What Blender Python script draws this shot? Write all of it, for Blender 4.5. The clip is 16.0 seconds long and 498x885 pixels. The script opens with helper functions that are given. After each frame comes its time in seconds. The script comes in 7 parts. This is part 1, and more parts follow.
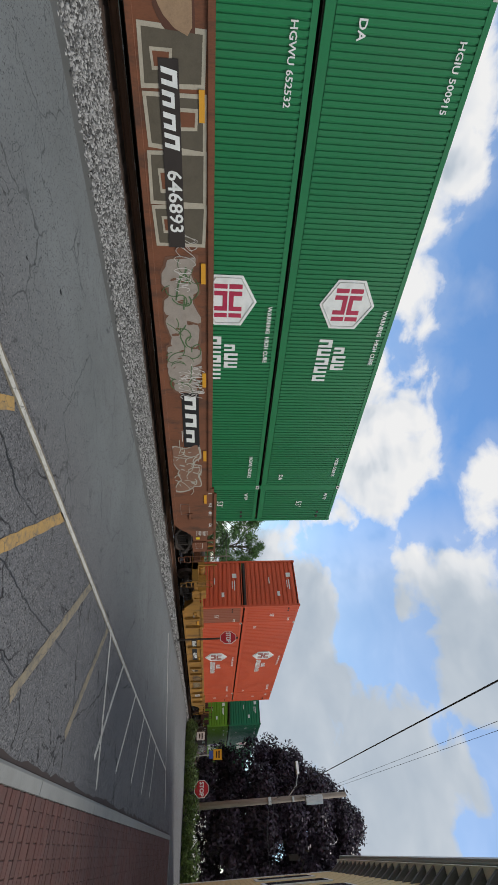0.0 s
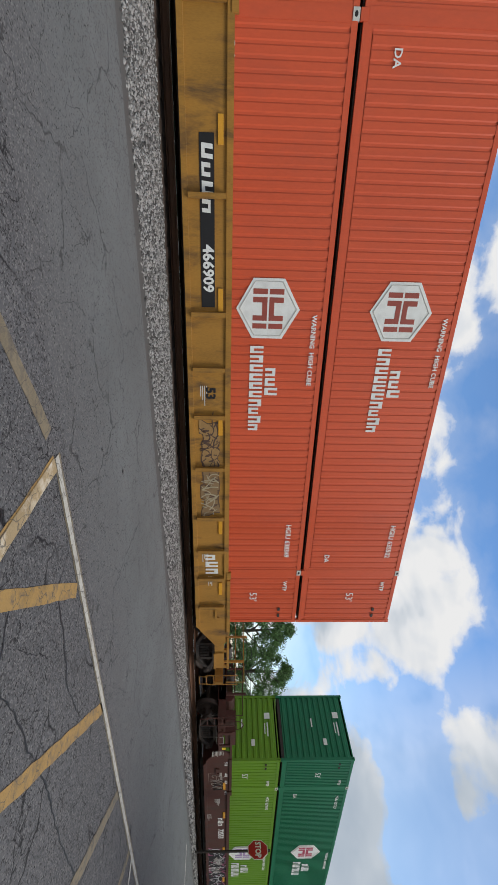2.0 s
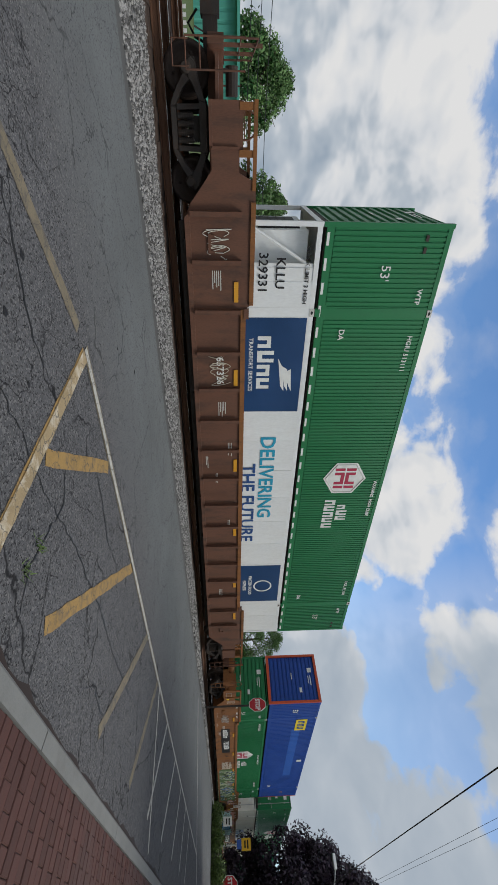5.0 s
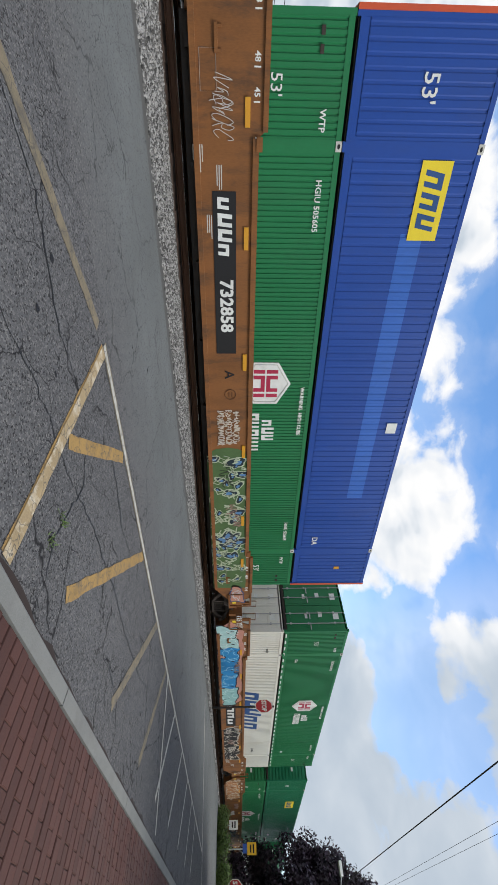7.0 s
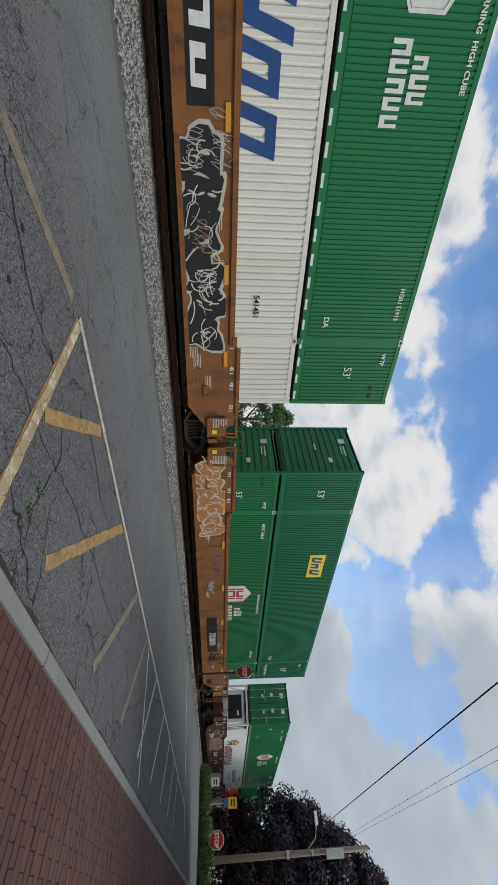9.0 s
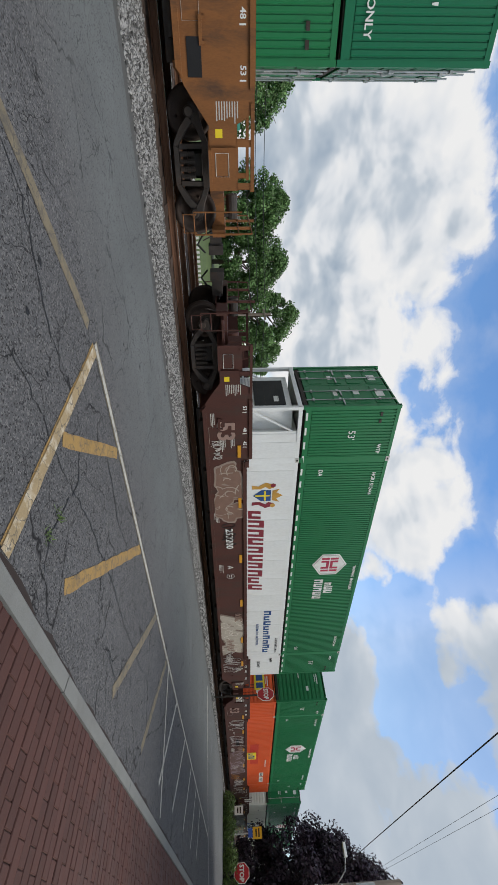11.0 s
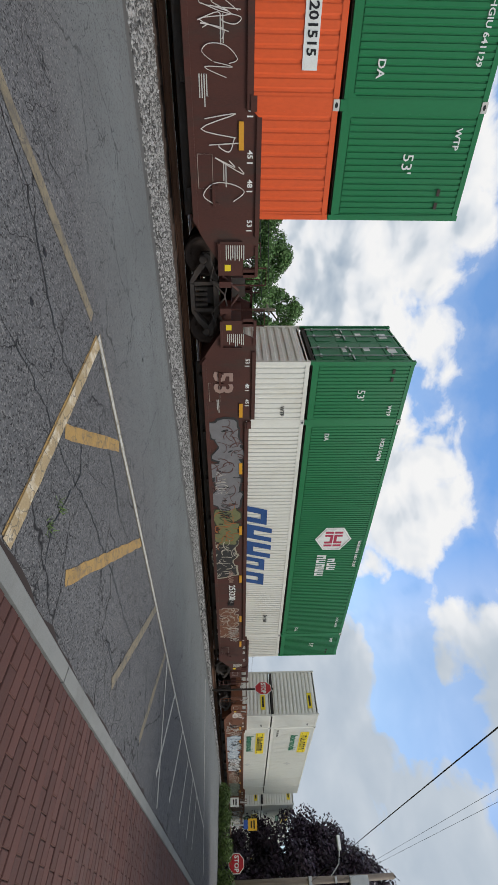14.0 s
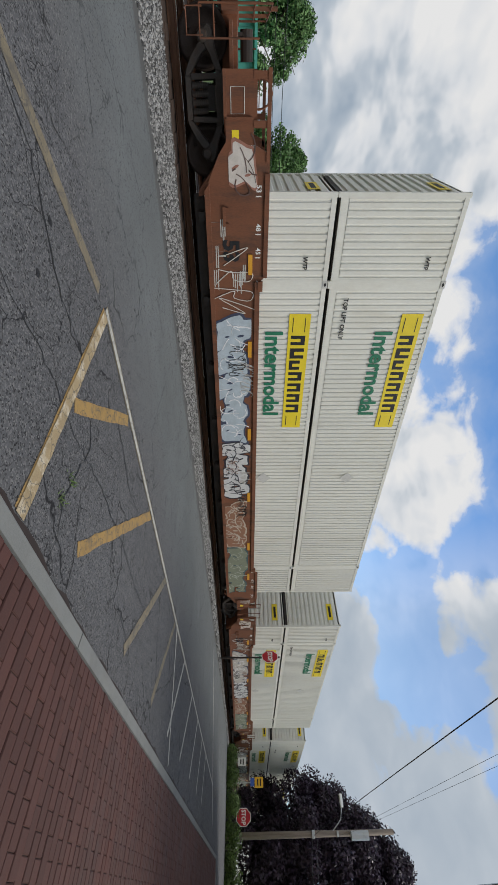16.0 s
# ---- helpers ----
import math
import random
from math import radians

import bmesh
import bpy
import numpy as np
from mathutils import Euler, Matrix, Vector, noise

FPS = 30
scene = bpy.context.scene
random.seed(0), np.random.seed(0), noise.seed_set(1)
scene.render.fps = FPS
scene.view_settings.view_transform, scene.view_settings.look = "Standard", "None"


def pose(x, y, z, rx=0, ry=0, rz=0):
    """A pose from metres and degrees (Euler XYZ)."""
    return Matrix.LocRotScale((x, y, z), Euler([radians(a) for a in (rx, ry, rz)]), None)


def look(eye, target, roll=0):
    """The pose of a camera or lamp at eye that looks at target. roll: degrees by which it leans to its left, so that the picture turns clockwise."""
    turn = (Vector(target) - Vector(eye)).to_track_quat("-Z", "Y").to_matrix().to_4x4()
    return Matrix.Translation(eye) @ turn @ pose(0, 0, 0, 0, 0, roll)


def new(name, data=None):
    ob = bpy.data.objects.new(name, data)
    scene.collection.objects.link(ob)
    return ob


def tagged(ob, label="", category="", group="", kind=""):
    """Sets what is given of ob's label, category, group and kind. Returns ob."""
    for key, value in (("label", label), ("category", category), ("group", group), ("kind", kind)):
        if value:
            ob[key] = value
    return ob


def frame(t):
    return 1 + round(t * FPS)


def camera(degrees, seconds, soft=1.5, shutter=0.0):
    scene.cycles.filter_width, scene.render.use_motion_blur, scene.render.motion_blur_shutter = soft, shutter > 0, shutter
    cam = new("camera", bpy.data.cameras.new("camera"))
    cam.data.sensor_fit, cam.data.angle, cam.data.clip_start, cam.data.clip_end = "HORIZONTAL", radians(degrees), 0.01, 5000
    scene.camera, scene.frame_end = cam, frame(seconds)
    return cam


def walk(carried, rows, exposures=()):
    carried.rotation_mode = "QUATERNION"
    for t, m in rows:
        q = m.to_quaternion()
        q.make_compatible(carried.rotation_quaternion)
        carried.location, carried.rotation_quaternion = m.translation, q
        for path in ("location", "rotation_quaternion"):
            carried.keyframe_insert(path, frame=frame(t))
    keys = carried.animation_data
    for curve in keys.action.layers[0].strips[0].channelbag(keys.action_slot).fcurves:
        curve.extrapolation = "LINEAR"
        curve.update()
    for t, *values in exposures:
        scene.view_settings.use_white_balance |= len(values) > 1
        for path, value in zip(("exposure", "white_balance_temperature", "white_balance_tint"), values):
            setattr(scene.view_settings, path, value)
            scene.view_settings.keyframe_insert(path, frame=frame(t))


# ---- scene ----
cam = camera(61.32, 16.0, soft=0.95)


def shot(x, y, z, yaw, pitch, roll):
    """A phone held sideways: yaw from +Y towards +X, the picture's right side is up."""
    return pose(x, y, z, 90 + pitch, 0, -yaw) @ pose(0, 0, 0, 0, 0, 90 + roll)


PATH = [
    (0, shot(0.472, 0.773, 1.568, 43.78, 5.10, 0.37)),
    (0.5, shot(0.346, 0.783, 1.461, 42.26, 4.49, 1.37)),
    (1, shot(0.221, 0.841, 1.313, 32.22, 3.82, 1.23)),
    (1.5, shot(0.133, 0.868, 1.247, 25.81, 2.71, 0.87)),
    (2, shot(0.123, 0.926, 1.238, 25.21, 2.11, 0.89)),
    (2.5, shot(0.100, 0.849, 1.207, 24.61, 1.95, 0.52)),
    (3, shot(0.090, 0.878, 1.165, 24.34, 2.67, 1.00)),
    (3.5, shot(0.065, 0.850, 1.114, 25.64, 3.09, 4.23)),
    (4, shot(0.068, 0.781, 1.109, 29.47, 5.92, 0.53)),
    (4.5, shot(0.071, 0.641, 1.096, 31.79, 7.32, -0.77)),
    (5, shot(0.101, 0.351, 1.130, 36.05, 2.95, -0.44)),
    (7.5, shot(0.033, 0.048, 1.165, 35.34, 1.58, 0.19)),
    (8, shot(0.011, 0.004, 1.195, 36.71, 2.30, 0.00)),
    (8.5, shot(0.014, -0.010, 1.212, 38.84, 4.16, 0.25)),
    (11, shot(-0.004, -0.000, 1.214, 36.37, 2.01, -1.31)),
    (11.5, shot(0.003, 0.000, 1.211, 36.13, 1.84, -1.52)),
    (12, shot(-0.001, 0.001, 1.209, 36.24, 1.72, -1.44)),
    (12.5, shot(-0.000, -0.000, 1.209, 36.49, 1.66, -0.97)),
    (13, shot(0.003, -0.001, 1.207, 36.73, 1.87, -0.71)),
    (13.5, shot(0.005, -0.000, 1.207, 36.89, 1.90, -0.52)),
    (14, shot(-0.000, -0.001, 1.208, 36.98, 1.80, -0.40)),
    (14.5, shot(0.001, -0.001, 1.208, 36.92, 1.76, -0.32)),
    (15, shot(0.007, 0.000, 1.205, 37.25, 1.55, -0.37)),
    (15.5, shot(0.007, 0.001, 1.208, 39.44, 0.99, -0.26)),
    (16, shot(0.009, 0.001, 1.206, 40.30, 0.64, -0.19)),
]
# the phone's own brightness wanders a little
EXPOSURES = [(0, 0.17), (0.5, 0.2), (1, 0.12), (1.5, 0.0), (2, 0.12), (2.5, 0.17), (3, 0.02), (3.5, -0.08), (4, 0.12), (4.5, -0.08), (5, -0.06), (7.5, 0.42), (8, 0.25), (8.5, 0.0), (11, 0.14), (11.5, 0.0), (12, 0.26), (12.5, 0.2), (13.5, 0.38), (14.5, 0.1), (15, 0.24), (15.5, 0.18), (16, 0.02)]
walk(cam, PATH, EXPOSURES)

# ---- world, sun, exposure ----
SUN_EL, SUN_AZ = radians(50), radians(128)      # azimuth from +Y towards +X


def node(nt, kind, **inputs):
    n = nt.nodes.new(kind)
    for k, v in inputs.items():
        n.inputs[int(k[1:]) if k[1:].isdigit() else k].default_value = v
    return n


def math_node(nt, op, a, b=None, clamp=False):
    n = nt.nodes.new("ShaderNodeMath")
    n.operation, n.use_clamp = op, clamp
    for i, v in enumerate((a, b)):
        if v is None:
            continue
        if isinstance(v, (int, float)):
            n.inputs[i].default_value = v
        else:
            nt.links.new(v, n.inputs[i])
    return n.outputs[0]


def ramp(nt, fac, stops):
    n = nt.nodes.new("ShaderNodeValToRGB")
    el = n.color_ramp.elements
    while len(el) < len(stops):
        el.new(0.5)
    for e, (p, c) in zip(el, stops):
        e.position = p
        e.color = (*c, 1) if len(c) == 3 else c
    nt.links.new(fac, n.inputs[0])
    return n.outputs[0]


def make_world():
    w = bpy.data.worlds.new("sky")
    scene.world = w
    w.use_nodes = True
    nt = w.node_tree
    nt.nodes.clear()
    sky = nt.nodes.new("ShaderNodeTexSky")
    sky.sky_type = "NISHITA"
    sky.sun_disc = False
    sky.sun_elevation, sky.sun_rotation = SUN_EL, SUN_AZ
    sky.air_density, sky.dust_density, sky.ozone_density = 1.0, 0.0, 3.5
    tc = nt.nodes.new("ShaderNodeTexCoord")
    sep = nt.nodes.new("ShaderNodeSeparateXYZ")
    nt.links.new(tc.outputs["Generated"], sep.inputs[0])
    # direction as degrees: azimuth from +Y towards +X, and height over the horizon
    deg = lambda v: math_node(nt, "MULTIPLY", v, 180 / math.pi)
    az = deg(math_node(nt, "ARCTAN2", sep.outputs[0], sep.outputs[1]))
    el = deg(math_node(nt, "ARCSINE", sep.outputs[2]))
    flat = nt.nodes.new("ShaderNodeCombineXYZ")
    nt.links.new(az, flat.inputs[0])
    nt.links.new(el, flat.inputs[1])
    spot = flat.outputs[0]

    def vec(op, a, b, c=None):
        n = nt.nodes.new("ShaderNodeVectorMath")
        n.operation = op
        for k, v in enumerate((a, b, c)):
            if v is None:
                continue
            if isinstance(v, tuple):
                n.inputs[k].default_value = v
            else:
                nt.links.new(v, n.inputs[k])
        return n.outputs["Value"] if op == "LENGTH" else n.outputs[0]

    def clouds(shift, scale, detail, rough):
        """Billows over the dome; the shift looks a little towards the sun."""
        n = node(nt, "ShaderNodeTexNoise", Scale=scale, Detail=detail, Roughness=rough, Distortion=0.25)
        nt.links.new(vec("MULTIPLY_ADD", vec("ADD", tc.outputs["Generated"], shift), (1.0, 1.0, 1.55), (3.1, 1.7, 0.4)), n.inputs["Vector"])
        return n.outputs[0]
    big, puff = clouds((0, 0, 0), 4.2, 3.0, 0.45), clouds((0, 0, 0), 8.5, 8.0, 0.56)
    lit = clouds((0.020, -0.016, 0.022), 8.5, 3.0, 0.5)
    soft = clouds((0, 0, 0), 8.5, 3.0, 0.5)
    # each bank of cumulus: azimuth, height, half width, half height
    near = None
    for a, e, w, h in CLOUDS:
        d = vec("LENGTH", vec("MULTIPLY_ADD", spot, (1 / w, 1 / h, 0.0), (-a / w, -e / h, 0.0)), None)
        d = math_node(nt, "MULTIPLY", math_node(nt, "SUBTRACT", 1.0, d), min(w, h) / 10.0)
        near = d if near is None else math_node(nt, "MAXIMUM", near, d)
    # beyond the banks the sky goes on half clouded
    side = node(nt, "ShaderNodeMapRange", i1=48.0, i2=70.0, i3=-1.5, i4=0.12)
    nt.links.new(math_node(nt, "ABSOLUTE", math_node(nt, "SUBTRACT", az, 38.0)), side.inputs[0])
    high = node(nt, "ShaderNodeMapRange", i1=36.0, i2=52.0, i3=-1.5, i4=0.05)
    nt.links.new(el, high.inputs[0])
    near = math_node(nt, "MAXIMUM", near, math_node(nt, "MAXIMUM", side.outputs[0], high.outputs[0]))
    wave = math_node(nt, "ADD", math_node(nt, "MULTIPLY", math_node(nt, "SUBTRACT", big, 0.5), 1.0), math_node(nt, "MULTIPLY", math_node(nt, "SUBTRACT", puff, 0.5), 1.15))
    depth = math_node(nt, "ADD", near, wave)
    mask = ramp(nt, math_node(nt, "ADD", math_node(nt, "MULTIPLY", depth, 0.5), 0.5), [(0.28, (0.06, 0.06, 0.06)), (0.46, (0.20, 0.20, 0.20)), (0.52, (0.80, 0.80, 0.80)), (0.57, (1, 1, 1))])
    low = node(nt, "ShaderNodeMapRange", i1=2.0, i2=20.0, i3=0.55, i4=0.0)
    nt.links.new(el, low.inputs[0])
    east = node(nt, "ShaderNodeMapRange", i1=48.0, i2=62.0, i3=0.0, i4=0.50)
    nt.links.new(az, east.inputs[0])
    mask = math_node(nt, "MAXIMUM", mask, math_node(nt, "MAXIMUM", low.outputs[0], east.outputs[0]))
    # lit rims and billows, blue-grey hollows and bases
    relief = math_node(nt, "MULTIPLY", math_node(nt, "SUBTRACT", lit, soft), 0.9)
    core = node(nt, "ShaderNodeMapRange", i1=0.05, i2=0.9, i3=0.38, i4=0.54)
    nt.links.new(depth, core.inputs[0])
    floor_ = node(nt, "ShaderNodeMapRange", i1=4.0, i2=24.0, i3=0.07, i4=-0.06)
    nt.links.new(el, floor_.inputs[0])
    shade = math_node(nt, "ADD", math_node(nt, "ADD", relief, core.outputs[0]), floor_.outputs[0])
    shade = math_node(nt, "ADD", shade, math_node(nt, "MULTIPLY", math_node(nt, "SUBTRACT", big, 0.5), 0.5))
    calm = node(nt, "ShaderNodeMapRange", i1=52.0, i2=66.0, i3=0.0, i4=0.72)
    nt.links.new(az, calm.inputs[0])
    shade = math_node(nt, "ADD", shade, math_node(nt, "MULTIPLY", calm.outputs[0], math_node(nt, "SUBTRACT", 0.71, shade)))
    col = ramp(nt, shade, [(0.34, (1.0, 1.0, 1.0)), (0.48, (0.86, 0.89, 0.93)), (0.60, (0.60, 0.67, 0.75)), (0.78, (0.40, 0.49, 0.60))])
    b1 = node(nt, "ShaderNodeBackground", Strength=0.13)
    hue = node(nt, "ShaderNodeHueSaturation", Saturation=1.18, Value=1.4)
    nt.links.new(sky.outputs[0], hue.inputs["Color"])
    nt.links.new(hue.outputs[0], b1.inputs[0])
    b2 = node(nt, "ShaderNodeBackground", Strength=0.77)
    nt.links.new(col, b2.inputs[0])
    mix = nt.nodes.new("ShaderNodeMixShader")
    nt.links.new(mask, mix.inputs[0])
    nt.links.new(b1.outputs[0], mix.inputs[1])
    nt.links.new(b2.outputs[0], mix.inputs[2])
    out = nt.nodes.new("ShaderNodeOutputWorld")
    nt.links.new(mix.outputs[0], out.inputs[0])


CLOUDS = [(-22, 12, 30, 19), (2, 12, 15, 16), (14, 12, 11, 13.5), (25, 15, 9, 12.5), (34, 14, 9, 12.5), (42, 15, 8, 12), (47.5, 22.5, 6, 7), (-4, 34, 11, 6),
          (9, 26, 4, 3), (53.5, 17, 2, 2), (65, 7, 11, 9), (73, 8, 10, 8), (63, 29, 6, 5), (71, 32, 9, 6), (84, 20, 9, 7), (50, 36, 5, 3)]
make_world()
sun = new("sun", bpy.data.lights.new("sun", "SUN"))
sun.data.energy, sun.data.angle, sun.data.color = 2.7, radians(20), (1.0, 0.96, 0.9)
sd = Vector((math.sin(SUN_AZ) * math.cos(SUN_EL), math.cos(SUN_AZ) * math.cos(SUN_EL), math.sin(SUN_EL)))
sun.matrix_basis = look(sd * 60, (0, 0, 0))


# ---- materials ----
def surface(name, base, rough=0.6, metal=0.0, dark=0.7, light=1.15, scale=2.0, grain=40.0, bump=0.15, depth=0.004,
            dirt=None, dirt_amount=0.5, dirt_scale=1.2, stretch=(1, 1, 1), per_piece=0.0, gloss=0.3):
    """Base colour with broad and fine variation, stains with a shape of their own, and fine relief, at real size."""
    m = bpy.data.materials.new(name)
    m.use_nodes = True
    nt = m.node_tree
    bsdf = nt.nodes["Principled BSDF"]
    tc = nt.nodes.new("ShaderNodeTexCoord")
    mp = nt.nodes.new("ShaderNodeMapping")
    mp.inputs["Scale"].default_value = stretch
    nt.links.new(tc.outputs["Object"], mp.inputs[0])
    a = node(nt, "ShaderNodeTexNoise", Scale=scale, Detail=6.0, Roughness=0.6)
    b = node(nt, "ShaderNodeTexNoise", Scale=grain, Detail=4.0, Roughness=0.6)
    nt.links.new(mp.outputs[0], a.inputs["Vector"])
    nt.links.new(mp.outputs[0], b.inputs["Vector"])
    mixed = math_node(nt, "ADD", math_node(nt, "MULTIPLY", a.outputs[0], 0.6), math_node(nt, "MULTIPLY", b.outputs[0], 0.4))
    if per_piece:
        info = nt.nodes.new("ShaderNodeObjectInfo")
        geo = nt.nodes.new("ShaderNodeNewGeometry")
        pick = math_node(nt, "FRACT", math_node(nt, "ADD", info.outputs["Random"], geo.outputs["Random Per Island"]))
        mixed = math_node(nt, "ADD", mixed, math_node(nt, "MULTIPLY", math_node(nt, "SUBTRACT", pick, 0.5), per_piece))
    col = ramp(nt, mixed, [(0.28, tuple(c * dark for c in base)), (0.5, base), (0.72, tuple(min(1, c * light) for c in base))])
    if dirt:
        d = node(nt, "ShaderNodeTexNoise", Scale=dirt_scale, Detail=8.0, Roughness=0.68, Distortion=0.3)
        nt.links.new(mp.outputs[0], d.inputs["Vector"])
        f = ramp(nt, d.outputs[0], [(0.5, (0, 0, 0)), (0.72, (dirt_amount,) * 3)])
        mx = nt.nodes.new("ShaderNodeMix")
        mx.data_type = "RGBA"
        nt.links.new(f, mx.inputs[0])
        nt.links.new(col, mx.inputs[6])
        mx.inputs[7].default_value = (*dirt, 1)
        col = mx.outputs[2]
    nt.links.new(col, bsdf.inputs["Base Color"])
    nt.links.new(ramp(nt, a.outputs[0], [(0.3, (max(0, rough - 0.1),) * 3), (0.7, (min(1, rough + 0.1),) * 3)]), bsdf.inputs["Roughness"])
    bsdf.inputs["Metallic"].default_value = metal
    bsdf.inputs["Specular IOR Level"].default_value = gloss
    if bump:
        bp = node(nt, "ShaderNodeBump", Strength=bump, Distance=depth)
        nt.links.new(mixed, bp.inputs["Height"])
        nt.links.new(bp.outputs[0], bsdf.inputs["Normal"])
    return m


def asphalt_material(name, base, speck, crack, wear=None):
    m = surface(name, base, 0.93, gloss=0.12, dark=0.75, light=1.25, scale=0.6, grain=150.0, bump=0.5, depth=0.004, dirt=tuple(c * 1.35 for c in base), dirt_amount=0.6, dirt_scale=0.35)
    nt = m.node_tree
    bsdf = nt.nodes["Principled BSDF"]
    col = bsdf.inputs["Base Color"].links[0].from_socket
    tc = nt.nodes.new("ShaderNodeTexCoord")
    stones = node(nt, "ShaderNodeTexVoronoi", Scale=95.0)
    nt.links.new(tc.outputs["Object"], stones.inputs["Vector"])
    sep = nt.nodes.new("ShaderNodeSeparateXYZ")
    nt.links.new(stones.outputs["Color"], sep.inputs[0])
    worn = None
    if wear:
        # the coarse worn surface of the strip reaches a way into the lane
        place = nt.nodes.new("ShaderNodeSeparateXYZ")
        nt.links.new(tc.outputs["Object"], place.inputs[0])
        wav = node(nt, "ShaderNodeTexNoise", Scale=1.1, Detail=5.0)
        nt.links.new(tc.outputs["Object"], wav.inputs["Vector"])
        reach = node(nt, "ShaderNodeMapRange", i1=wear[0], i2=wear[1], i3=1.0, i4=0.0)
        nt.links.new(math_node(nt, "ADD", place.outputs[1], math_node(nt, "MULTIPLY", math_node(nt, "SUBTRACT", wav.outputs[0], 0.5), 1.2)), reach.inputs[0])
        worn = reach.outputs[0]
        old = nt.nodes.new("ShaderNodeMix")
        old.data_type = "RGBA"
        nt.links.new(worn, old.inputs[0])
        nt.links.new(col, old.inputs[6])
        old.inputs[7].default_value = (0.084, 0.084, 0.086, 1)
        col = old.outputs[2]
    pits = ramp(nt, sep.outputs[1], [(0.0, (0.25, 0.25, 0.25)), (0.5 * speck + 0.08, (1, 1, 1))])
    dim = nt.nodes.new("ShaderNodeMix")
    dim.data_type, dim.blend_type = "RGBA", "MULTIPLY"
    dim.inputs[0].default_value = 1.0
    nt.links.new(col, dim.inputs[6])
    nt.links.new(pits, dim.inputs[7])
    col = dim.outputs[2]
    f = ramp(nt, sep.outputs[0], [(0.66, (0, 0, 0)), (0.98, (speck,) * 3)])
    if wear:
        f = math_node(nt, "ADD", f, math_node(nt, "MULTIPLY", ramp(nt, sep.outputs[0], [(0.66, (0, 0, 0)), (0.98, (0.5, 0.5, 0.5))]), worn))
    mx = nt.nodes.new("ShaderNodeMix")
    mx.data_type = "RGBA"
    nt.links.new(f, mx.inputs[0])
    nt.links.new(col, mx.inputs[6])
    mx.inputs[7].default_value = (0.185, 0.18, 0.178, 1)
    col = mx.outputs[2]
    if crack:
        wob = node(nt, "ShaderNodeTexNoise", Scale=3.0, Detail=4.0)
        nt.links.new(tc.outputs["Object"], wob.inputs["Vector"])
        add = nt.nodes.new("ShaderNodeMix")
        add.data_type = "RGBA"
        add.blend_type = "ADD"
        add.inputs[0].default_value = 0.35
        nt.links.new(tc.outputs["Object"], add.inputs[6])
        nt.links.new(wob.outputs["Color"], add.inputs[7])
        for scale, width, seed in ((0.9, 0.010, 0.9), (2.9, 0.013, 2.0)):
            v = node(nt, "ShaderNodeTexVoronoi", Scale=scale)
            v.feature = "DISTANCE_TO_EDGE"
            nt.links.new(add.outputs[2], v.inputs["Vector"])
            line = ramp(nt, v.outputs["Distance"], [(0.0, (crack,) * 3), (width * 0.5, (crack * 0.8,) * 3), (width, (0, 0, 0))])
            where = node(nt, "ShaderNodeTexNoise", Scale=seed, Detail=2.0)
            nt.links.new(tc.outputs["Object"], where.inputs["Vector"])
            line = math_node(nt, "MULTIPLY", line, ramp(nt, where.outputs[0], [(0.46, (0, 0, 0)), (0.54, (1, 1, 1))]))
            mx = nt.nodes.new("ShaderNodeMix")
            mx.data_type = "RGBA"
            nt.links.new(line, mx.inputs[0])
            nt.links.new(col, mx.inputs[6])
            mx.inputs[7].default_value = (0.012, 0.012, 0.013, 1)
            col = mx.outputs[2]
    nt.links.new(col, bsdf.inputs["Base Color"])
    return m


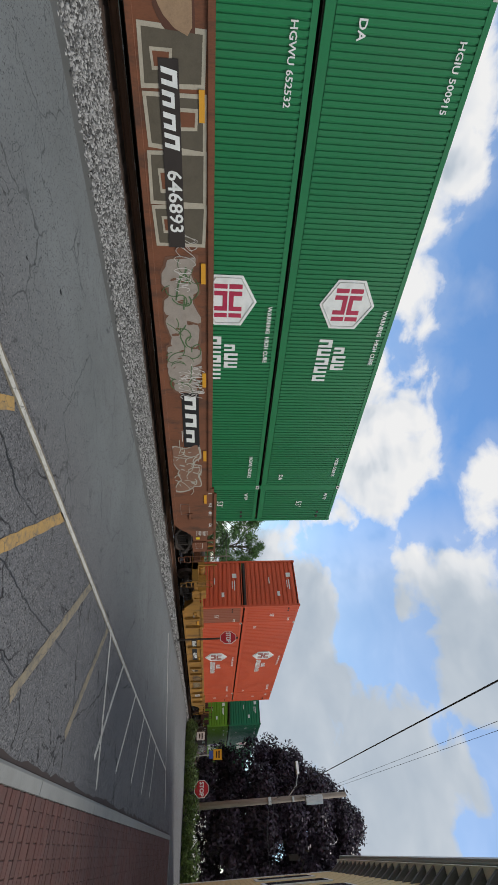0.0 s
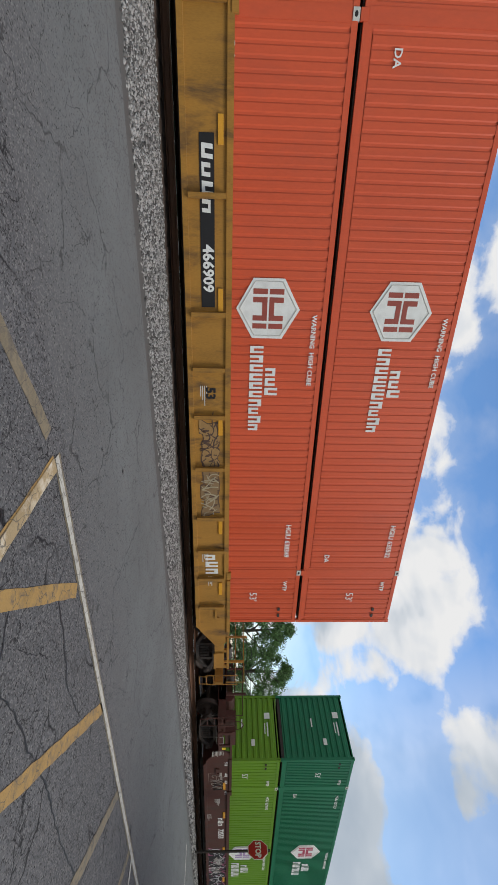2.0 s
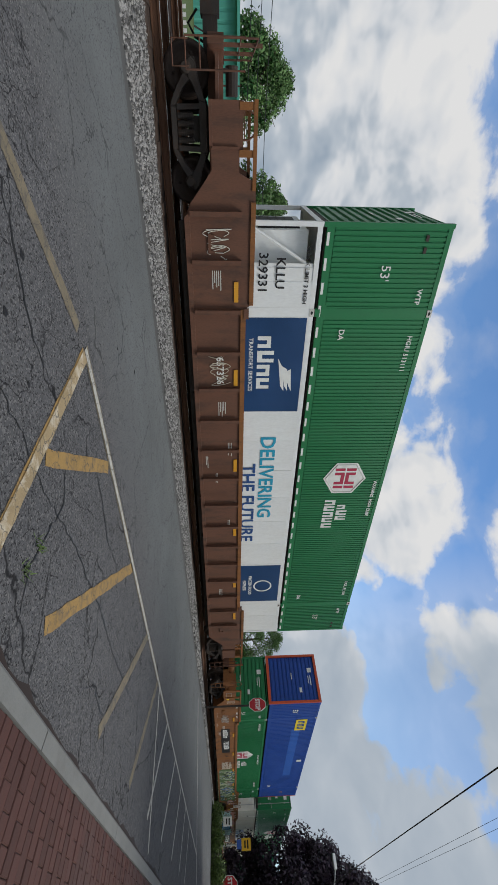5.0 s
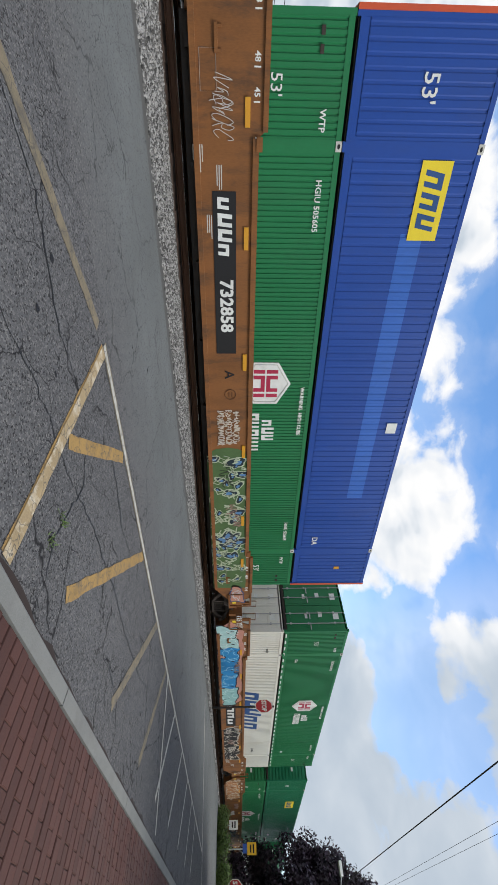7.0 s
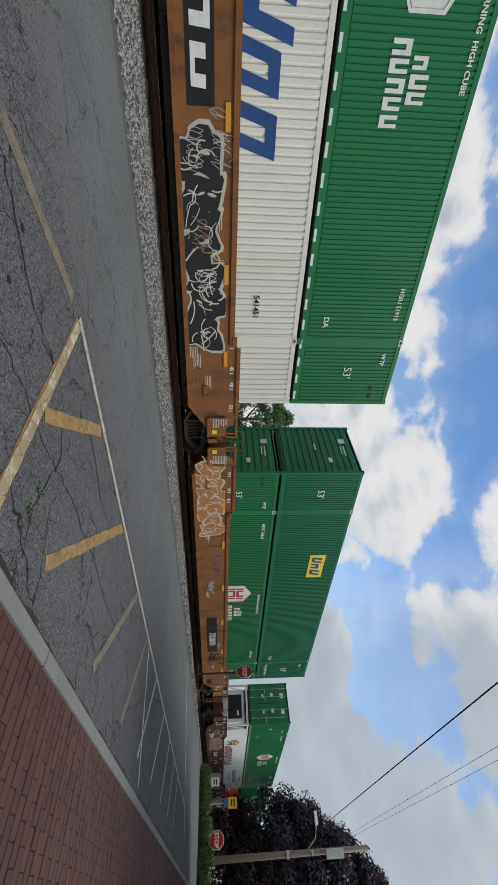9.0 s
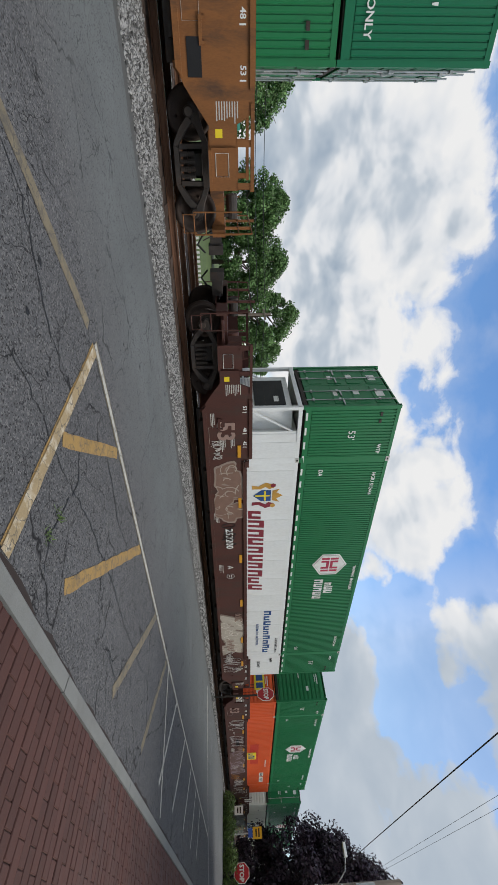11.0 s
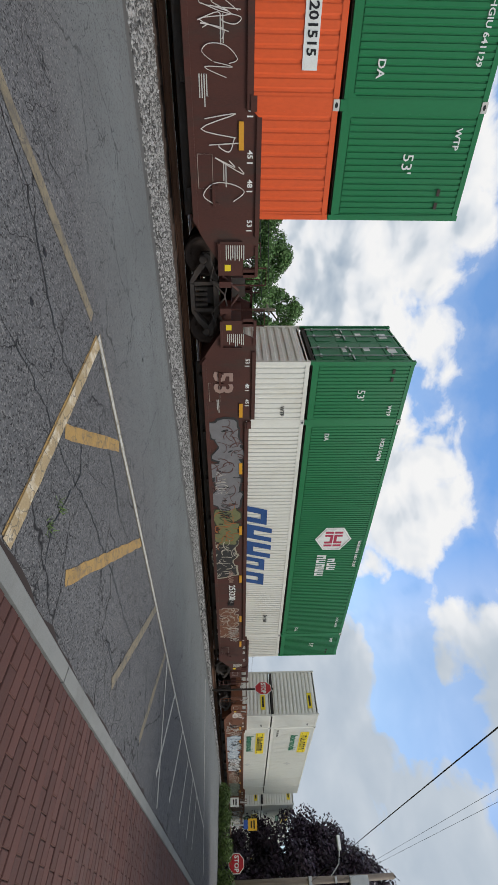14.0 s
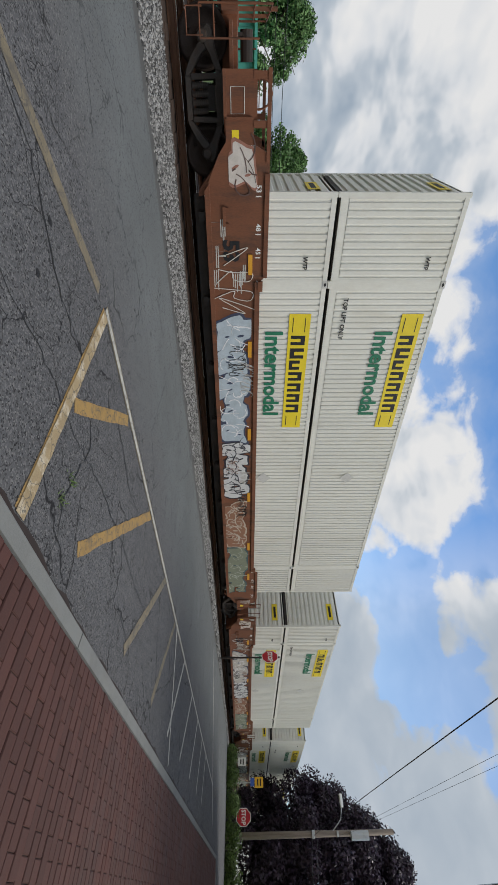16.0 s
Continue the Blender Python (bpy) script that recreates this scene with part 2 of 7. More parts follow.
M = {
    "lot": asphalt_material("worn_asphalt", (0.080, 0.080, 0.083), 0.62, 0.97),
    "lane": asphalt_material("road_asphalt", (0.108, 0.114, 0.115), 0.12, 0.6, (3.7, 5.2)),
    "yellow_paint": surface("yellow_road_paint", (0.27, 0.17, 0.058), 0.8, dark=0.6, light=1.2, scale=6, grain=90, bump=0.3, dirt=(0.075, 0.07, 0.065), dirt_amount=0.95, dirt_scale=9),
    "cream_paint": surface("worn_cream_road_paint", (0.27, 0.205, 0.115), 0.8, dark=0.7, light=1.2, scale=6, grain=90, bump=0.3, dirt=(0.55, 0.51, 0.42), dirt_amount=1.0, dirt_scale=7),
    "ghost_paint": surface("nearly_gone_yellow_paint", (0.15, 0.125, 0.085), 0.85, dark=0.6, light=1.3, scale=6, grain=90, bump=0.3, dirt=(0.055, 0.055, 0.057), dirt_amount=1.0, dirt_scale=7),
    "white_paint": surface("white_road_paint", (0.36, 0.35, 0.31), 0.8, dark=0.7, light=1.2, scale=6, grain=90, bump=0.3, dirt=(0.13, 0.13, 0.13), dirt_amount=0.8, dirt_scale=10),
    "concrete": surface("concrete", (0.155, 0.158, 0.150), 0.9, dark=0.75, light=1.15, scale=3, grain=120, bump=0.4, dirt=(0.11, 0.105, 0.1), dirt_amount=0.6, dirt_scale=2.5),
    "edging": surface("dark_edging", (0.066, 0.066, 0.063), 0.9, dark=0.7, light=1.3, scale=2, grain=100, bump=0.4, dirt=(0.06, 0.06, 0.06), dirt_amount=0.7, dirt_scale=2),
    "brick": surface("red_paver", (0.062, 0.025, 0.020), 0.85, dark=0.7, light=1.3, scale=2.5, grain=120, bump=0.35, dirt=(0.06, 0.043, 0.04), dirt_amount=0.6, dirt_scale=1.2, per_piece=0.22),
    "sand": surface("joint_sand", (0.028, 0.020, 0.018), 0.95, grain=200),
    "stone": surface("ballast_stone", (0.135, 0.133, 0.128), 0.9, dark=0.3, light=2.2, scale=9, grain=80, bump=0.4, per_piece=0.55),
    "soil": surface("ballast_bed", (0.075, 0.072, 0.068), 0.95, scale=5, grain=60, bump=0.6, depth=0.02),
    "tie_soil": surface("rust_stained_bed", (0.05, 0.034, 0.026), 0.95, scale=4, grain=60, bump=0.8, depth=0.02),
    "tie": surface("creosote_tie", (0.055, 0.037, 0.028), 0.9, dark=0.6, light=1.4, scale=3, grain=60, bump=0.5, stretch=(6, 1, 6), per_piece=0.3),
    "rail": surface("rusty_rail", (0.12, 0.06, 0.035), 0.7, metal=0.3, dark=0.6, light=1.3, grain=60),
    "railhead": surface("polished_railhead", (0.5, 0.49, 0.47), 0.25, metal=0.9, grain=30, bump=0.05),
    "grass": surface("rough_grass", (0.07, 0.10, 0.035), 0.9, dark=0.55, light=1.4, scale=0.7, grain=25, bump=0.6, depth=0.03),
    "hedge": surface("hedge_leaves", (0.075, 0.12, 0.03), 0.7, dark=0.5, light=1.5, scale=3, grain=20, bump=0, per_piece=0.6),
    "leaf": surface("green_leaves", (0.085, 0.16, 0.05), 0.65, dark=0.5, light=1.5, scale=0.6, grain=12, bump=0, per_piece=0.6),
    "beech": surface("copper_beech_leaves", (0.034, 0.022, 0.034), 0.45, dark=0.5, light=1.8, scale=0.6, grain=12, bump=0, per_piece=0.6),
    "bark": surface("bark", (0.10, 0.08, 0.06), 0.95, scale=4, grain=30, bump=0.8, depth=0.02),
    "pole": surface("weathered_pole", (0.20, 0.165, 0.135), 0.9, dark=0.6, light=1.3, scale=2, grain=40, bump=0.5, stretch=(6, 6, 0.6)),
    "wire": surface("black_cable", (0.02, 0.02, 0.022), 0.6, bump=0),
    "galv": surface("galvanised_steel", (0.42, 0.43, 0.43), 0.45, metal=0.7, grain=50),
    "iron": surface("black_cast_iron", (0.042, 0.036, 0.032), 0.7, metal=0.2, dark=0.6, light=1.8, scale=4, grain=50, bump=0.4, dirt=(0.06, 0.035, 0.022), dirt_amount=0.6, dirt_scale=3),
    "wheel": surface("brown_wheel_steel", (0.045, 0.032, 0.026), 0.65, metal=0.3, dark=0.6, light=1.6, scale=4, grain=40, bump=0.3),
    "sign_red": surface("sign_red", (0.45, 0.02, 0.03), 0.45, bump=0, dark=0.9, light=1.1),
    "sign_white": surface("sign_white", (0.78, 0.78, 0.76), 0.5, bump=0, dark=0.92, light=1.05),
    "sign_yellow": surface("sign_yellow", (0.75, 0.42, 0.03), 0.5, bump=0, dark=0.9, light=1.05),
    "sign_blue": surface("sign_blue", (0.05, 0.12, 0.45), 0.5, bump=0),
    "teal": surface("teal_metal_siding", (0.07, 0.30, 0.24), 0.6, dark=0.85, light=1.1, scale=0.5),
    "fence": surface("white_fence_paint", (0.72, 0.72, 0.70), 0.7, dark=0.85, light=1.05),
    "siding": surface("cream_siding", (0.62, 0.49, 0.24), 0.7, dark=0.85, light=1.1, scale=0.8),
    "trim": surface("white_trim", (0.66, 0.66, 0.64), 0.6, dark=0.88, light=1.05),
    "roof": surface("grey_shingles_and_bracket_shade", (0.12, 0.12, 0.125), 0.9, dark=0.7, light=1.3, scale=2, grain=30),
    "glass": surface("dark_window_glass", (0.02, 0.025, 0.03), 0.08, bump=0),
    "rubber": surface("black_rubber_hose", (0.015, 0.015, 0.015), 0.7, bump=0),
    "tar": surface("tar_dot", (0.012, 0.012, 0.013), 0.6, bump=0),
    "casting": surface("pale_corner_casting", (0.55, 0.54, 0.50), 0.5, dark=0.7, light=1.1, scale=10, grain=60),
    "black_paint": surface("black_stencil_paint", (0.015, 0.015, 0.016), 0.6, bump=0),
    "white_letters": surface("white_vinyl", (0.72, 0.73, 0.70), 0.5, dark=0.85, light=1.05, scale=3, grain=40, bump=0.05, dirt=(0.4, 0.4, 0.37), dirt_amount=0.4, dirt_scale=2),
    "blue_letters": surface("blue_vinyl", (0.025, 0.075, 0.22), 0.5, dark=0.8, light=1.2, bump=0.05),
    "navy": surface("navy_vinyl", (0.012, 0.05, 0.14), 0.45, dark=0.7, light=1.4, scale=0.7, bump=0.05),
    "cyan": surface("cyan_vinyl", (0.02, 0.30, 0.45), 0.5, bump=0.05),
    "maroon": surface("maroon_vinyl", (0.22, 0.03, 0.045), 0.5, bump=0.05),
    "crimson": surface("crimson_vinyl", (0.40, 0.03, 0.07), 0.5, bump=0.05),
    "label_yellow": surface("yellow_decal", (0.78, 0.60, 0.03), 0.5, dark=0.9, light=1.1, bump=0.05),
    "reflector": surface("amber_reflector", (0.62, 0.30, 0.03), 0.4, dark=0.85, light=1.1, bump=0),
    "tan_letters": surface("dull_tan_stencil", (0.30, 0.20, 0.165), 0.7, dark=0.8, light=1.2, bump=0.05),
    "green_letters": surface("green_vinyl", (0.02, 0.17, 0.09), 0.5, bump=0.05),
}



def crack_paint(m, scale, width, tone):
    """Fine cracks and chips through road paint down to the asphalt."""
    nt = m.node_tree
    bsdf = nt.nodes["Principled BSDF"]
    col = bsdf.inputs["Base Color"].links[0].from_socket
    tc = nt.nodes.new("ShaderNodeTexCoord")
    wob = node(nt, "ShaderNodeTexNoise", Scale=9.0, Detail=4.0)
    nt.links.new(tc.outputs["Object"], wob.inputs["Vector"])
    add = nt.nodes.new("ShaderNodeMix")
    add.data_type, add.blend_type = "RGBA", "ADD"
    add.inputs[0].default_value = 0.12
    nt.links.new(tc.outputs["Object"], add.inputs[6])
    nt.links.new(wob.outputs["Color"], add.inputs[7])
    v = node(nt, "ShaderNodeTexVoronoi", Scale=scale)
    v.feature = "DISTANCE_TO_EDGE"
    nt.links.new(add.outputs[2], v.inputs["Vector"])
    line = ramp(nt, v.outputs["Distance"], [(0.0, (0.9,) * 3), (width, (0, 0, 0))])
    mx = nt.nodes.new("ShaderNodeMix")
    mx.data_type = "RGBA"
    nt.links.new(line, mx.inputs[0])
    nt.links.new(col, mx.inputs[6])
    mx.inputs[7].default_value = (*tone, 1)
    nt.links.new(mx.outputs[2], bsdf.inputs["Base Color"])


for key in ("yellow_paint", "cream_paint", "ghost_paint", "white_paint"):
    crack_paint(M[key], 6.5, 0.028, (0.06, 0.057, 0.053))


def container_paint(name, base, dirt=None):
    return surface(name, base, 0.48, dark=0.86, light=1.1, scale=0.8, grain=25, bump=0.05, dirt=dirt or tuple(c * 0.55 + 0.02 for c in base), dirt_amount=0.35, dirt_scale=1.6, stretch=(1, 1, 0.35))


PAINT = {
    "green": container_paint("mid_green_paint", (0.014, 0.165, 0.058)),
    "deep": container_paint("deep_green_paint", (0.007, 0.142, 0.064)),
    "lime": container_paint("lime_green_paint", (0.115, 0.25, 0.012)),
    "red": container_paint("faded_red_paint", (0.56, 0.088, 0.034)),
    "orange": container_paint("orange_paint", (0.68, 0.10, 0.025)),
    "blue": container_paint("blue_paint", (0.012, 0.06, 0.30)),
    "white": container_paint("off_white_paint", (0.69, 0.68, 0.61), (0.46, 0.41, 0.31)),
    "reefer": container_paint("white_reefer_paint", (0.72, 0.74, 0.73), (0.52, 0.51, 0.47)),
}


def car_paint(name, base):
    return surface(name, base, 0.7, dark=0.65, light=1.25, scale=1.3, grain=30, bump=0.25, dirt=(0.045, 0.032, 0.025), dirt_amount=0.85, dirt_scale=1.7, stretch=(1.6, 1, 0.45))


CAR = {
    "rust": car_paint("rust_brown_car_paint", (0.165, 0.064, 0.032)),
    "dull": car_paint("dull_brown_car_paint", (0.125, 0.058, 0.036)),
    "yellow": car_paint("ochre_car_paint", (0.33, 0.165, 0.03)),
    "brown": car_paint("dark_brown_car_paint", (0.070, 0.025, 0.018)),
    "orange": car_paint("orange_ochre_car_paint", (0.215, 0.088, 0.028)),
}
SPRAY = {}


def spray(rgb):
    key = "spray_%d_%d_%d" % tuple(round(c * 99) for c in rgb)
    if key not in SPRAY:
        SPRAY[key] = surface(key, rgb, 0.6, dark=0.75, light=1.2, scale=5, grain=60, bump=0.05)
    return SPRAY[key]


# ---- mesh tools ----
class Build:
    """Vertices and faces of one mesh."""

    def __init__(self):
        self.v, self.f, self.cuts = [], [], []

    def add(self, verts, faces):
        n = len(self.v)
        self.cuts.append((n, len(self.f)))
        self.v += [tuple(p) for p in verts]
        self.f += [tuple(i + n for i in face) for face in faces]
        return self

    def box(self, x0, x1, y0, y1, z0, z1):
        return self.add([(x, y, z) for z in (z0, z1) for y in (y0, y1) for x in (x0, x1)],
                        [(0, 2, 3, 1), (4, 5, 7, 6), (0, 1, 5, 4), (1, 3, 7, 5), (3, 2, 6, 7), (2, 0, 4, 6)])

    def prism(self, poly, y0, y1):
        """A polygon of (x, z) points, counter-clockwise seen from -Y, between y0 and y1."""
        n = len(poly)
        return self.add([(x, y0, z) for x, z in poly] + [(x, y1, z) for x, z in poly],
                        [tuple(range(n)), tuple(range(2 * n - 1, n - 1, -1))] + [(i, i + n, (i + 1) % n + n, (i + 1) % n) for i in range(n)])

    def tube(self, a, b, r, n=8, r2=None):
        a, b = Vector(a), Vector(b)
        q = (b - a).to_track_quat("Z", "Y")
        r2 = r if r2 is None else r2
        vs = [a + q @ Vector((r * math.cos(2 * math.pi * i / n), r * math.sin(2 * math.pi * i / n), 0)) for i in range(n)]
        vs += [b + q @ Vector((r2 * math.cos(2 * math.pi * i / n), r2 * math.sin(2 * math.pi * i / n), 0)) for i in range(n)]
        return self.add(vs, [tuple(range(n - 1, -1, -1)), tuple(range(n, 2 * n))] + [(i, (i + 1) % n, (i + 1) % n + n, i + n) for i in range(n)])

    def path(self, pts, r, n=6):
        """One bent tube through the points."""
        pts = [Vector(p) for p in pts]
        vs = []
        for i, p in enumerate(pts):
            q = (pts[min(i + 1, len(pts) - 1)] - pts[max(i - 1, 0)]).to_track_quat("Z", "Y")
            vs += [p + q @ Vector((r * math.cos(2 * math.pi * k / n), r * math.sin(2 * math.pi * k / n), 0)) for k in range(n)]
        fs = [(i * n + k, i * n + (k + 1) % n, (i + 1) * n + (k + 1) % n, (i + 1) * n + k) for i in range(len(pts) - 1) for k in range(n)]
        return self.add(vs, fs + [tuple(range(n - 1, -1, -1)), tuple(range(len(vs) - n, len(vs)))])

    def lathe(self, c, profile, n=24):
        """Rings (radius, y) round the Y axis through c."""
        k = len(profile)
        vs = [(c[0] + r * math.cos(2 * math.pi * i / n), c[1] + y, c[2] + r * math.sin(2 * math.pi * i / n)) for i in range(n) for r, y in profile]
        fs = [(i * k + j, i * k + j + 1, (i + 1) % n * k + j + 1, (i + 1) % n * k + j) for i in range(n) for j in range(k - 1)]
        return self.add(vs, fs)

    def mesh(self, name, material, smooth=False):
        me = bpy.data.meshes.new(name)
        me.from_pydata(self.v, [], self.f)
        if material:
            me.materials.append(material)
        if smooth:
            me.polygons.foreach_set("use_smooth", [True] * len(me.polygons))
        me.update()
        return me


def part(name, b, material, parent, label="", at=None, smooth=False):
    """Links a Build (or a finished mesh) as one mesh object under a thing or a part."""
    me = b.mesh(name, material, smooth) if isinstance(b, Build) else b
    ob = new(name, me)
    ob.parent = parent
    if at is not None:
        ob.matrix_basis = at
    if label:
        tagged(ob, label)
    return ob


def pieces(name, b, material, parent, label="", z=None):
    """One part for each shape that was added to a Build."""
    made, cuts = [], b.cuts + [(len(b.v), len(b.f))]
    for (v0, f0), (v1, f1) in zip(cuts, cuts[1:]):
        one = Build().add(b.v[v0:v1], [[i - v0 for i in f] for f in b.f[f0:f1]])
        made.append(part(name, one, material, parent, label, at=z))
    return made


def thing(name, label, category, group="", kind="", at=None):
    ob = new(name)
    ob.empty_display_size = 0.2
    if at is not None:
        ob.matrix_basis = at
    return tagged(ob, label, category, group, kind)


def solid(name, b, material, label="", category="", group="", kind="", smooth=False):
    return tagged(new(name, b.mesh(name, material, smooth)), label, category, group, kind)


def bevelled(ob, width, segments=2):
    m = ob.modifiers.new("bevel", "BEVEL")
    m.width, m.segments, m.limit_method = width, segments, "ANGLE"
    return ob


TEXT = {}


def letters(text, size, material, bold=0.0, squeeze=1.0):
    """Flat lettering that faces -Y, reads along +X, centred on its origin."""
    key = (text, size, material.name, bold, squeeze)
    if key not in TEXT:
        cu = bpy.data.curves.new("lettering", "FONT")
        cu.body, cu.size, cu.align_x, cu.align_y, cu.extrude = text, size, "CENTER", "CENTER", 0.001
        cu.offset, cu.resolution_u = bold, 2
        ob = new("lettering", cu)
        bpy.context.view_layer.update()
        me = bpy.data.meshes.new_from_object(ob)
        bpy.data.objects.remove(ob)
        me.transform(pose(0, 0, 0, 90, 0, 0) @ Matrix.Diagonal((squeeze, 1, 1, 1)))
        me.materials.clear()
        me.materials.append(material)
        TEXT[key] = me
    return TEXT[key]


# ---- the setting ----
G = -0.022                                  # road level; the rail heads lie at z = 0
D = 10.352                                   # near side of the train
YC = D + 1.295                              # centre line of the track


def kerb_y(x):
    return 1.357 + 0.034 * x


def verge_y(x):
    return 6.783 + 0.063 * x


def ground_sheet():
    """One sheet to the horizon: level round the road, lower behind the hedge, flat under the tracks."""
    xs = [-1500, -400, -120, -60, -30, -20, -14, -8, -4, 0, 4, 8, 12, 16, 20, 24, 28, 32, 35.4, 37, 40, 60, 90, 150, 300, 600, 1500]
    ys = [-1500, -300, -80, -30, -12, -6, -2, 0.5, 3, 5, 7, 9, 10, 13.2, 14, 17.6, 19, 24, 32, 45, 70, 120, 300, 800, 1500]

    def level(x, y):
        if 9 <= y <= 17.7:
            return -0.42
        if y > 17.7:
            return -0.9
        return -1.25 if x > 36 else (-0.15 if y < 6 else -0.42)
    b = Build()
    b.add([(x, y, level(x, y)) for y in ys for x in xs],
          [(j * len(xs) + i, j * len(xs) + i + 1, (j + 1) * len(xs) + i + 1, (j + 1) * len(xs) + i) for j in range(len(ys) - 1) for i in range(len(xs) - 1)])
    solid("ground", b, M["grass"], "rough green grass and earth reaching far off", "ground", kind="structure", smooth=True)


def strip(b, x0, x1, low, high, z, step=2.0, thick=0.3):
    n = max(1, int((x1 - x0) / step))
    vs, fs = [], []
    for i in range(n + 1):
        x = x0 + (x1 - x0) * i / n
        vs += [(x, low(x), z), (x, high(x), z), (x, low(x), z - thick), (x, high(x), z - thick)]
    for i in range(n):
        a, c = i * 4, i * 4 + 4
        fs += [(a, c, c + 1, a + 1), (a, a + 2, c + 2, c), (a + 1, c + 1, c + 3, a + 3)]
    b.add(vs, fs)
    return b


def roads():
    b = strip(Build(), -30, 23.4, kerb_y, lambda x: 3.764, G)
    solid("parking_lot", b, M["lot"], "worn grey asphalt parking strip with cracks", "pavement", kind="structure")
    b = strip(Build(), -30, 23.4, lambda x: 3.764, verge_y, G)
    strip(b, 23.4, 34.8, lambda x: -40, verge_y, G)
    solid("road", b, M["lane"], "smooth dark grey asphalt road beside the tracks", "road", kind="structure")
    b = strip(Build(), -30, 34.8, lambda x: verge_y(x) + 0.03 + 0.012 * noise.noise((x * 1.3, 0, 0)), lambda x: verge_y(x) + 0.36, G - 0.012, 0.3)
    solid("road_edge", b, M["edging"], "low grey concrete edging between road and ballast", "kerb", kind="structure")


def stripe(name, p, q, width, material, label, lift=0.004):
    p, q = Vector((*p, 0)) * 1.302, Vector((*q, 0)) * 1.302
    s = (q - p).normalized().cross(Vector((0, 0, 1))) * width * 0.665
    b, n = Build(), max(2, int((q - p).length / 0.12))
    for i in range(n + 1):
        c = p.lerp(q, i / n)
        w = [1 + random.uniform(-0.12, 0.12) for _ in range(2)]
        b.v += [tuple(c - s * w[0] + Vector((0, 0, G + lift))), tuple(c + s * w[1] + Vector((0, 0, G + lift)))]
    b.f = [(2 * i, 2 * i + 1, 2 * i + 3, 2 * i + 2) for i in range(n)]
    solid(name, b, material, label, "road marking", "painted parking stripes", kind="structure")


def markings():
    white, yellow = "worn white painted line on the asphalt", "faded yellow painted parking stripe"
    stripe("edge_line", (1.17, 2.785), (7.5, 2.812), 0.085, M["ghost_paint"], "faded yellow line under a white one")
    stripe("edge_line", (1.17, 2.78), (15.2, 2.84), 0.048, M["white_paint"], white, 0.008)
    for p, q in (((2.08, 2.72), (1.36, 1.92)), ((3.32, 2.78), (2.00, 1.42)), ((4.50, 2.78), (3.35, 1.45)), ((5.55, 2.78), (4.70, 1.52))):
        stripe("parking_stripe", p, q, 0.088, M["yellow_paint"] if p[0] < 4 else M["ghost_paint"], yellow)
    for p, q in (((6.85, 2.80), (5.96, 1.58)), ((8.27, 2.80), (7.36, 1.66)), ((9.6, 2.80), (8.83, 1.73)), ((10.85, 2.80), (10.25, 1.78)), ((12.1, 2.80), (11.6, 1.85)), ((5.72, 2.80), (6.30, 1.36))):
        stripe("parking_stripe", p, q, 0.07, M["white_paint"], white, 0.007 if q[0] > p[0] else 0.004)
    stripe("parking_stripe", (1.195, 2.75), (1.37, 1.16), 0.092, M["yellow_paint"], yellow)
    stripe("parking_stripe", (1.205, 2.75), (1.38, 1.15), 0.08, M["cream_paint"], "worn cream painted stripe running to the kerb", 0.008)
    stripe("parking_stripe", (1.02, 2.74), (-3.4, 0.95), 0.085, M["ghost_paint"], "very faded yellow painted stripe")
    stripe("stop_line", (13.0, 5.7), (15.9, 2.05), 0.12, M["white_paint"], "white stop line across the road")


def tar_spots():
    spots = [(1.94, 4.575), (2.50, 5.16), (1.29, 2.58), (0.665, 2.95), (0.865, 2.58)]
    for x, y in spots:
        r = random.uniform(0.020, 0.036)
        b = Build()
        n = 9
        ring = [(x + r * random.uniform(0.6, 1.2) * math.cos(6.283 * i / n), y + 0.8 * r * random.uniform(0.6, 1.2) * math.sin(6.283 * i / n)) for i in range(n)]
        b.add([(*p, G + 0.003) for p in ring] + [(x, y, G + 0.009)], [(i, (i + 1) % n, n) for i in range(n)])
        solid("tar_spot", b, M["tar"], "small black tar spot on the asphalt", "stain", "tar spots", kind="structure")


def gutter_dirt():
    b, n = Build(), 190
    for i in range(n + 1):
        x = -6 + i * 0.155
        b.v += [(x, kerb_y(x) - 0.002, G + 0.006), (x, kerb_y(x) + 0.03 + 0.09 * abs(noise.noise((x * 1.7, 0, 0))) + random.uniform(0, 0.04), G + 0.003)]
    b.f = [(2 * i, 2 * i + 2, 2 * i + 3, 2 * i + 1) for i in range(n)]
    solid("gutter_dirt", b, M["sand"], "dark grit gathered along the kerb", "dirt", kind="structure")


CRACKS = [((0.2, 2.05), (0.92, 2.23), (1.36, 2.33), (1.88, 2.34), (2.6, 2.5), (3.58, 2.58), (4.15, 2.54), (5.32, 2.61), (6.6, 2.9)),
          ((2.25, 3.63), (2.43, 3.23), (2.84, 3.22), (3.26, 3.1), (4.0, 3.2)),
          ((2.04, 2.72), (2.22, 2.52), (2.17, 2.17), (2.14, 1.96), (2.3, 1.6)),
          ((-1.6, 2.9), (-0.6, 2.75), (0.3, 2.95), (1.1, 2.8), (1.7, 2.9)),
          ((3.4, 1.75), (3.9, 2.1), (4.3, 2.0), (4.9, 2.35), (5.1, 2.2))]


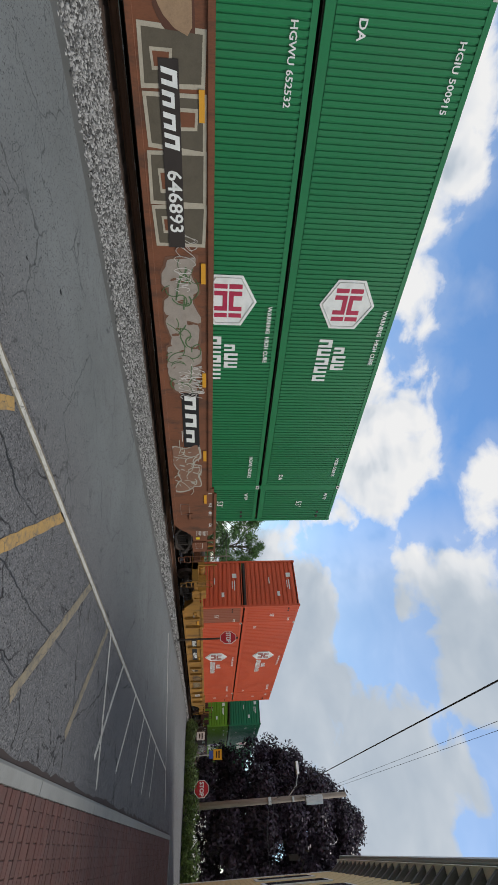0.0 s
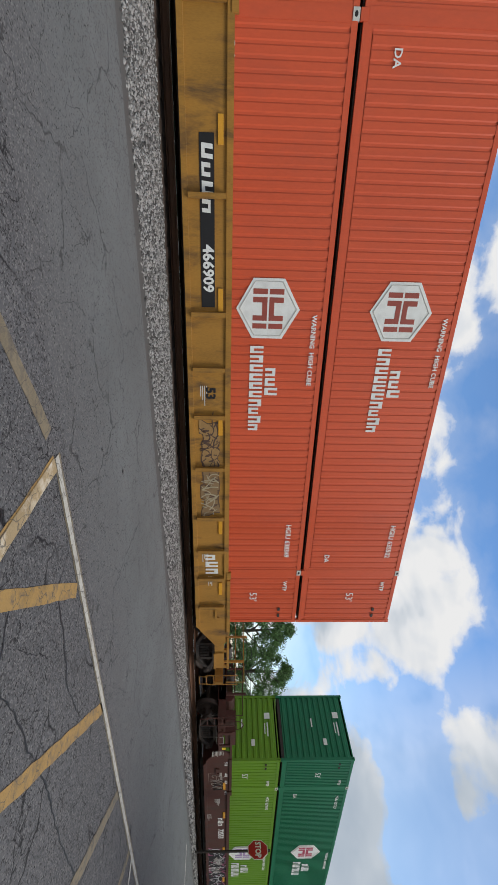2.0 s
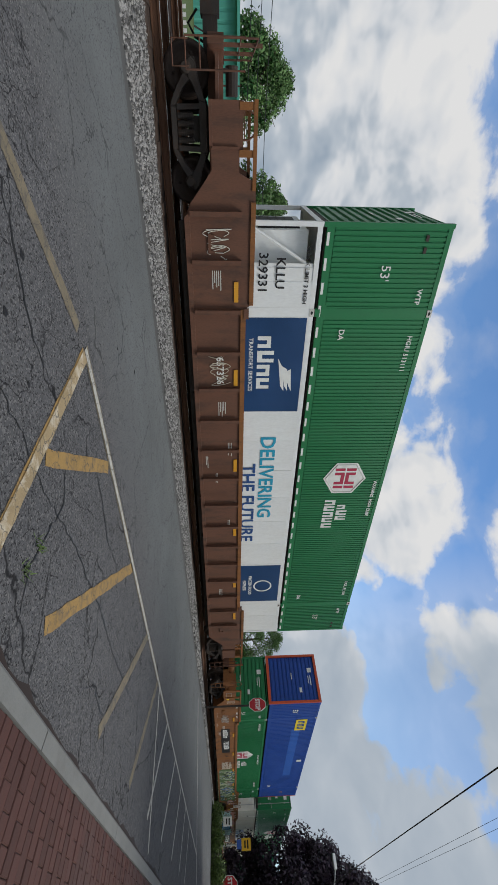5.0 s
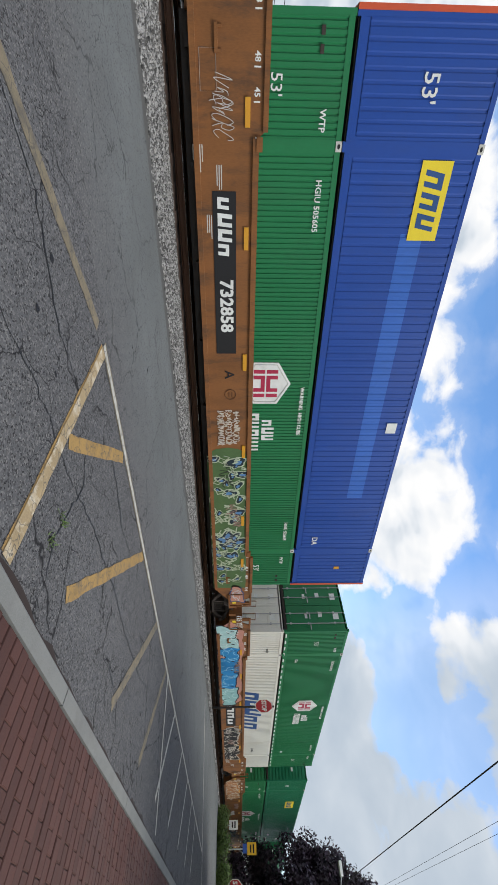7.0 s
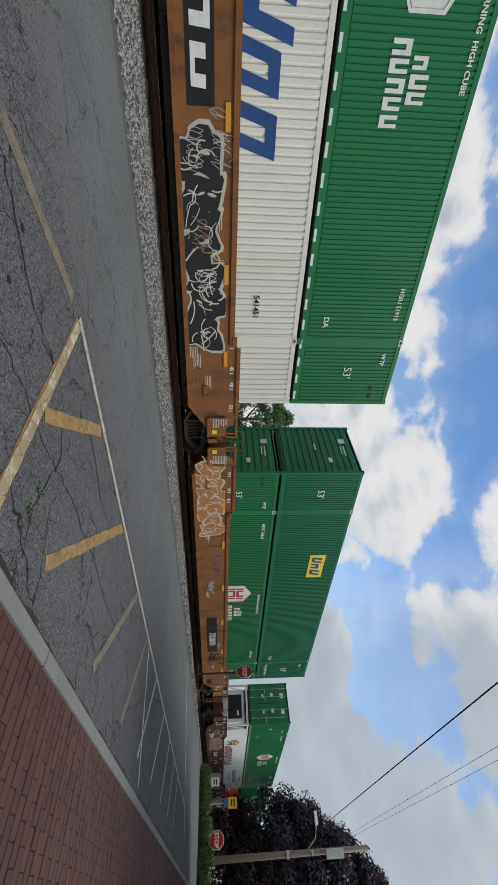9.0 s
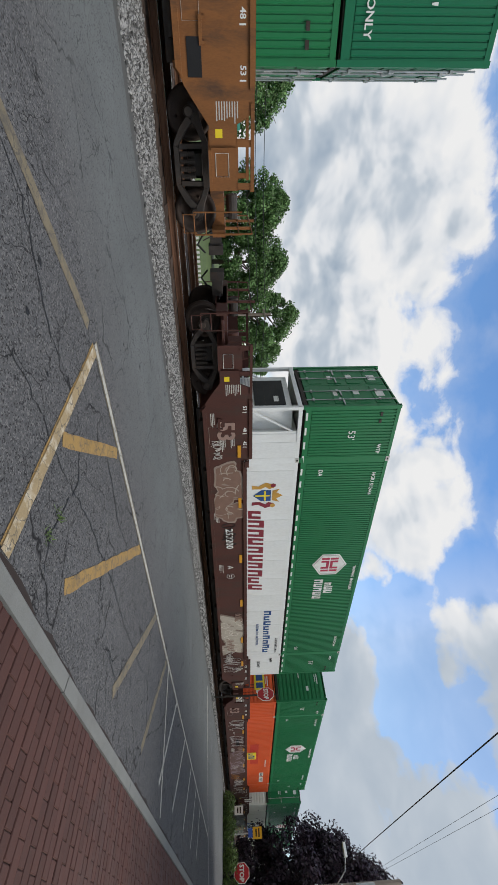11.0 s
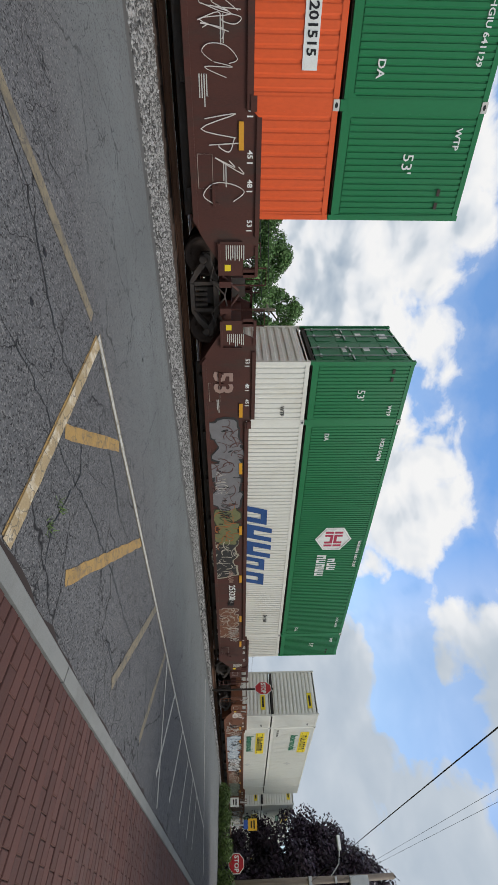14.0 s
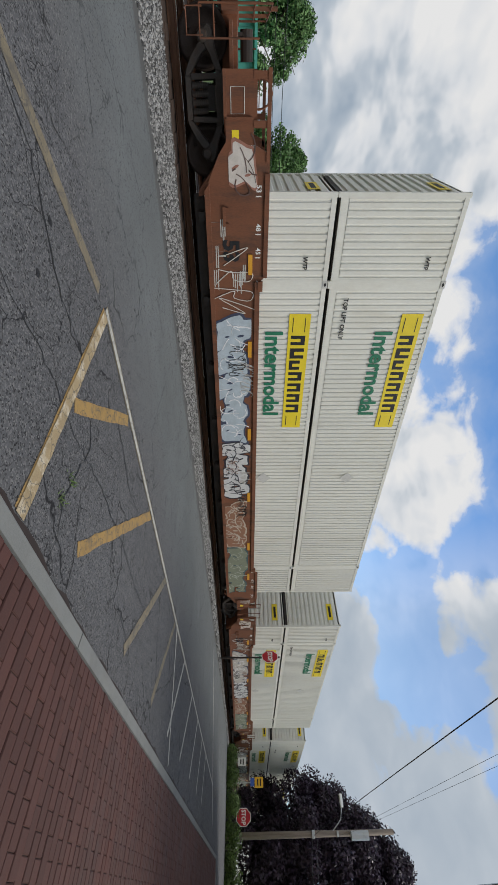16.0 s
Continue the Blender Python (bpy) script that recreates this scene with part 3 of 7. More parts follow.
def cracks():
    """Long open cracks that wander through the parking strip."""
    rng = random.Random(17)
    for pts in CRACKS:
        line = []
        for p, q in zip(pts, pts[1:]):
            n = max(3, int(math.dist(p, q) / 0.06))
            line += [(p[0] + (q[0] - p[0]) * i / n + rng.gauss(0, 0.012), p[1] + (q[1] - p[1]) * i / n + rng.gauss(0, 0.012)) for i in range(n)]
        b = Build()
        for i, (x, y) in enumerate(line):
            w = rng.uniform(0.003, 0.011) * min(1, 3 * i / len(line) + 0.2, 3 * (1 - i / len(line)) + 0.2)
            b.v += [(x - w, y - w, G + 0.0025), (x + w, y + w, G + 0.0025)]
        b.f = [(2 * i, 2 * i + 1, 2 * i + 3, 2 * i + 2) for i in range(len(line) - 1)]
        solid("crack", b, M["tar"], "long dark crack wandering through the asphalt", "crack", "cracks in the asphalt", kind="structure")


def weeds():
    rng = random.Random(3)
    for x, y in ((2.14, 2.115), (2.115, 1.90)):
        b = Build()
        for k in range(26):
            a, l = rng.uniform(0, 6.28), rng.uniform(0.02, 0.06)
            px, py = x + rng.gauss(0, 0.03), y + rng.gauss(0, 0.03)
            w = Vector((-math.sin(a), math.cos(a), 0)) * 0.005
            tip = Vector((px + math.cos(a) * l, py + math.sin(a) * l, G + rng.uniform(0.012, 0.04)))
            root = Vector((px, py, G))
            b.add([root - w, root + w, tip], [(0, 1, 2)])
        tagged(solid("weed", b, M["hedge"], "small green weed growing from a crack", "weed"), kind="stuff")


def kerb():
    holder = thing("kerb", "pale grey concrete kerb along the brick pavement", "kerb", kind="structure")
    x, k = -12.0, 0
    while x < 23.3:
        e = min(x + 2.5, 23.4)
        b = Build()
        line = [(-0.14, -0.1), (-0.14, 0.064), (-0.035, 0.068), (-0.006, 0.046), (0.0, -0.1)]
        b.add([(q, kerb_y(q) + dy, G + dz) for q in (x + 0.006, e - 0.006) for dy, dz in line],
              [(0, 1, 6, 5), (1, 2, 7, 6), (2, 3, 8, 7), (3, 4, 9, 8), (0, 4, 3, 2, 1), (5, 6, 7, 8, 9)])
        part("kerb_stone", b, M["concrete"], holder)
        x, k = e, k + 1
    b = Build().box(23.2, 23.43, -12, kerb_y(23.4) - 0.02, G - 0.1, G + 0.065)
    part("kerb_stone", b, M["concrete"], holder)


def brick_pavement():
    """Running bond; the nearest stones one by one, the rest joined."""
    base = strip(Build(), -12, 23.2, lambda x: -12, lambda x: kerb_y(x) - 0.142, G + 0.040)
    floor = solid("pavement", base, M["sand"], "red brick pavement in running bond", "pavement", kind="structure")
    w, l = 0.1005, 0.2015
    one = Build()
    c = 0.006
    one.add([(-l / 2, -w / 2, -0.02), (l / 2, -w / 2, -0.02), (l / 2, w / 2, -0.02), (-l / 2, w / 2, -0.02),
             (-l / 2, -w / 2, 0.014), (l / 2, -w / 2, 0.014), (l / 2, w / 2, 0.014), (-l / 2, w / 2, 0.014),
             (-l / 2 + c, -w / 2 + c, 0.02), (l / 2 - c, -w / 2 + c, 0.02), (l / 2 - c, w / 2 - c, 0.02), (-l / 2 + c, w / 2 - c, 0.02)],
            [(0, 1, 5, 4), (1, 2, 6, 5), (2, 3, 7, 6), (3, 0, 4, 7), (4, 5, 9, 8), (5, 6, 10, 9), (6, 7, 11, 10), (7, 4, 8, 11), (8, 9, 10, 11)])
    shared = one.mesh("brick", M["brick"])
    turn = math.atan(0.034)
    rest, singles = Build(), 0
    start = kerb_y(0) - 0.153
    for col in range(-100, 226):
        for row in range(27):
            u = col * 0.104
            v = -0.09 - (row - 0.5 * (col % 2)) * 0.205
            short = col % 2 == 1 and row == 0
            if short:
                v = -0.042
            x = u * math.cos(turn) - v * math.sin(turn)
            y = start + u * math.sin(turn) + v * math.cos(turn)
            if x > 23.1:
                continue
            z = G + 0.033 + random.uniform(-0.003, 0.003)
            m = Matrix.Translation((x, y, z)) @ Matrix.Rotation(turn + math.pi / 2 + random.uniform(-0.012, 0.012), 4, "Z") @ Matrix.Rotation(random.uniform(-0.01, 0.01), 4, "X")
            if short:
                m = m @ Matrix.Diagonal((0.47, 1, 1, 1))
            if 1.1 < x < 4.3 and row < 10 and singles < 300:
                part("brick", shared, None, floor, at=m)
                singles += 1
            else:
                rest.add([m @ Vector(p) for p in one.v], one.f)
    ob = part("brick_field", rest, M["brick"], floor)
    tagged(ob, kind="stuff")


def ballast():
    bed = Build()
    xs = [-40 + 2 * i for i in range(0, 111)]
    def prof(x):
        v = verge_y(x) + 0.01
        return [(v, G - 0.03), (v + 0.35 * (10 - v), -0.075), (v + 0.7 * (10 - v), -0.13), (10.0, -0.20), (18.2, -0.22), (19.5, -0.95)]
    for x in xs:
        bed.v += [(x, y, z) for y, z in prof(min(x, 31))]
    bed.f = [(i * 6 + j, i * 6 + 6 + j, i * 6 + 7 + j, i * 6 + 1 + j) for i in range(len(xs) - 1) for j in range(5)]
    solid("track_bed", bed, M["soil"], "grey ballast bed sloping down to the tracks", "track bed", kind="structure")
    b = Build().box(-40, 180, 10.05, 13.3, -0.3, -0.178).box(-40, 180, 14.2, 17.4, -0.3, -0.178)
    solid("tie_bed", b, M["tie_soil"], "rust-stained earth between the ties", "track bed", kind="structure")
    rng = np.random.default_rng(4)
    n = 100000
    x = np.where(rng.random(n) < 0.72, rng.uniform(-4.5, 13, n), rng.uniform(13, 40, n))
    near = verge_y(np.minimum(x, 31)) + 0.24 + 0.18 * rng.random(n)
    y = near + (10.2 - near) * rng.random(n)
    z = np.interp((y - near) / (10.0 - near), [0, 0.35, 0.7, 1.0, 1.1], [G - 0.03, -0.075, -0.13, -0.20, -0.21])
    size = rng.uniform(0.011, 0.025, n) * np.where(x > 13, 1.7, 1.0)
    corner = np.array([(a, b_, c) for c in (-1, 1) for b_ in (-1, 1) for a in (-1, 1)], float)
    ax = rng.normal(size=(n, 3, 3))
    q, _ = np.linalg.qr(ax)
    pts = corner[None] * rng.uniform(0.55, 1.15, (n, 8, 3)) * rng.uniform(0.6, 1.2, (n, 1, 3))
    pts = np.einsum("nij,nkj->nki", q, pts) * size[:, None, None]
    pts += np.stack([x, y, z + size * rng.uniform(0.0, 0.8, n)], 1)[:, None]
    quads = np.array([(0, 2, 3, 1), (4, 5, 7, 6), (0, 1, 5, 4), (1, 3, 7, 5), (3, 2, 6, 7), (2, 0, 4, 6)])
    faces = (quads[None] + (np.arange(n) * 8)[:, None, None]).reshape(-1, 4)
    me = bpy.data.meshes.new("gravel")
    me.vertices.add(n * 8)
    me.vertices.foreach_set("co", pts.reshape(-1))
    me.loops.add(faces.size)
    me.loops.foreach_set("vertex_index", faces.reshape(-1))
    me.polygons.add(len(faces))
    me.polygons.foreach_set("loop_start", np.arange(len(faces)) * 4)
    me.update(calc_edges=True)
    me.materials.append(M["stone"])
    tagged(new("gravel", me), "coarse light grey crushed-stone ballast", "gravel", kind="stuff")


def track(y, label, near):
    holder = thing("railway_track", label, "railway track", kind="structure")
    prof = [(-0.07, -0.165), (0.07, -0.165), (0.07, -0.15), (0.012, -0.13), (0.012, -0.05), (0.036, -0.04), (0.036, -0.004), (-0.036, -0.004), (-0.036, -0.04), (-0.012, -0.05), (-0.012, -0.13), (-0.07, -0.15)]
    for s in (-1, 1):
        c = y + s * 0.7525
        b = Build()
        n = len(prof)
        b.add([(x, c + p, z) for x in (-60, 320) for p, z in prof], [(i, i + n, (i + 1) % n + n, (i + 1) % n) for i in range(n)])
        part("rail", b, M["rail"], holder)
        part("rail_head", Build().box(-60, 320, c - 0.033, c + 0.033, -0.006, 0.0), M["railhead"], holder, "worn bright rail head")
    tie = Build().box(-0.115, 0.115, -1.3, 1.3, -0.33, -0.162)
    shared = tie.mesh("tie", M["tie"])
    rest = Build()
    for i in range(360):
        x = -14 + i * 0.53
        m = pose(x, y + random.uniform(-0.05, 0.05), random.uniform(-0.008, 0.004), 0, 0, random.uniform(-1.2, 1.2))
        if near and x < 24:
            part("tie", shared, None, holder, at=m)
        else:
            rest.add([m @ Vector(p) for p in tie.v], tie.f)
    tagged(part("tie_row", rest, M["tie"], holder), kind="stuff")


ground_sheet()
roads()
markings()
tar_spots()
gutter_dirt()
cracks()
weeds()
kerb()
ballast()


# ---- the train ----
SPEED = 13.431
# how far the train runs behind an even pace, by the second
LAG = [(0, -0.24), (0.5, -0.2), (1, -0.12), (1.5, -0.11), (2, -0.02), (2.5, 0.2), (3, 0.28), (3.5, 0.2), (4, 0.03), (4.5, 0.02), (5, 0.07), (7.5, 0.03), (8, 0.01), (8.5, -0.02), (11, 0.06), (11.5, 0.1), (12, 0.08), (12.5, 0.04), (13, 0.05), (13.5, -0.02), (14, -0.07), (14.5, -0.05), (15, -0.09), (15.5, -0.09), (16, -0.07)]
MOVING = []                                  # (thing, place at the start)
SPINNING = []                                # (wheelset, place in its truck, radius)
MESH = {}


def cached(key, make):
    if key not in MESH:
        MESH[key] = make()
    return MESH[key]


def corrugated(x0, x1, z0, z1, y, pitch, depth):
    """A sheet with upright trapezoid ribs, its outer faces at -y."""
    n = max(1, round((x1 - x0) / pitch))
    p = (x1 - x0) / n
    line = [(x0, 0)]
    for i in range(n):
        a = x0 + i * p
        line += [(a + p * 0.28, 0), (a + p * 0.40, depth), (a + p * 0.60, depth), (a + p * 0.72, 0)]
    line.append((x1, 0))
    b = Build()
    b.v = [(x, -y + d, z) for x, d in line for z in (z0, z1)]
    b.f = [(2 * i, 2 * i + 2, 2 * i + 3, 2 * i + 1) for i in range(len(line) - 1)]
    return b


HALF, POST, HIGH, WIDE = 8.077, 6.096, 2.896, 1.295


def side_mesh(color, flat, turned=0):
    def make():
        b = Build()
        if flat:
            b.box(-HALF + (0.1 if turned else 0.95), HALF - (0.95 if turned else 0.1), -WIDE + 0.010, -WIDE + 0.05, 0.13, HIGH - 0.11)
        else:
            pitch = {"green": 0.108, "deep": 0.108, "white": 0.155}.get(color, 0.20)
            for x0, x1 in ((-HALF + 0.09, -POST - 0.115), (-POST + 0.115, POST - 0.115), (POST + 0.115, HALF - 0.09)):
                c = corrugated(x0, x1, 0.25, HIGH - 0.13, WIDE - 0.006, pitch, 0.017 if pitch < 0.16 else 0.013)
                b.add(c.v, c.f)
        return b.mesh("side_panel", PAINT[color])
    return cached(("side", color, flat, turned), make)


def hexagon(b, cx, cz, w, h, y0, y1):
    b.prism([(cx - w / 2, cz - h * 0.24), (cx, cz - h / 2), (cx + w / 2, cz - h * 0.24), (cx + w / 2, cz + h * 0.24), (cx, cz + h / 2), (cx - w / 2, cz + h * 0.24)], y0, y1)
    return b


def word(x0, x1, z0, z1, n, lean=0.0, seed=1, y=-WIDE - 0.004, thick=0.003):
    """A brand word as plain leaning blocks, one a letter, each with a slot."""
    rng = random.Random(seed)
    b = Build()
    p = (x1 - x0) / n
    for i in range(n):
        a, c = x0 + i * p, x0 + (i + rng.uniform(0.72, 0.84)) * p
        top = z1 - (z1 - z0) * rng.choice((0.0, 0.0, 0.22))
        s0, s1 = a + (c - a) * 0.34, a + (c - a) * 0.68
        m0, m1 = z0 + (top - z0) * 0.30, z0 + (top - z0) * 0.70
        if rng.random() < 0.5:
            poly = [(a, z0), (s0, z0), (s0, m1), (s1, m1), (s1, z0), (c, z0), (c, top), (a, top)]
        else:
            poly = [(a, z0), (c, z0), (c, top), (s1, top), (s1, m0), (s0, m0), (s0, top), (a, top)]
        b.prism([(x + lean * (z - z0), z) for x, z in poly], y, y + thick)
    return b


def door_end(ob, color, sign):
    """Two doors with locking bars on the end wall at x = sign * HALF."""
    for s in (-1, 1):
        b = Build()
        y0, y1 = (0.012, WIDE - 0.10) if s > 0 else (-WIDE + 0.10, -0.012)
        b.box(HALF - 0.06, HALF - 0.02, y0, y1, 0.16, HIGH - 0.14)
        for k in range(4):
            z = 0.34 + k * 0.62
            b.box(HALF - 0.02, HALF - 0.004, y0 + 0.1, y1 - 0.1, z, z + 0.42)
        door = part("door", cached(("door", color, s), lambda: b.mesh("door", PAINT[color])), None, ob, at=pose(0, 0, 0, 0, 0, 0 if sign > 0 else 180))
        for k in (0.3, 0.78):
            y = s * (0.1 + k * 1.05)
            rod = cached(("rod", s, k), lambda: Build().tube((HALF + 0.02, y, 0.1), (HALF + 0.02, y, HIGH - 0.08), 0.018, 6).box(HALF, HALF + 0.05, y - 0.05, y + 0.05, 0.3, 0.36).box(HALF, HALF + 0.05, y - 0.05, y + 0.05, 1.1, 1.16).box(HALF, HALF + 0.05, y - 0.05, y + 0.05, 2.3, 2.36).box(HALF + 0.01, HALF + 0.04, y - 0.02, y + 0.3, 1.2, 1.24).mesh("lock_rod", M["galv"]))
            part("lock_rod", rod, None, door)
        for k, (y0, y1, z0, z1) in enumerate(((-0.12, 0.22, 2.3, 2.55), (-0.16, 0.1, 1.62, 1.8), (-0.1, 0.16, 1.0, 1.12))):
            part("door_label", cached(("doorlabel", s, k), lambda: Build().box(HALF - 0.003, HALF, s * 0.5 + y0, s * 0.5 + y1, z0, z1).mesh("door_label", M["white_letters"])), None, door)


def front_end(ob, color, sign, ribs_across=True):
    def make():
        b = Build()
        line = [(HALF - 0.045, 0.15)]
        for k in range(11):
            z = 0.2 + k * 0.232
            line += [(HALF - 0.045, z), (HALF - 0.008, z + 0.035), (HALF - 0.008, z + 0.13), (HALF - 0.045, z + 0.165)]
        line.append((HALF - 0.045, HIGH - 0.13))
        b = Build()
        b.v = [(x, y, z) for x, z in line for y in (-WIDE + 0.1, WIDE - 0.1)]
        b.f = [(2 * i, 2 * i + 1, 2 * i + 3, 2 * i + 2) for i in range(len(line) - 1)]
        return b.mesh("end_wall", PAINT[color])
    wall = part("end_wall", cached(("front", color), make), None, ob, at=pose(0, 0, 0, 0, 0, 0 if sign > 0 else 180))
    if color == "white":
        return
    for kind, y0, y1, z0, z1 in (("end_emblem", -0.55, -0.3, 2.35, 2.58), ("end_print", -0.15, 0.4, 2.44, 2.49), ("end_print", -0.12, 0.3, 2.33, 2.37), ("end_label", 0.5, 0.75, 1.78, 1.92), ("end_print", -0.3, 0.05, 1.38, 1.43)):
        part(kind, cached((kind, y0), lambda: Build().box(HALF - 0.006, HALF - 0.003, y0, y1, z0, z1).mesh(kind, M["white_letters"])), None, wall)


def reefer_front(ob, color):
    """The end at -HALF: an open white frame with braces round a recessed cooling unit."""
    white = PAINT[color]
    part("end_wall", Build().box(-HALF + 0.95, -HALF + 1.01, -WIDE + 0.06, WIDE - 0.06, 0.15, HIGH - 0.13), white, ob)
    unit = part("cooling_unit", Build().box(-HALF + 0.22, -HALF + 0.94, -1.02, 1.02, 0.75, 2.62), white, ob, "white cooling unit with a dark screen")
    part("screen", Build().box(-HALF + 0.19, -HALF + 0.218, -0.80, 0.72, 1.5, 2.45), M["black_paint"], unit, "black screen of the cooling unit")
    part("badge", Build().box(-HALF + 0.182, -HALF + 0.189, -0.62, -0.3, 2.1, 2.25), M["white_letters"], unit)
    for k in range(6):
        part("louvre", Build().box(-HALF + 0.195, -HALF + 0.218, -0.9, 0.9, 0.84 + k * 0.1, 0.87 + k * 0.1), M["galv"], unit)
    for k in range(4):
        part("screen_rib", Build().box(-HALF + 0.182, -HALF + 0.189, -0.78, 0.7, 1.62 + k * 0.2, 1.632 + k * 0.2), M["iron"], unit)
    tank = part("fuel_tank", Build().tube((-HALF + 0.5, -0.85, 0.4), (-HALF + 0.5, 0.85, 0.4), 0.2, 14), white, ob)
    part("tank_strap", Build().tube((-HALF + 0.5, -0.4, 0.4), (-HALF + 0.5, -0.34, 0.4), 0.207, 14), M["iron"], tank)
    pieces("frame_beam", Build().box(-HALF, -HALF + 0.1, -WIDE + 0.1, WIDE - 0.1, 0.02, 0.16).box(-HALF, -HALF + 0.1, -WIDE + 0.1, WIDE - 0.1, HIGH - 0.15, HIGH - 0.02), white, ob)
    for s in (-1, 1):
        y = s * (WIDE - 0.06)
        part("door_jamb", Build().box(-HALF + 0.86, -HALF + 0.97, y - 0.04, y + 0.04, 0.255, HIGH - 0.13), white, ob)
        part("brace", Build().tube((-HALF + 0.08, y, 1.25), (-HALF + 0.88, y, 2.62), 0.035, 6), white, ob, "slanting white brace")
        part("cross_bar", Build().box(-HALF + 0.1, -HALF + 0.86, y - 0.03, y + 0.03, 1.16, 1.24), white, ob)


def rail_profile():
    """The stepped bottom rail, drawn along the box."""
    prof = [(0.08, 0.06), (0.0, 0.06), (0.0, 0.145), (0.012, 0.145), (0.012, 0.235), (0.03, 0.235), (0.03, 0.255), (0.08, 0.255)]
    n = len(prof)
    return Build().add([(x, -WIDE + y, z) for x in (-HALF + 0.01, HALF - 0.01) for y, z in prof],
                       [(i, i + n, (i + 1) % n + n, (i + 1) % n) for i in range(n)] + [tuple(range(n)), tuple(range(2 * n - 1, n - 1, -1))])


def container(label, color, x, level, left="front", flat=False, dashes=False):
    """A 53-foot box with its origin under its middle."""
    ob = thing("shipping_container", label, "container", "containers on the train")
    z = 0.36 + level * (HIGH + 0.015)
    MOVING.append((ob, (x, YC, z)))
    mat = PAINT[color]
    for s in (0, 180):
        side = part("side_panel", side_mesh(color, flat, s if flat else 0), None, ob, at=pose(0, 0, 0, 0, 0, s))
        for i in range(14 if flat else 0):
            if i == (13 if s else 0):
                continue
            wide = (2 * HALF - 0.24) / 28
            sheet = cached(("sheet", color), lambda: Build().box(0.006 - wide, wide - 0.006, -WIDE + 0.003, -WIDE + 0.05, 0.14, HIGH - 0.12).mesh("sheet", PAINT[color]))
            part("sheet", sheet, None, side, at=pose(-HALF + 0.12 + (2 * i + 1) * wide, 0, 0))
        part("bottom_rail", cached(("brail", color), lambda: rail_profile().mesh("bottom_rail", mat)), None, ob, at=pose(0, 0, 0, 0, 0, s))

        def top():
            b = Build().box(-HALF, HALF, -WIDE, -WIDE + 0.07, HIGH - 0.13, HIGH - 0.045).box(-HALF, HALF, -WIDE + 0.025, -WIDE + 0.07, HIGH - 0.045, HIGH - 0.012)
            for i in range(52):
                a = -HALF + 0.15 + i * 0.305
                b.box(a, a + 0.23, -WIDE, -WIDE + 0.03, HIGH - 0.045, HIGH - 0.022)
            return b.mesh("top_rail", mat)
        part("top_rail", cached(("trail", color), top), None, ob, at=pose(0, 0, 0, 0, 0, s))
        for e in (-1, 1):
            part("corner_post", cached(("cpost", color, e), lambda: Build().box(e * HALF - 0.1 if e > 0 else -HALF, HALF if e > 0 else -HALF + 0.1, -WIDE - 0.002, -WIDE + 0.1, 0.0, HIGH).mesh("corner_post", mat)), None, ob, at=pose(0, 0, 0, 0, 0, s))
            part("lifting_post", cached(("lpost", color, e), lambda: Build().box(e * POST - 0.115, e * POST + 0.115, -WIDE - 0.001, -WIDE + 0.06, 0.1457, HIGH - 0.13).prism([(e * POST - 0.26, 0.147), (e * POST - 0.116, 0.147), (e * POST - 0.116, 0.33)], -WIDE + 0.004, -WIDE + 0.05).prism([(e * POST + 0.116, 0.147), (e * POST + 0.26, 0.147), (e * POST + 0.116, 0.33)], -WIDE + 0.004, -WIDE + 0.05).mesh("lifting_post", mat)), None, ob, at=pose(0, 0, 0, 0, 0, s))
            for zc in (0.0, HIGH - 0.118):
                part("corner_casting", cached(("cast", e, zc, color), lambda: Build().box(e * POST - 0.089, e * POST + 0.089, -WIDE - 0.012, -WIDE + 0.06, zc, zc + 0.118).mesh("corner_casting", M["casting"] if zc else mat)), None, ob, at=pose(0, 0, 0, 0, 0, s))
            if s == 0:
                part("casting_hole", cached(("chole", e), lambda: Build().prism([(e * POST + 0.045 * math.cos(q), HIGH - 0.06 + 0.03 * math.sin(q)) for q in [0.628 * j for j in range(10)]], -WIDE - 0.0135, -WIDE - 0.0115).mesh("casting_hole", M["black_paint"])), None, ob)
    part("roof", cached(("roof", color), lambda: Build().box(-HALF + 0.05, HALF - 0.05, -WIDE + 0.06, WIDE - 0.06, HIGH - 0.07, HIGH - 0.03).mesh("roof", mat)), None, ob)
    part("floor", cached(("floor",), lambda: Build().box(-HALF + 0.05, HALF - 0.05, -WIDE + 0.06, WIDE - 0.06, 0.03, 0.14).mesh("floor", M["iron"])), None, ob)
    if left == "doors":
        door_end(ob, color, -1)
        front_end(ob, color, 1)
    elif left == "reefer":
        reefer_front(ob, color)
        door_end(ob, color, 1)
    else:
        front_end(ob, color, -1)
        door_end(ob, color, 1)
    if dashes:
        tape = cached("dash", lambda: Build().box(0, 0.27, -WIDE - 0.004, -WIDE - 0.001, 0.075, 0.135).mesh("rail_tape", M["white_letters"]))
        for i in range(30):
            part("rail_tape", tape, None, ob, at=pose(-HALF + 0.2 + i * 0.535, 0, 0))
    return ob


def note(ob, text, x, z, size, mat="white_letters", bold=0.004, squeeze=1.0, y=-WIDE - 0.007):
    part("lettering", letters(text, size, M[mat], bold, squeeze), None, ob, at=pose(x, y, z))


def plate(ob, name, x0, x1, z0, z1, mat, y=-WIDE - 0.003, label=""):
    return part(name, Build().box(x0, x1, y - 0.002, y + 0.004, z0, z1), mat if not isinstance(mat, str) else M[mat], ob, label)


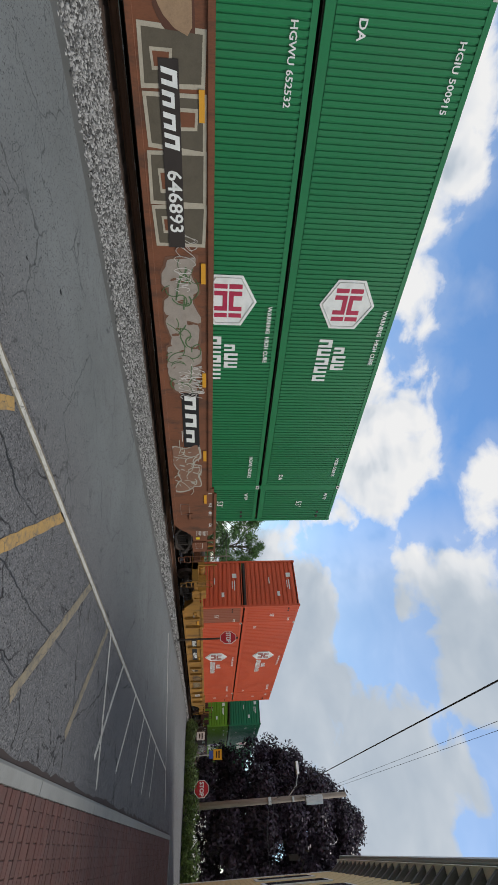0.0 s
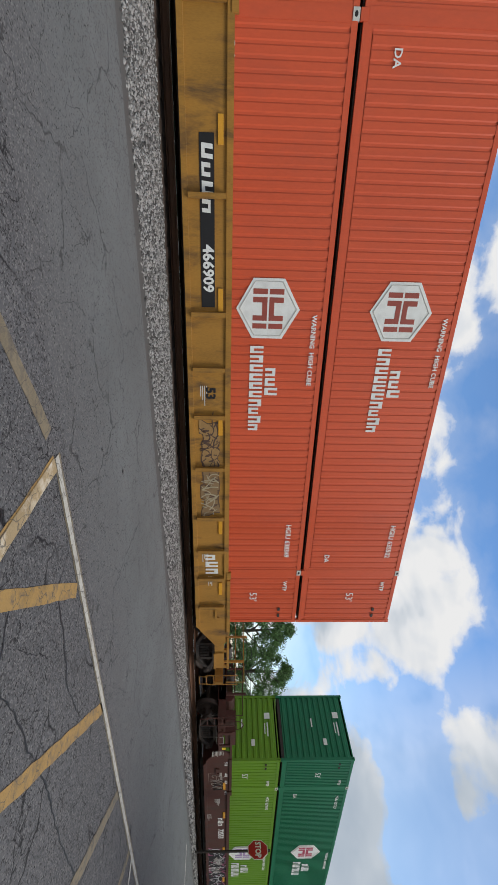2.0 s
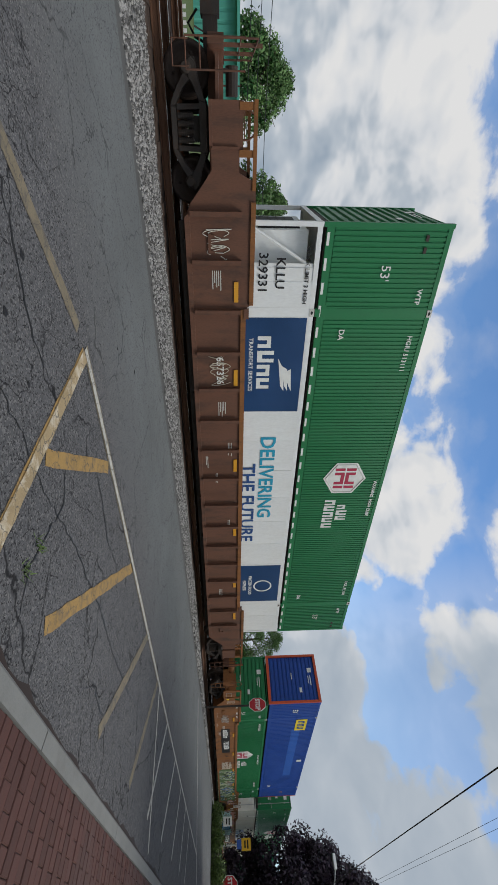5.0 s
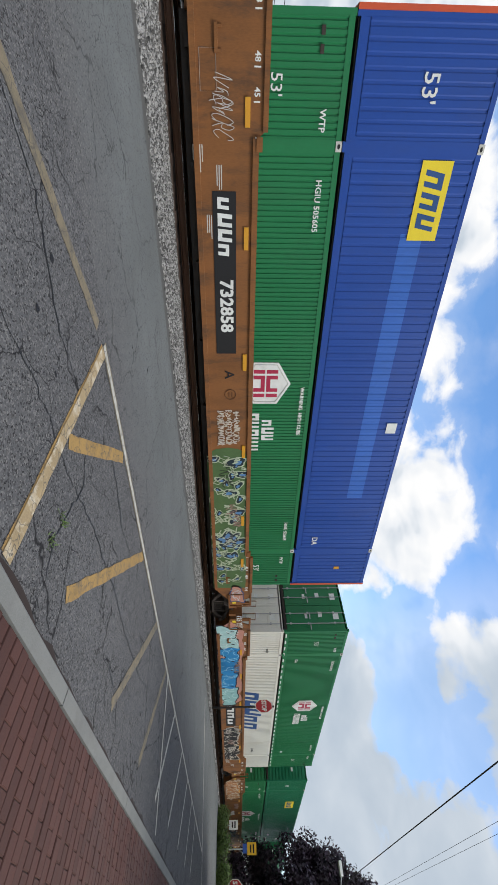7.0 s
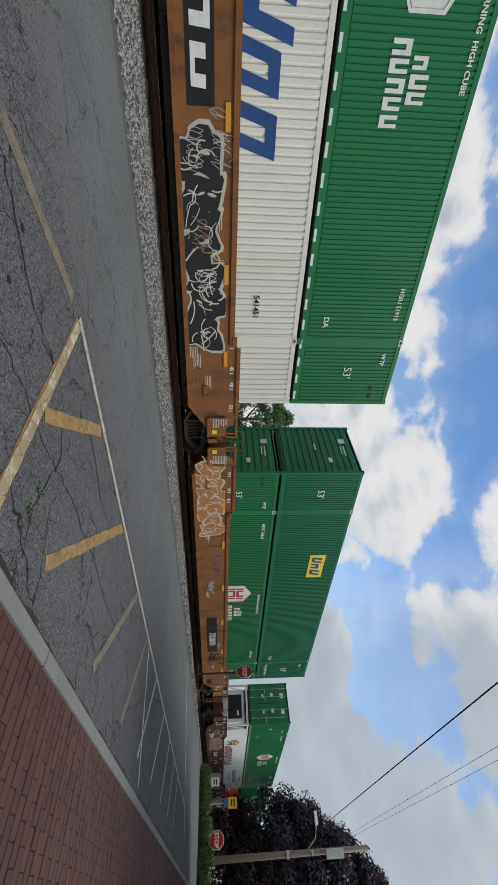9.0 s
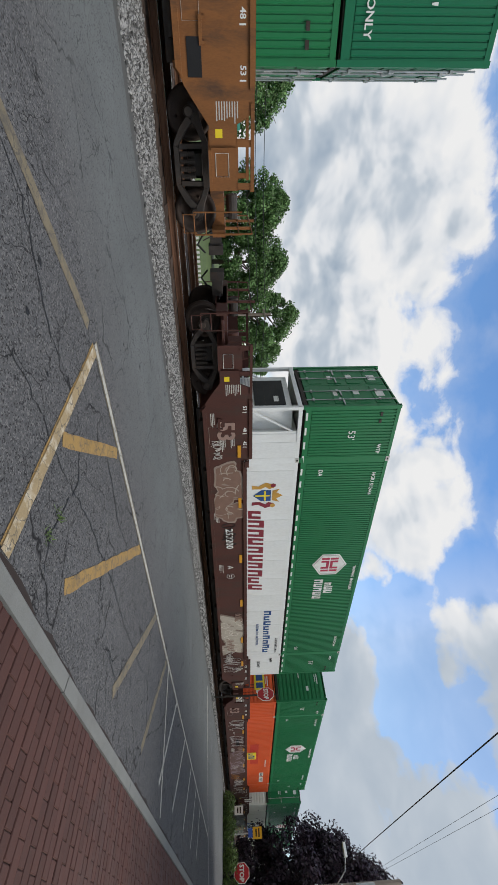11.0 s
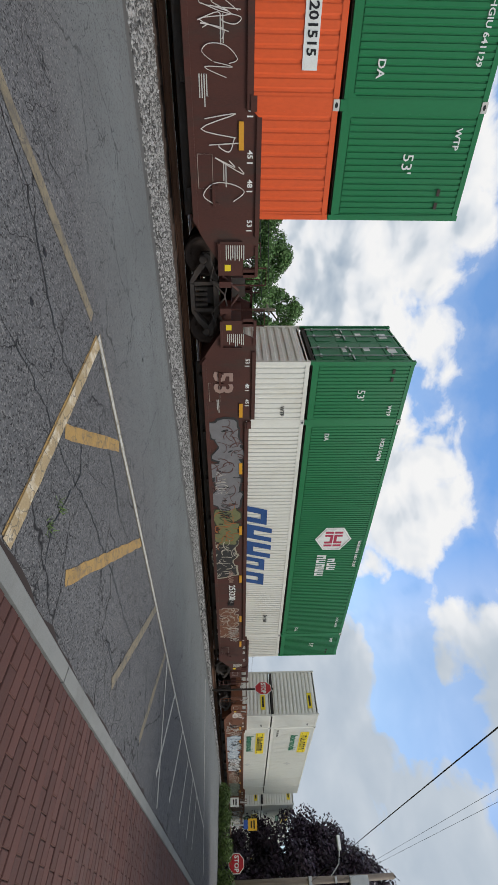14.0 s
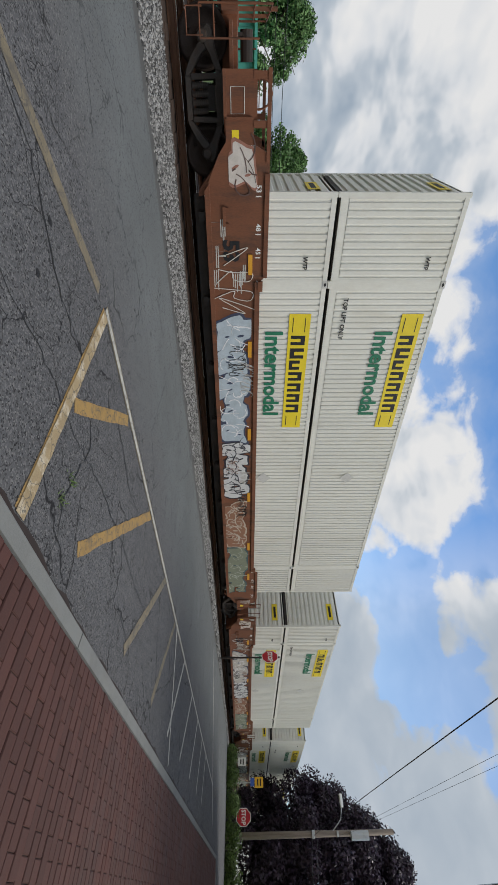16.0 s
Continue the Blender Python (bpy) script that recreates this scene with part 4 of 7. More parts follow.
def painted_patch(ob, name, x0, x1, z0, z1, mat, label):
    """Fresh paint that follows the ribs of the side wall."""
    ends = (-HALF + 0.09, -POST - 0.115) if x1 < -POST else (-POST + 0.115, POST - 0.115)
    c = corrugated(*ends, z0, z1, WIDE - 0.003, 0.20, 0.013)
    keep = [f for f in c.f if x0 < c.v[f[0]][0] and c.v[f[1]][0] < x1]
    used = sorted({i for f in keep for i in f})
    slot = {i: k for k, i in enumerate(used)}
    return part(name, Build().add([c.v[i] for i in used], [[slot[i] for i in f] for f in keep]), mat, ob, label)


def emblem_marks(ob, ident, bars, x=-0.78, plain_white=False, long_name=False, cube=True):
    """The hexagon with its bar emblem, the name as blocks, and the stencils."""
    z = 1.58
    part("emblem", cached("hex", lambda: hexagon(Build(), 0, 0, 1.25, 1.38, -WIDE - 0.004, -WIDE + 0.002).mesh("emblem", M["white_letters"])), None, ob, "white hexagonal emblem", at=pose(x, 0, z))

    def make():
        b = Build()
        for s in (-1, 1):
            b.box(s * 0.36 - 0.055, s * 0.36 + 0.055, -WIDE - 0.007, -WIDE, -0.33, -0.02).box(s * 0.36 - 0.055, s * 0.36 + 0.055, -WIDE - 0.007, -WIDE, 0.02, 0.33)
            b.box(s * 0.19 - 0.055, s * 0.19 + 0.055, -WIDE - 0.0074, -WIDE, -0.33, -0.02).box(s * 0.19 - 0.055, s * 0.19 + 0.055, -WIDE - 0.0074, -WIDE, 0.02, 0.33)
        b.box(-0.15, 0.15, -WIDE - 0.0078, -WIDE, -0.13, -0.02).box(-0.15, 0.15, -WIDE - 0.0078, -WIDE, 0.02, 0.13)
        return b
    pieces("emblem_bar", make(), M[bars], ob, z=pose(x, 0, z))
    rim = lambda: Build().path([(px, -WIDE - 0.004, pz) for px, pz in ((-0.56, -0.29), (0, -0.62), (0.56, -0.29), (0.56, 0.29), (0, 0.62), (-0.56, 0.29), (-0.56, -0.29))], 0.012, 4).mesh("emblem_rim", M["casting"])
    part("emblem_rim", cached("hexrim", rim), None, ob, at=pose(x, 0, z))
    w0 = x + 0.95
    if long_name:
        for b in (word(0.0, 2.1, 1.22, 1.52, 10, seed=4), word(0.5, 1.2, 1.58, 1.88, 3, seed=5)):
            pieces("letter_block", b, M["white_letters"], ob, "white letter block", pose(w0 - 0.15, 0, 0))
    else:
        for b in (word(0.0, 1.38, 1.08, 1.44, 5, seed=2), word(0.22, 1.0, 1.52, 1.88, 3, seed=3)):
            pieces("letter_block", b, M["white_letters"], ob, "white letter block", pose(w0, 0, 0))
    if cube:
        note(ob, "WARNING  HIGH CUBE", x + 0.9, 2.6, 0.15)
    note(ob, "53'", -7.03, 1.52, 0.31, bold=0.001)
    note(ob, "53'", 7.03, 1.52, 0.31, bold=0.001)
    note(ob, "WTP", -6.5, 2.45, 0.17)
    note(ob, "WTP", 6.6, 2.45, 0.17)
    note(ob, "DA", -5.55, 0.72, 0.2)
    note(ob, "DA", 5.55, 0.68, 0.2)
    if ident:
        note(ob, ident, -5.03, 2.5, 0.175, bold=0.003)
        note(ob, ident, 5.05, 2.5, 0.16, bold=0.003)
    for vx in (-7.85, -7.6, 7.47, 7.72):
        part("vent", cached(("vent",), lambda: Build().box(0, 0.13, -WIDE - 0.012, -WIDE, 2.3, 2.37).mesh("vent", M["iron"])), None, ob, at=pose(vx, 0, 0))


def graffiti(car, x0, x1, z0, z1, fill, line, extra, seed, y, n=None):
    """Sprayed letters: rounded patches with an outline, strokes and flecks on top."""
    rng = random.Random(seed)
    n = n or max(2, round((x1 - x0) / 0.75))
    outer, inner, marks, holes = Build(), Build(), Build(), Build()
    p = (x1 - x0) / n
    for i in range(n):
        cx, cz = x0 + (i + 0.5) * p, (z0 + z1) / 2 + rng.uniform(-0.05, 0.05)
        rx, rz = p * rng.uniform(0.58, 0.70), (z1 - z0) * rng.uniform(0.44, 0.52)
        k = 26
        ph = [rng.uniform(0, 6.28) for _ in range(3)]
        lean = rng.uniform(-0.25, 0.25)

        def ring(s):
            out = []
            for j in range(k):
                a = 6.2832 * j / k
                r = 1 + 0.14 * math.sin(2 * a + ph[0]) + 0.16 * math.sin(3 * a + ph[1]) + 0.12 * math.sin(5 * a + ph[2])
                sx, sz = math.copysign(abs(math.cos(a)) ** 0.6, math.cos(a)), math.copysign(abs(math.sin(a)) ** 0.6, math.sin(a))
                zz = max(z0, min(z1, cz + rz * r * s * sz))
                out.append((cx + rx * r * s * sx + lean * (zz - cz), zz))
            return out
        outer.prism(ring(1.0), y - 0.0030 - 0.0002 * i, y + 0.002)
        for _ in range(2):
            hx, hz, hr = cx + rng.uniform(-0.25, 0.25) * p, cz + rng.uniform(-0.25, 0.25) * (z1 - z0), rng.uniform(0.03, 0.07)
            tilt_ = rng.uniform(-0.5, 0.5)
            holes.prism([(hx + hr * 0.6 * math.cos(q) + tilt_ * hr * 1.6 * math.sin(q), hz + hr * 1.6 * math.sin(q)) for q in [0.785 * j for j in range(8)]], y - 0.0102 - 0.0001 * i, y)
        inner.prism(ring(0.86), y - 0.0070 - 0.0002 * i, y + 0.001)
        for _ in range(7):
            a, c = cx + rng.uniform(-0.35, 0.35) * p, cz + rng.uniform(-0.32, 0.32) * (z1 - z0)
            ang, t = rng.uniform(0, 6.28), rng.uniform(0.006, 0.018)
            bend_, step = rng.uniform(-0.7, 0.7), rng.uniform(0.06, 0.12)
            for j in range(5):
                a2, c2 = a + math.cos(ang) * step, c + math.sin(ang) * step
                if z0 < c2 < z1:
                    nx, nz = -math.sin(ang) * t, math.cos(ang) * t
                    marks.prism([(a - nx, c - nz), (a2 - nx, c2 - nz), (a2 + nx, c2 + nz), (a + nx, c + nz)], y - 0.0115 - 0.0002 * j, y)
                a, c, ang = a2, c2, ang + bend_
    letters_ = pieces("graffiti_letter", outer, spray(line), car, "sprayed graffiti letter")
    for ob, one in zip(letters_, pieces("letter_fill", inner, spray(fill), car)):
        one.parent = ob
    tagged(part("letter_hole", holes, spray(line), car), kind="stuff")
    tagged(part("graffiti_detail", marks, spray(extra), car, "sprayed graffiti strokes"), kind="stuff")


def block_graffiti(car, x0, x1, z0, z1, edge, fill, hole, seed, y, n):
    """Large square letters with broad pale outlines and windows of bare paint."""
    rng = random.Random(seed)
    p = (x1 - x0) / n
    for i in range(n):
        a, c = x0 + i * p + 0.02, x0 + (i + 1) * p - 0.01
        j = lambda s: rng.uniform(-s, s)
        quad = [(a + j(0.06), z0 + 0.02), (c + j(0.06), z0 + abs(j(0.06))), (c + j(0.08), z1 - abs(j(0.05))), (a + j(0.08), z1)]
        mid = (sum(q[0] for q in quad) / 4, sum(q[1] for q in quad) / 4)

        def inset(d, quad=quad, mid=mid):
            return [(q[0] + math.copysign(d, mid[0] - q[0]), q[1] + math.copysign(d, mid[1] - q[1])) for q in quad]
        lt = part("graffiti_letter", Build().prism(quad, y - 0.0030 - 0.0003 * i, y + 0.002), spray(edge), car, "square sprayed letter with a pale outline")
        part("letter_fill", Build().prism(inset(0.065), y - 0.0055 - 0.0003 * i, y + 0.001), spray(fill), lt)
        h = (z1 - z0) * 0.22
        hx, hz, hw = mid[0] + j(0.08), mid[1] + rng.choice((-1, 1)) * h * 0.8, p * rng.uniform(0.16, 0.24)
        ring = [(hx - hw, hz - h * 0.7), (hx + hw, hz - h * 0.6), (hx + hw * 0.9, hz + h * 0.7), (hx - hw, hz + h * 0.8)]
        part("letter_window", Build().prism(ring, y - 0.0080 - 0.0003 * i, y + 0.001), spray(edge), lt)
        part("letter_window_fill", Build().prism([(hx + (u - hx) * 0.66, hz + (v - hz) * 0.74) for u, v in ring], y - 0.0105 - 0.0003 * i, y + 0.001), spray(hole), lt)


def mural(car, x0, x1, z0, z1, ground, pale, dark, tint, seed, y, drops=40, strokes=60):
    """A sprayed panel with outlined drops and zigzag strokes."""
    rng = random.Random(seed)
    h = (z1 - z0) / 2
    left = [(x0 + 0.35 - 0.35 * math.sin(a), z0 + h - h * math.cos(a)) for a in (2.6, 2.1, 1.57, 1.0, 0.5)]
    base = part("graffiti_panel", Build().prism([(x1, z0), (x1, z1)] + [(x0 + 0.5, z1)] + left + [(x0 + 0.5, z0)], y - 0.003, y + 0.001), spray(ground), car, "sprayed graffiti panel")
    rim, core, glint, lines = Build(), Build(), Build(), Build()
    for i in range(drops):
        cx, cz = rng.uniform(x0 + 0.3, x1 - 0.2), rng.uniform(z0 + 0.1, z1 - 0.12)
        size, turn, k = rng.uniform(0.08, 0.24), rng.uniform(0, 6.28), 14

        def drop(s, off=0.0):
            out = []
            for j in range(k):
                a = 6.2832 * j / k
                r = size * s * (1.0 + 0.5 * math.cos(a) ** 3 + 0.15 * math.sin(2 * a))
                px, pz = r * math.cos(a) * 1.2, r * math.sin(a) * 0.72
                out.append((cx + off + px * math.cos(turn) - pz * math.sin(turn), min(z1, max(z0, cz + px * math.sin(turn) + pz * math.cos(turn)))))
            return out
        rim.prism(drop(1.28), y - 0.0060 - 0.0001 * i, y)
        core.prism(drop(1.0), y - 0.0095 - 0.0001 * i, y)
        glint.prism(drop(0.45, 0.02), y - 0.0130 - 0.0001 * i, y)
    for i in range(strokes):
        a, c = rng.uniform(x0 + 0.2, x1 - 0.4), rng.uniform(z0 + 0.08, z1 - 0.1)
        t = rng.uniform(0.008, 0.02)
        for j in range(rng.randrange(3, 7)):
            ang = rng.uniform(-1.3, 1.3) + (3.14 if j % 3 == 2 else 0)
            a2, c2 = a + math.cos(ang) * 0.13, min(z1 - 0.02, max(z0 + 0.02, c + math.sin(ang) * 0.2))
            d = Vector((a2 - a, c2 - c)).normalized() * t
            lines.prism([(a + d.y, c - d.x), (a2 + d.y, c2 - d.x), (a2 - d.y, c2 + d.x), (a - d.y, c + d.x)], y - 0.0155 - 0.0001 * j, y)
            a, c = a2, c2
    for name, b, col in (("drop_outline", rim, pale), ("drop_shape", core, dark), ("drop_glint", glint, tint), ("zigzag_stroke", lines, pale)):
        tagged(part(name, b, spray(col), base), kind="stuff")


def scrawl(car, x0, x1, z0, z1, color, seed, y):
    """A thin hand-sprayed tag: a row of looping strokes, letter by letter."""
    rng = random.Random(seed)
    b = Build()
    h, x, k = z1 - z0, x0, 0
    wide = h * rng.uniform(0.32, 0.48)
    lean, t = rng.uniform(-0.1, 0.35), rng.uniform(0.005, 0.009)
    while x < x1:
        for _ in range(rng.choice((1, 1, 2))):
            kind = rng.randrange(4)
            if kind == 0:
                ctl = [(rng.uniform(0, 0.2), rng.uniform(0, 0.2)), (rng.uniform(0, 0.4), rng.uniform(0.7, 1.1)), (rng.uniform(0.4, 0.9), rng.uniform(-0.1, 0.3)), (rng.uniform(0.8, 1.2), rng.uniform(0.6, 1))]
            elif kind == 1:
                ctl = [(1, 0.8), (0.5, 1.05), (0.05, 0.7), (0.1, 0.2), (0.6, -0.05), (1.1, 0.25)]
            elif kind == 2:
                ctl = [(0.1, -0.1), (0.2, 0.5), (0.25, 1.05), (0.8, 0.85), (0.75, 0.5), (0.3, 0.45), (1.0, -0.15)]
            else:
                ctl = [(rng.uniform(-0.1, 1.1), rng.uniform(-0.1, 1.1)) for _ in range(5)]
            ctl = [(x + wide * (u + rng.uniform(-0.12, 0.12)) + lean * h * v, z0 + h * (v + rng.uniform(-0.1, 0.1))) for u, v in ctl]
            ctl = [ctl[0]] + ctl + [ctl[-1]]
            pts = []
            for i in range(1, len(ctl) - 2):
                for s in range(4):
                    q = s / 4
                    w = (-0.5 * q + q * q - 0.5 * q ** 3, 1 - 2.5 * q * q + 1.5 * q ** 3, 0.5 * q + 2 * q * q - 1.5 * q ** 3, -0.5 * q * q + 0.5 * q ** 3)
                    pts.append(tuple(sum(w[j] * ctl[i - 1 + j][c] for j in range(4)) for c in (0, 1)))
            pts.append(ctl[-1])
            for p, q in zip(pts, pts[1:]):
                d = Vector((q[0] - p[0], q[1] - p[1]))
                s = Vector((-d.y, d.x)).normalized() * t
                b.prism([(p[0] - s.x, p[1] - s.y), (q[0] - s.x, q[1] - s.y), (q[0] + s.x, q[1] + s.y), (p[0] + s.x, p[1] + s.y)], y - 0.012 - 0.00003 * k, y - 0.001)
                k += 1
        x += wide * rng.uniform(0.85, 1.25)
    tagged(part("scrawl", b, spray(color), car, "thin sprayed tag"), kind="stuff")


def truck(car, x, wheel_r):
    """A two-axle bogie: side frames with springs, axle boxes and two wheelsets."""
    tr = part("truck", cached(("bolster",), lambda: Build().box(-0.2, 0.2, -0.95, 0.95, 0.42, 0.66).box(-0.35, 0.35, -0.4, 0.4, 0.6, 0.78).mesh("truck", M["iron"])), None, car, "black cast-steel two-axle truck", at=pose(x, 0, 0))
    zc = wheel_r

    def frame_mesh():
        b = Build()
        y0, y1 = -0.085, 0.075

        def cast(poly, out):
            """A bar of the casting with its outer edges rounded off."""
            n = len(poly)
            cx, cz = sum(p[0] for p in poly) / n, sum(p[1] for p in poly) / n
            small = []
            for px, pz in poly:
                d = Vector((cx - px, cz - pz))
                d = d.normalized() * min(0.028, d.length * 0.3)
                small.append((px + d.x, pz + d.y))
            b.add([(px, y0 - out, pz) for px, pz in small] + [(px, y0 - out + 0.03, pz) for px, pz in poly] + [(px, y1, pz) for px, pz in poly],
                  [tuple(range(n)), tuple(range(3 * n - 1, 2 * n - 1, -1))] + [(k * n + i, k * n + n + i, k * n + n + (i + 1) % n, k * n + (i + 1) % n) for i in range(n) for k in (0, 1)])
        cast([(-0.36, 0.11), (0.36, 0.11), (0.33, 0.21), (-0.33, 0.21)], 0.04)
        cast([(-0.44, zc + 0.22), (0.44, zc + 0.22), (0.40, zc + 0.35), (-0.40, zc + 0.35)], 0.04)
        for s in (-1, 1):
            for poly, out in (([(0.30, 0.11), (0.38, 0.11), (0.66, 0.25), (0.84, zc - 0.03), (0.74, zc + 0.08), (0.60, zc - 0.06), (0.34, 0.20)], 0.03),
                              ([(0.38, zc + 0.35), (0.40, zc + 0.23), (0.62, zc + 0.12), (0.76, zc + 0.02), (1.0, zc + 0.02), (1.05, zc + 0.09), (0.98, zc + 0.17), (0.72, zc + 0.23)], 0.035),
                              ([(0.27, 0.2), (0.37, 0.2), (0.38, zc + 0.25), (0.29, zc + 0.25)], 0.02)):
                poly = [(s * px, pz) for px, pz in poly]
                cast(poly if s > 0 else poly[::-1], out)
        return b.mesh("side_frame", M["iron"])
    for s in (-1, 1):
        fr = part("side_frame", cached(("sf", wheel_r), frame_mesh), None, tr, at=pose(0, s * 1.0, 0, 0, 0, 0 if s < 0 else 180))

    def springs():
        b = Build()
        for k in range(4):
            for j in range(7):
                z, x0 = 0.235 + j * 0.042, -0.195 + k * 0.13
                b.tube((x0, -1.06, z), (x0, -1.06, z + 0.026), 0.055, 8)
            b.tube((-0.195 + k * 0.13, -1.06, 0.22), (-0.195 + k * 0.13, -1.06, 0.53), 0.035, 6)
        return b.mesh("spring_nest", M["iron"])
    for s in (0, 180):
        part("spring_nest", cached("springs", springs), None, tr, at=pose(0, 0, 0, 0, 0, s))
    for s in (-1, 1):
        def caps():
            b = Build()
            k = -1
            b.lathe((0, k * 1.09, 0), [(0.001, k * 0.09), (0.075, k * 0.085), (0.10, k * 0.05), (0.115, -k * 0.06)], 14)
            b.box(-0.15, 0.15, k * 1.0 - 0.07, k * 1.0 + 0.07, -0.02, 0.16)
            return b.mesh("axle_box", M["iron"])
        for k in (0, 180):
            part("axle_box", cached("caps", caps), None, tr, at=pose(s * 0.889, 0, zc, 0, 0, k))

        def wheels():
            b = Build()
            R = wheel_r
            for k in (-1, 1):
                o = k * 0.7525
                pr = [(0.10, 0.06), (0.13, 0.055), (0.16, 0.02), (R - 0.12, -0.01), (R - 0.08, 0.055), (R - 0.006, 0.06), (R, 0.04), (R + 0.004, -0.035), (R + 0.028, -0.05), (R + 0.028, -0.075), (R - 0.07, -0.075), (R - 0.11, -0.05), (0.14, -0.05), (0.10, -0.06)]
                b.lathe((0, o, 0), [(r, k * q) for r, q in pr], 32)
                for j in range(3):
                    a = 2.094 * j
                    b.tube((math.cos(a) * (R - 0.17), o + k * 0.0, math.sin(a) * (R - 0.17)), (math.cos(a) * (R - 0.17), o + k * 0.012, math.sin(a) * (R - 0.17)), 0.03, 8)
            b.tube((0, -1.05, 0), (0, 1.05, 0), 0.085, 12)
            return b.mesh("wheelset", M["wheel"], True)
        ws = part("wheelset", cached(("ws", wheel_r), wheels), None, tr, "brown steel wheels on one axle", at=pose(s * 0.889, 0, zc))
        SPINNING.append((ws, (s * 0.889, 0, zc), wheel_r))
    return tr


def well_car(label, color, x, top=1.58, low_step=True, ribs=(), lip=None, left_truck=True, right_truck=True, left_end=True, right_end=True, wheel_r=0.42, half=10.95, bot=0.20):
    """A well car with deep side sills, raised ends over the trucks, walkways and rails; origin on the track under its middle."""
    car = thing("well_car", label, "railcar", "well cars of the train")
    MOVING.append((car, (x, YC, 0.0)))
    mat = CAR[color]
    ys = 1.40                                     # outer face of the sills
    bend, endz = 8.12, 0.86
    hi = top + (0.17 if top > 1.4 else 0.06)
    endz = min(endz, top - 0.4)
    for s in (-1, 1):
        b = Build()
        le, re = (half - 0.9 if left_end else 9.25), (half - 0.9 if right_end else 9.25)
        if s > 0:
            le, re = re, le
        cut = 0.34 if top > 1.25 else 0.16
        poly = [(-bend, bot), (bend, bot), (bend + 0.26, bot + 0.12), (bend + 0.62, endz - 0.16), (bend + 0.84, endz), (re, endz), (re, hi - cut), (bend + 0.80, hi - cut), (bend + 0.66, hi - 0.04), (bend + 0.5, hi), (6.35, hi), (6.2, top), (-6.2, top), (-6.35, hi), (-bend - 0.5, hi), (-bend - 0.66, hi - 0.04), (-bend - 0.80, hi - cut), (-le, hi - cut), (-le, endz), (-bend - 0.84, endz), (-bend - 0.62, endz - 0.16), (-bend - 0.26, bot + 0.12)]
        b.prism(poly, -ys, -ys + 0.05)
        sill = part("side_sill", b, mat, car, at=pose(0, 0, 0, 0, 0, 0 if s < 0 else 180))
        b = Build().prism([(-bend, bot - 0.02), (bend, bot - 0.02), (bend + 0.12, bot + 0.09), (-bend - 0.12, bot + 0.09)], -ys - 0.045, -ys + 0.03)
        part("bottom_chord", b, mat, car, at=pose(0, 0, 0, 0, 0, 0 if s < 0 else 180))
        # added dark bar inside the chord, standing in for shade beneath the car
        part("under_shade_bar", Build().box(-bend + 0.1, bend - 0.1, -ys + 0.22, -ys + 0.30, 0.13, bot + 0.1), M["iron"], car, at=pose(0, 0, 0, 0, 0, 0 if s < 0 else 180))
        b = Build().box(-6.2, 6.2, -ys - 0.035, -ys + 0.04, top - 0.11, top + 0.012).box(-bend - 0.3, -6.3, -ys - 0.03, -ys + 0.04, hi - 0.09, hi + 0.01).box(6.3, bend + 0.3, -ys - 0.03, -ys + 0.04, hi - 0.09, hi + 0.01)
        part("top_chord", b, CAR[lip] if lip else mat, car, at=pose(0, 0, 0, 0, 0, 0 if s < 0 else 180))
        # the top rail runs on over the truck, with openings under it
        for e, stop in ((-1, le), (1, re)):
            a, c = bend + 0.5, stop + 0.02
            rail = Build().box(min(e * a, e * c), max(e * a, e * c), -ys - 0.02, -ys + 0.05, hi - 0.075, hi)
            for q in (a + 0.62, c - 0.1):
                rail.box(e * q - 0.06, e * q + 0.06, -ys - 0.008, -ys + 0.045, hi - cut - 0.004, hi - 0.074)
            part("end_rail", rail, CAR[lip] if lip else mat, car, at=pose(0, 0, 0, 0, 0, 0 if s < 0 else 180))
            stiff = Build().box(e * (stop - 0.72) - 0.02, e * (stop - 0.72) + 0.02, -ys - 0.04, -ys, endz + 0.02, hi - cut - 0.02).box(min(e * (stop - 0.7), e * stop), max(e * (stop - 0.7), e * stop), -ys - 0.045, -ys, endz - 0.03, endz + 0.03)
            part("stiffener", stiff, mat, car, at=pose(0, 0, 0, 0, 0, 0 if s < 0 else 180))
        for r in ribs:
            rib = cached(("rib", color, top), lambda: Build().prism([(-0.05, bot + 0.1), (0.05, bot + 0.1), (0.05, top - 0.115), (-0.05, top - 0.115)], -ys - 0.10, -ys).mesh("rib", mat))
            part("rib", rib, None, car, at=pose(r if s < 0 else -r, 0, 0, 0, 0, 0 if s < 0 else 180))
    for k in range(9):
        part("crossmember", cached("crossm", lambda: Build().box(-0.1, 0.1, -ys + 0.05, ys - 0.05, 0.22, 0.355).mesh("crossmember", M["iron"])), None, car, at=pose(-7.6 + k * 1.9, 0, 0))
    for e, tr_on, end_on in ((-1, left_truck, left_end), (1, right_truck, right_end)):
        turn = pose(0, 0, 0, 0, 0, 0 if e < 0 else 180)
        b = Build().prism([(-bend - 0.7, endz - 0.02), (-bend + 0.02, 0.25), (-bend + 0.12, 0.25), (-bend - 0.1, hi - 0.36), (-bend - 0.7, hi - 0.36)], -ys + 0.051, ys - 0.051)
        part("bulkhead", b, mat, car, at=turn)
        ext = half if end_on else 9.55
        b = Build().box(-ext, -bend - 0.7, -0.75, 0.75, endz - 0.05, endz + 0.24).box(-ext, -ext + 0.14, -1.35, 1.35, endz - 0.02, endz + 0.26)
        part("end_platform", b, mat, car, at=turn)
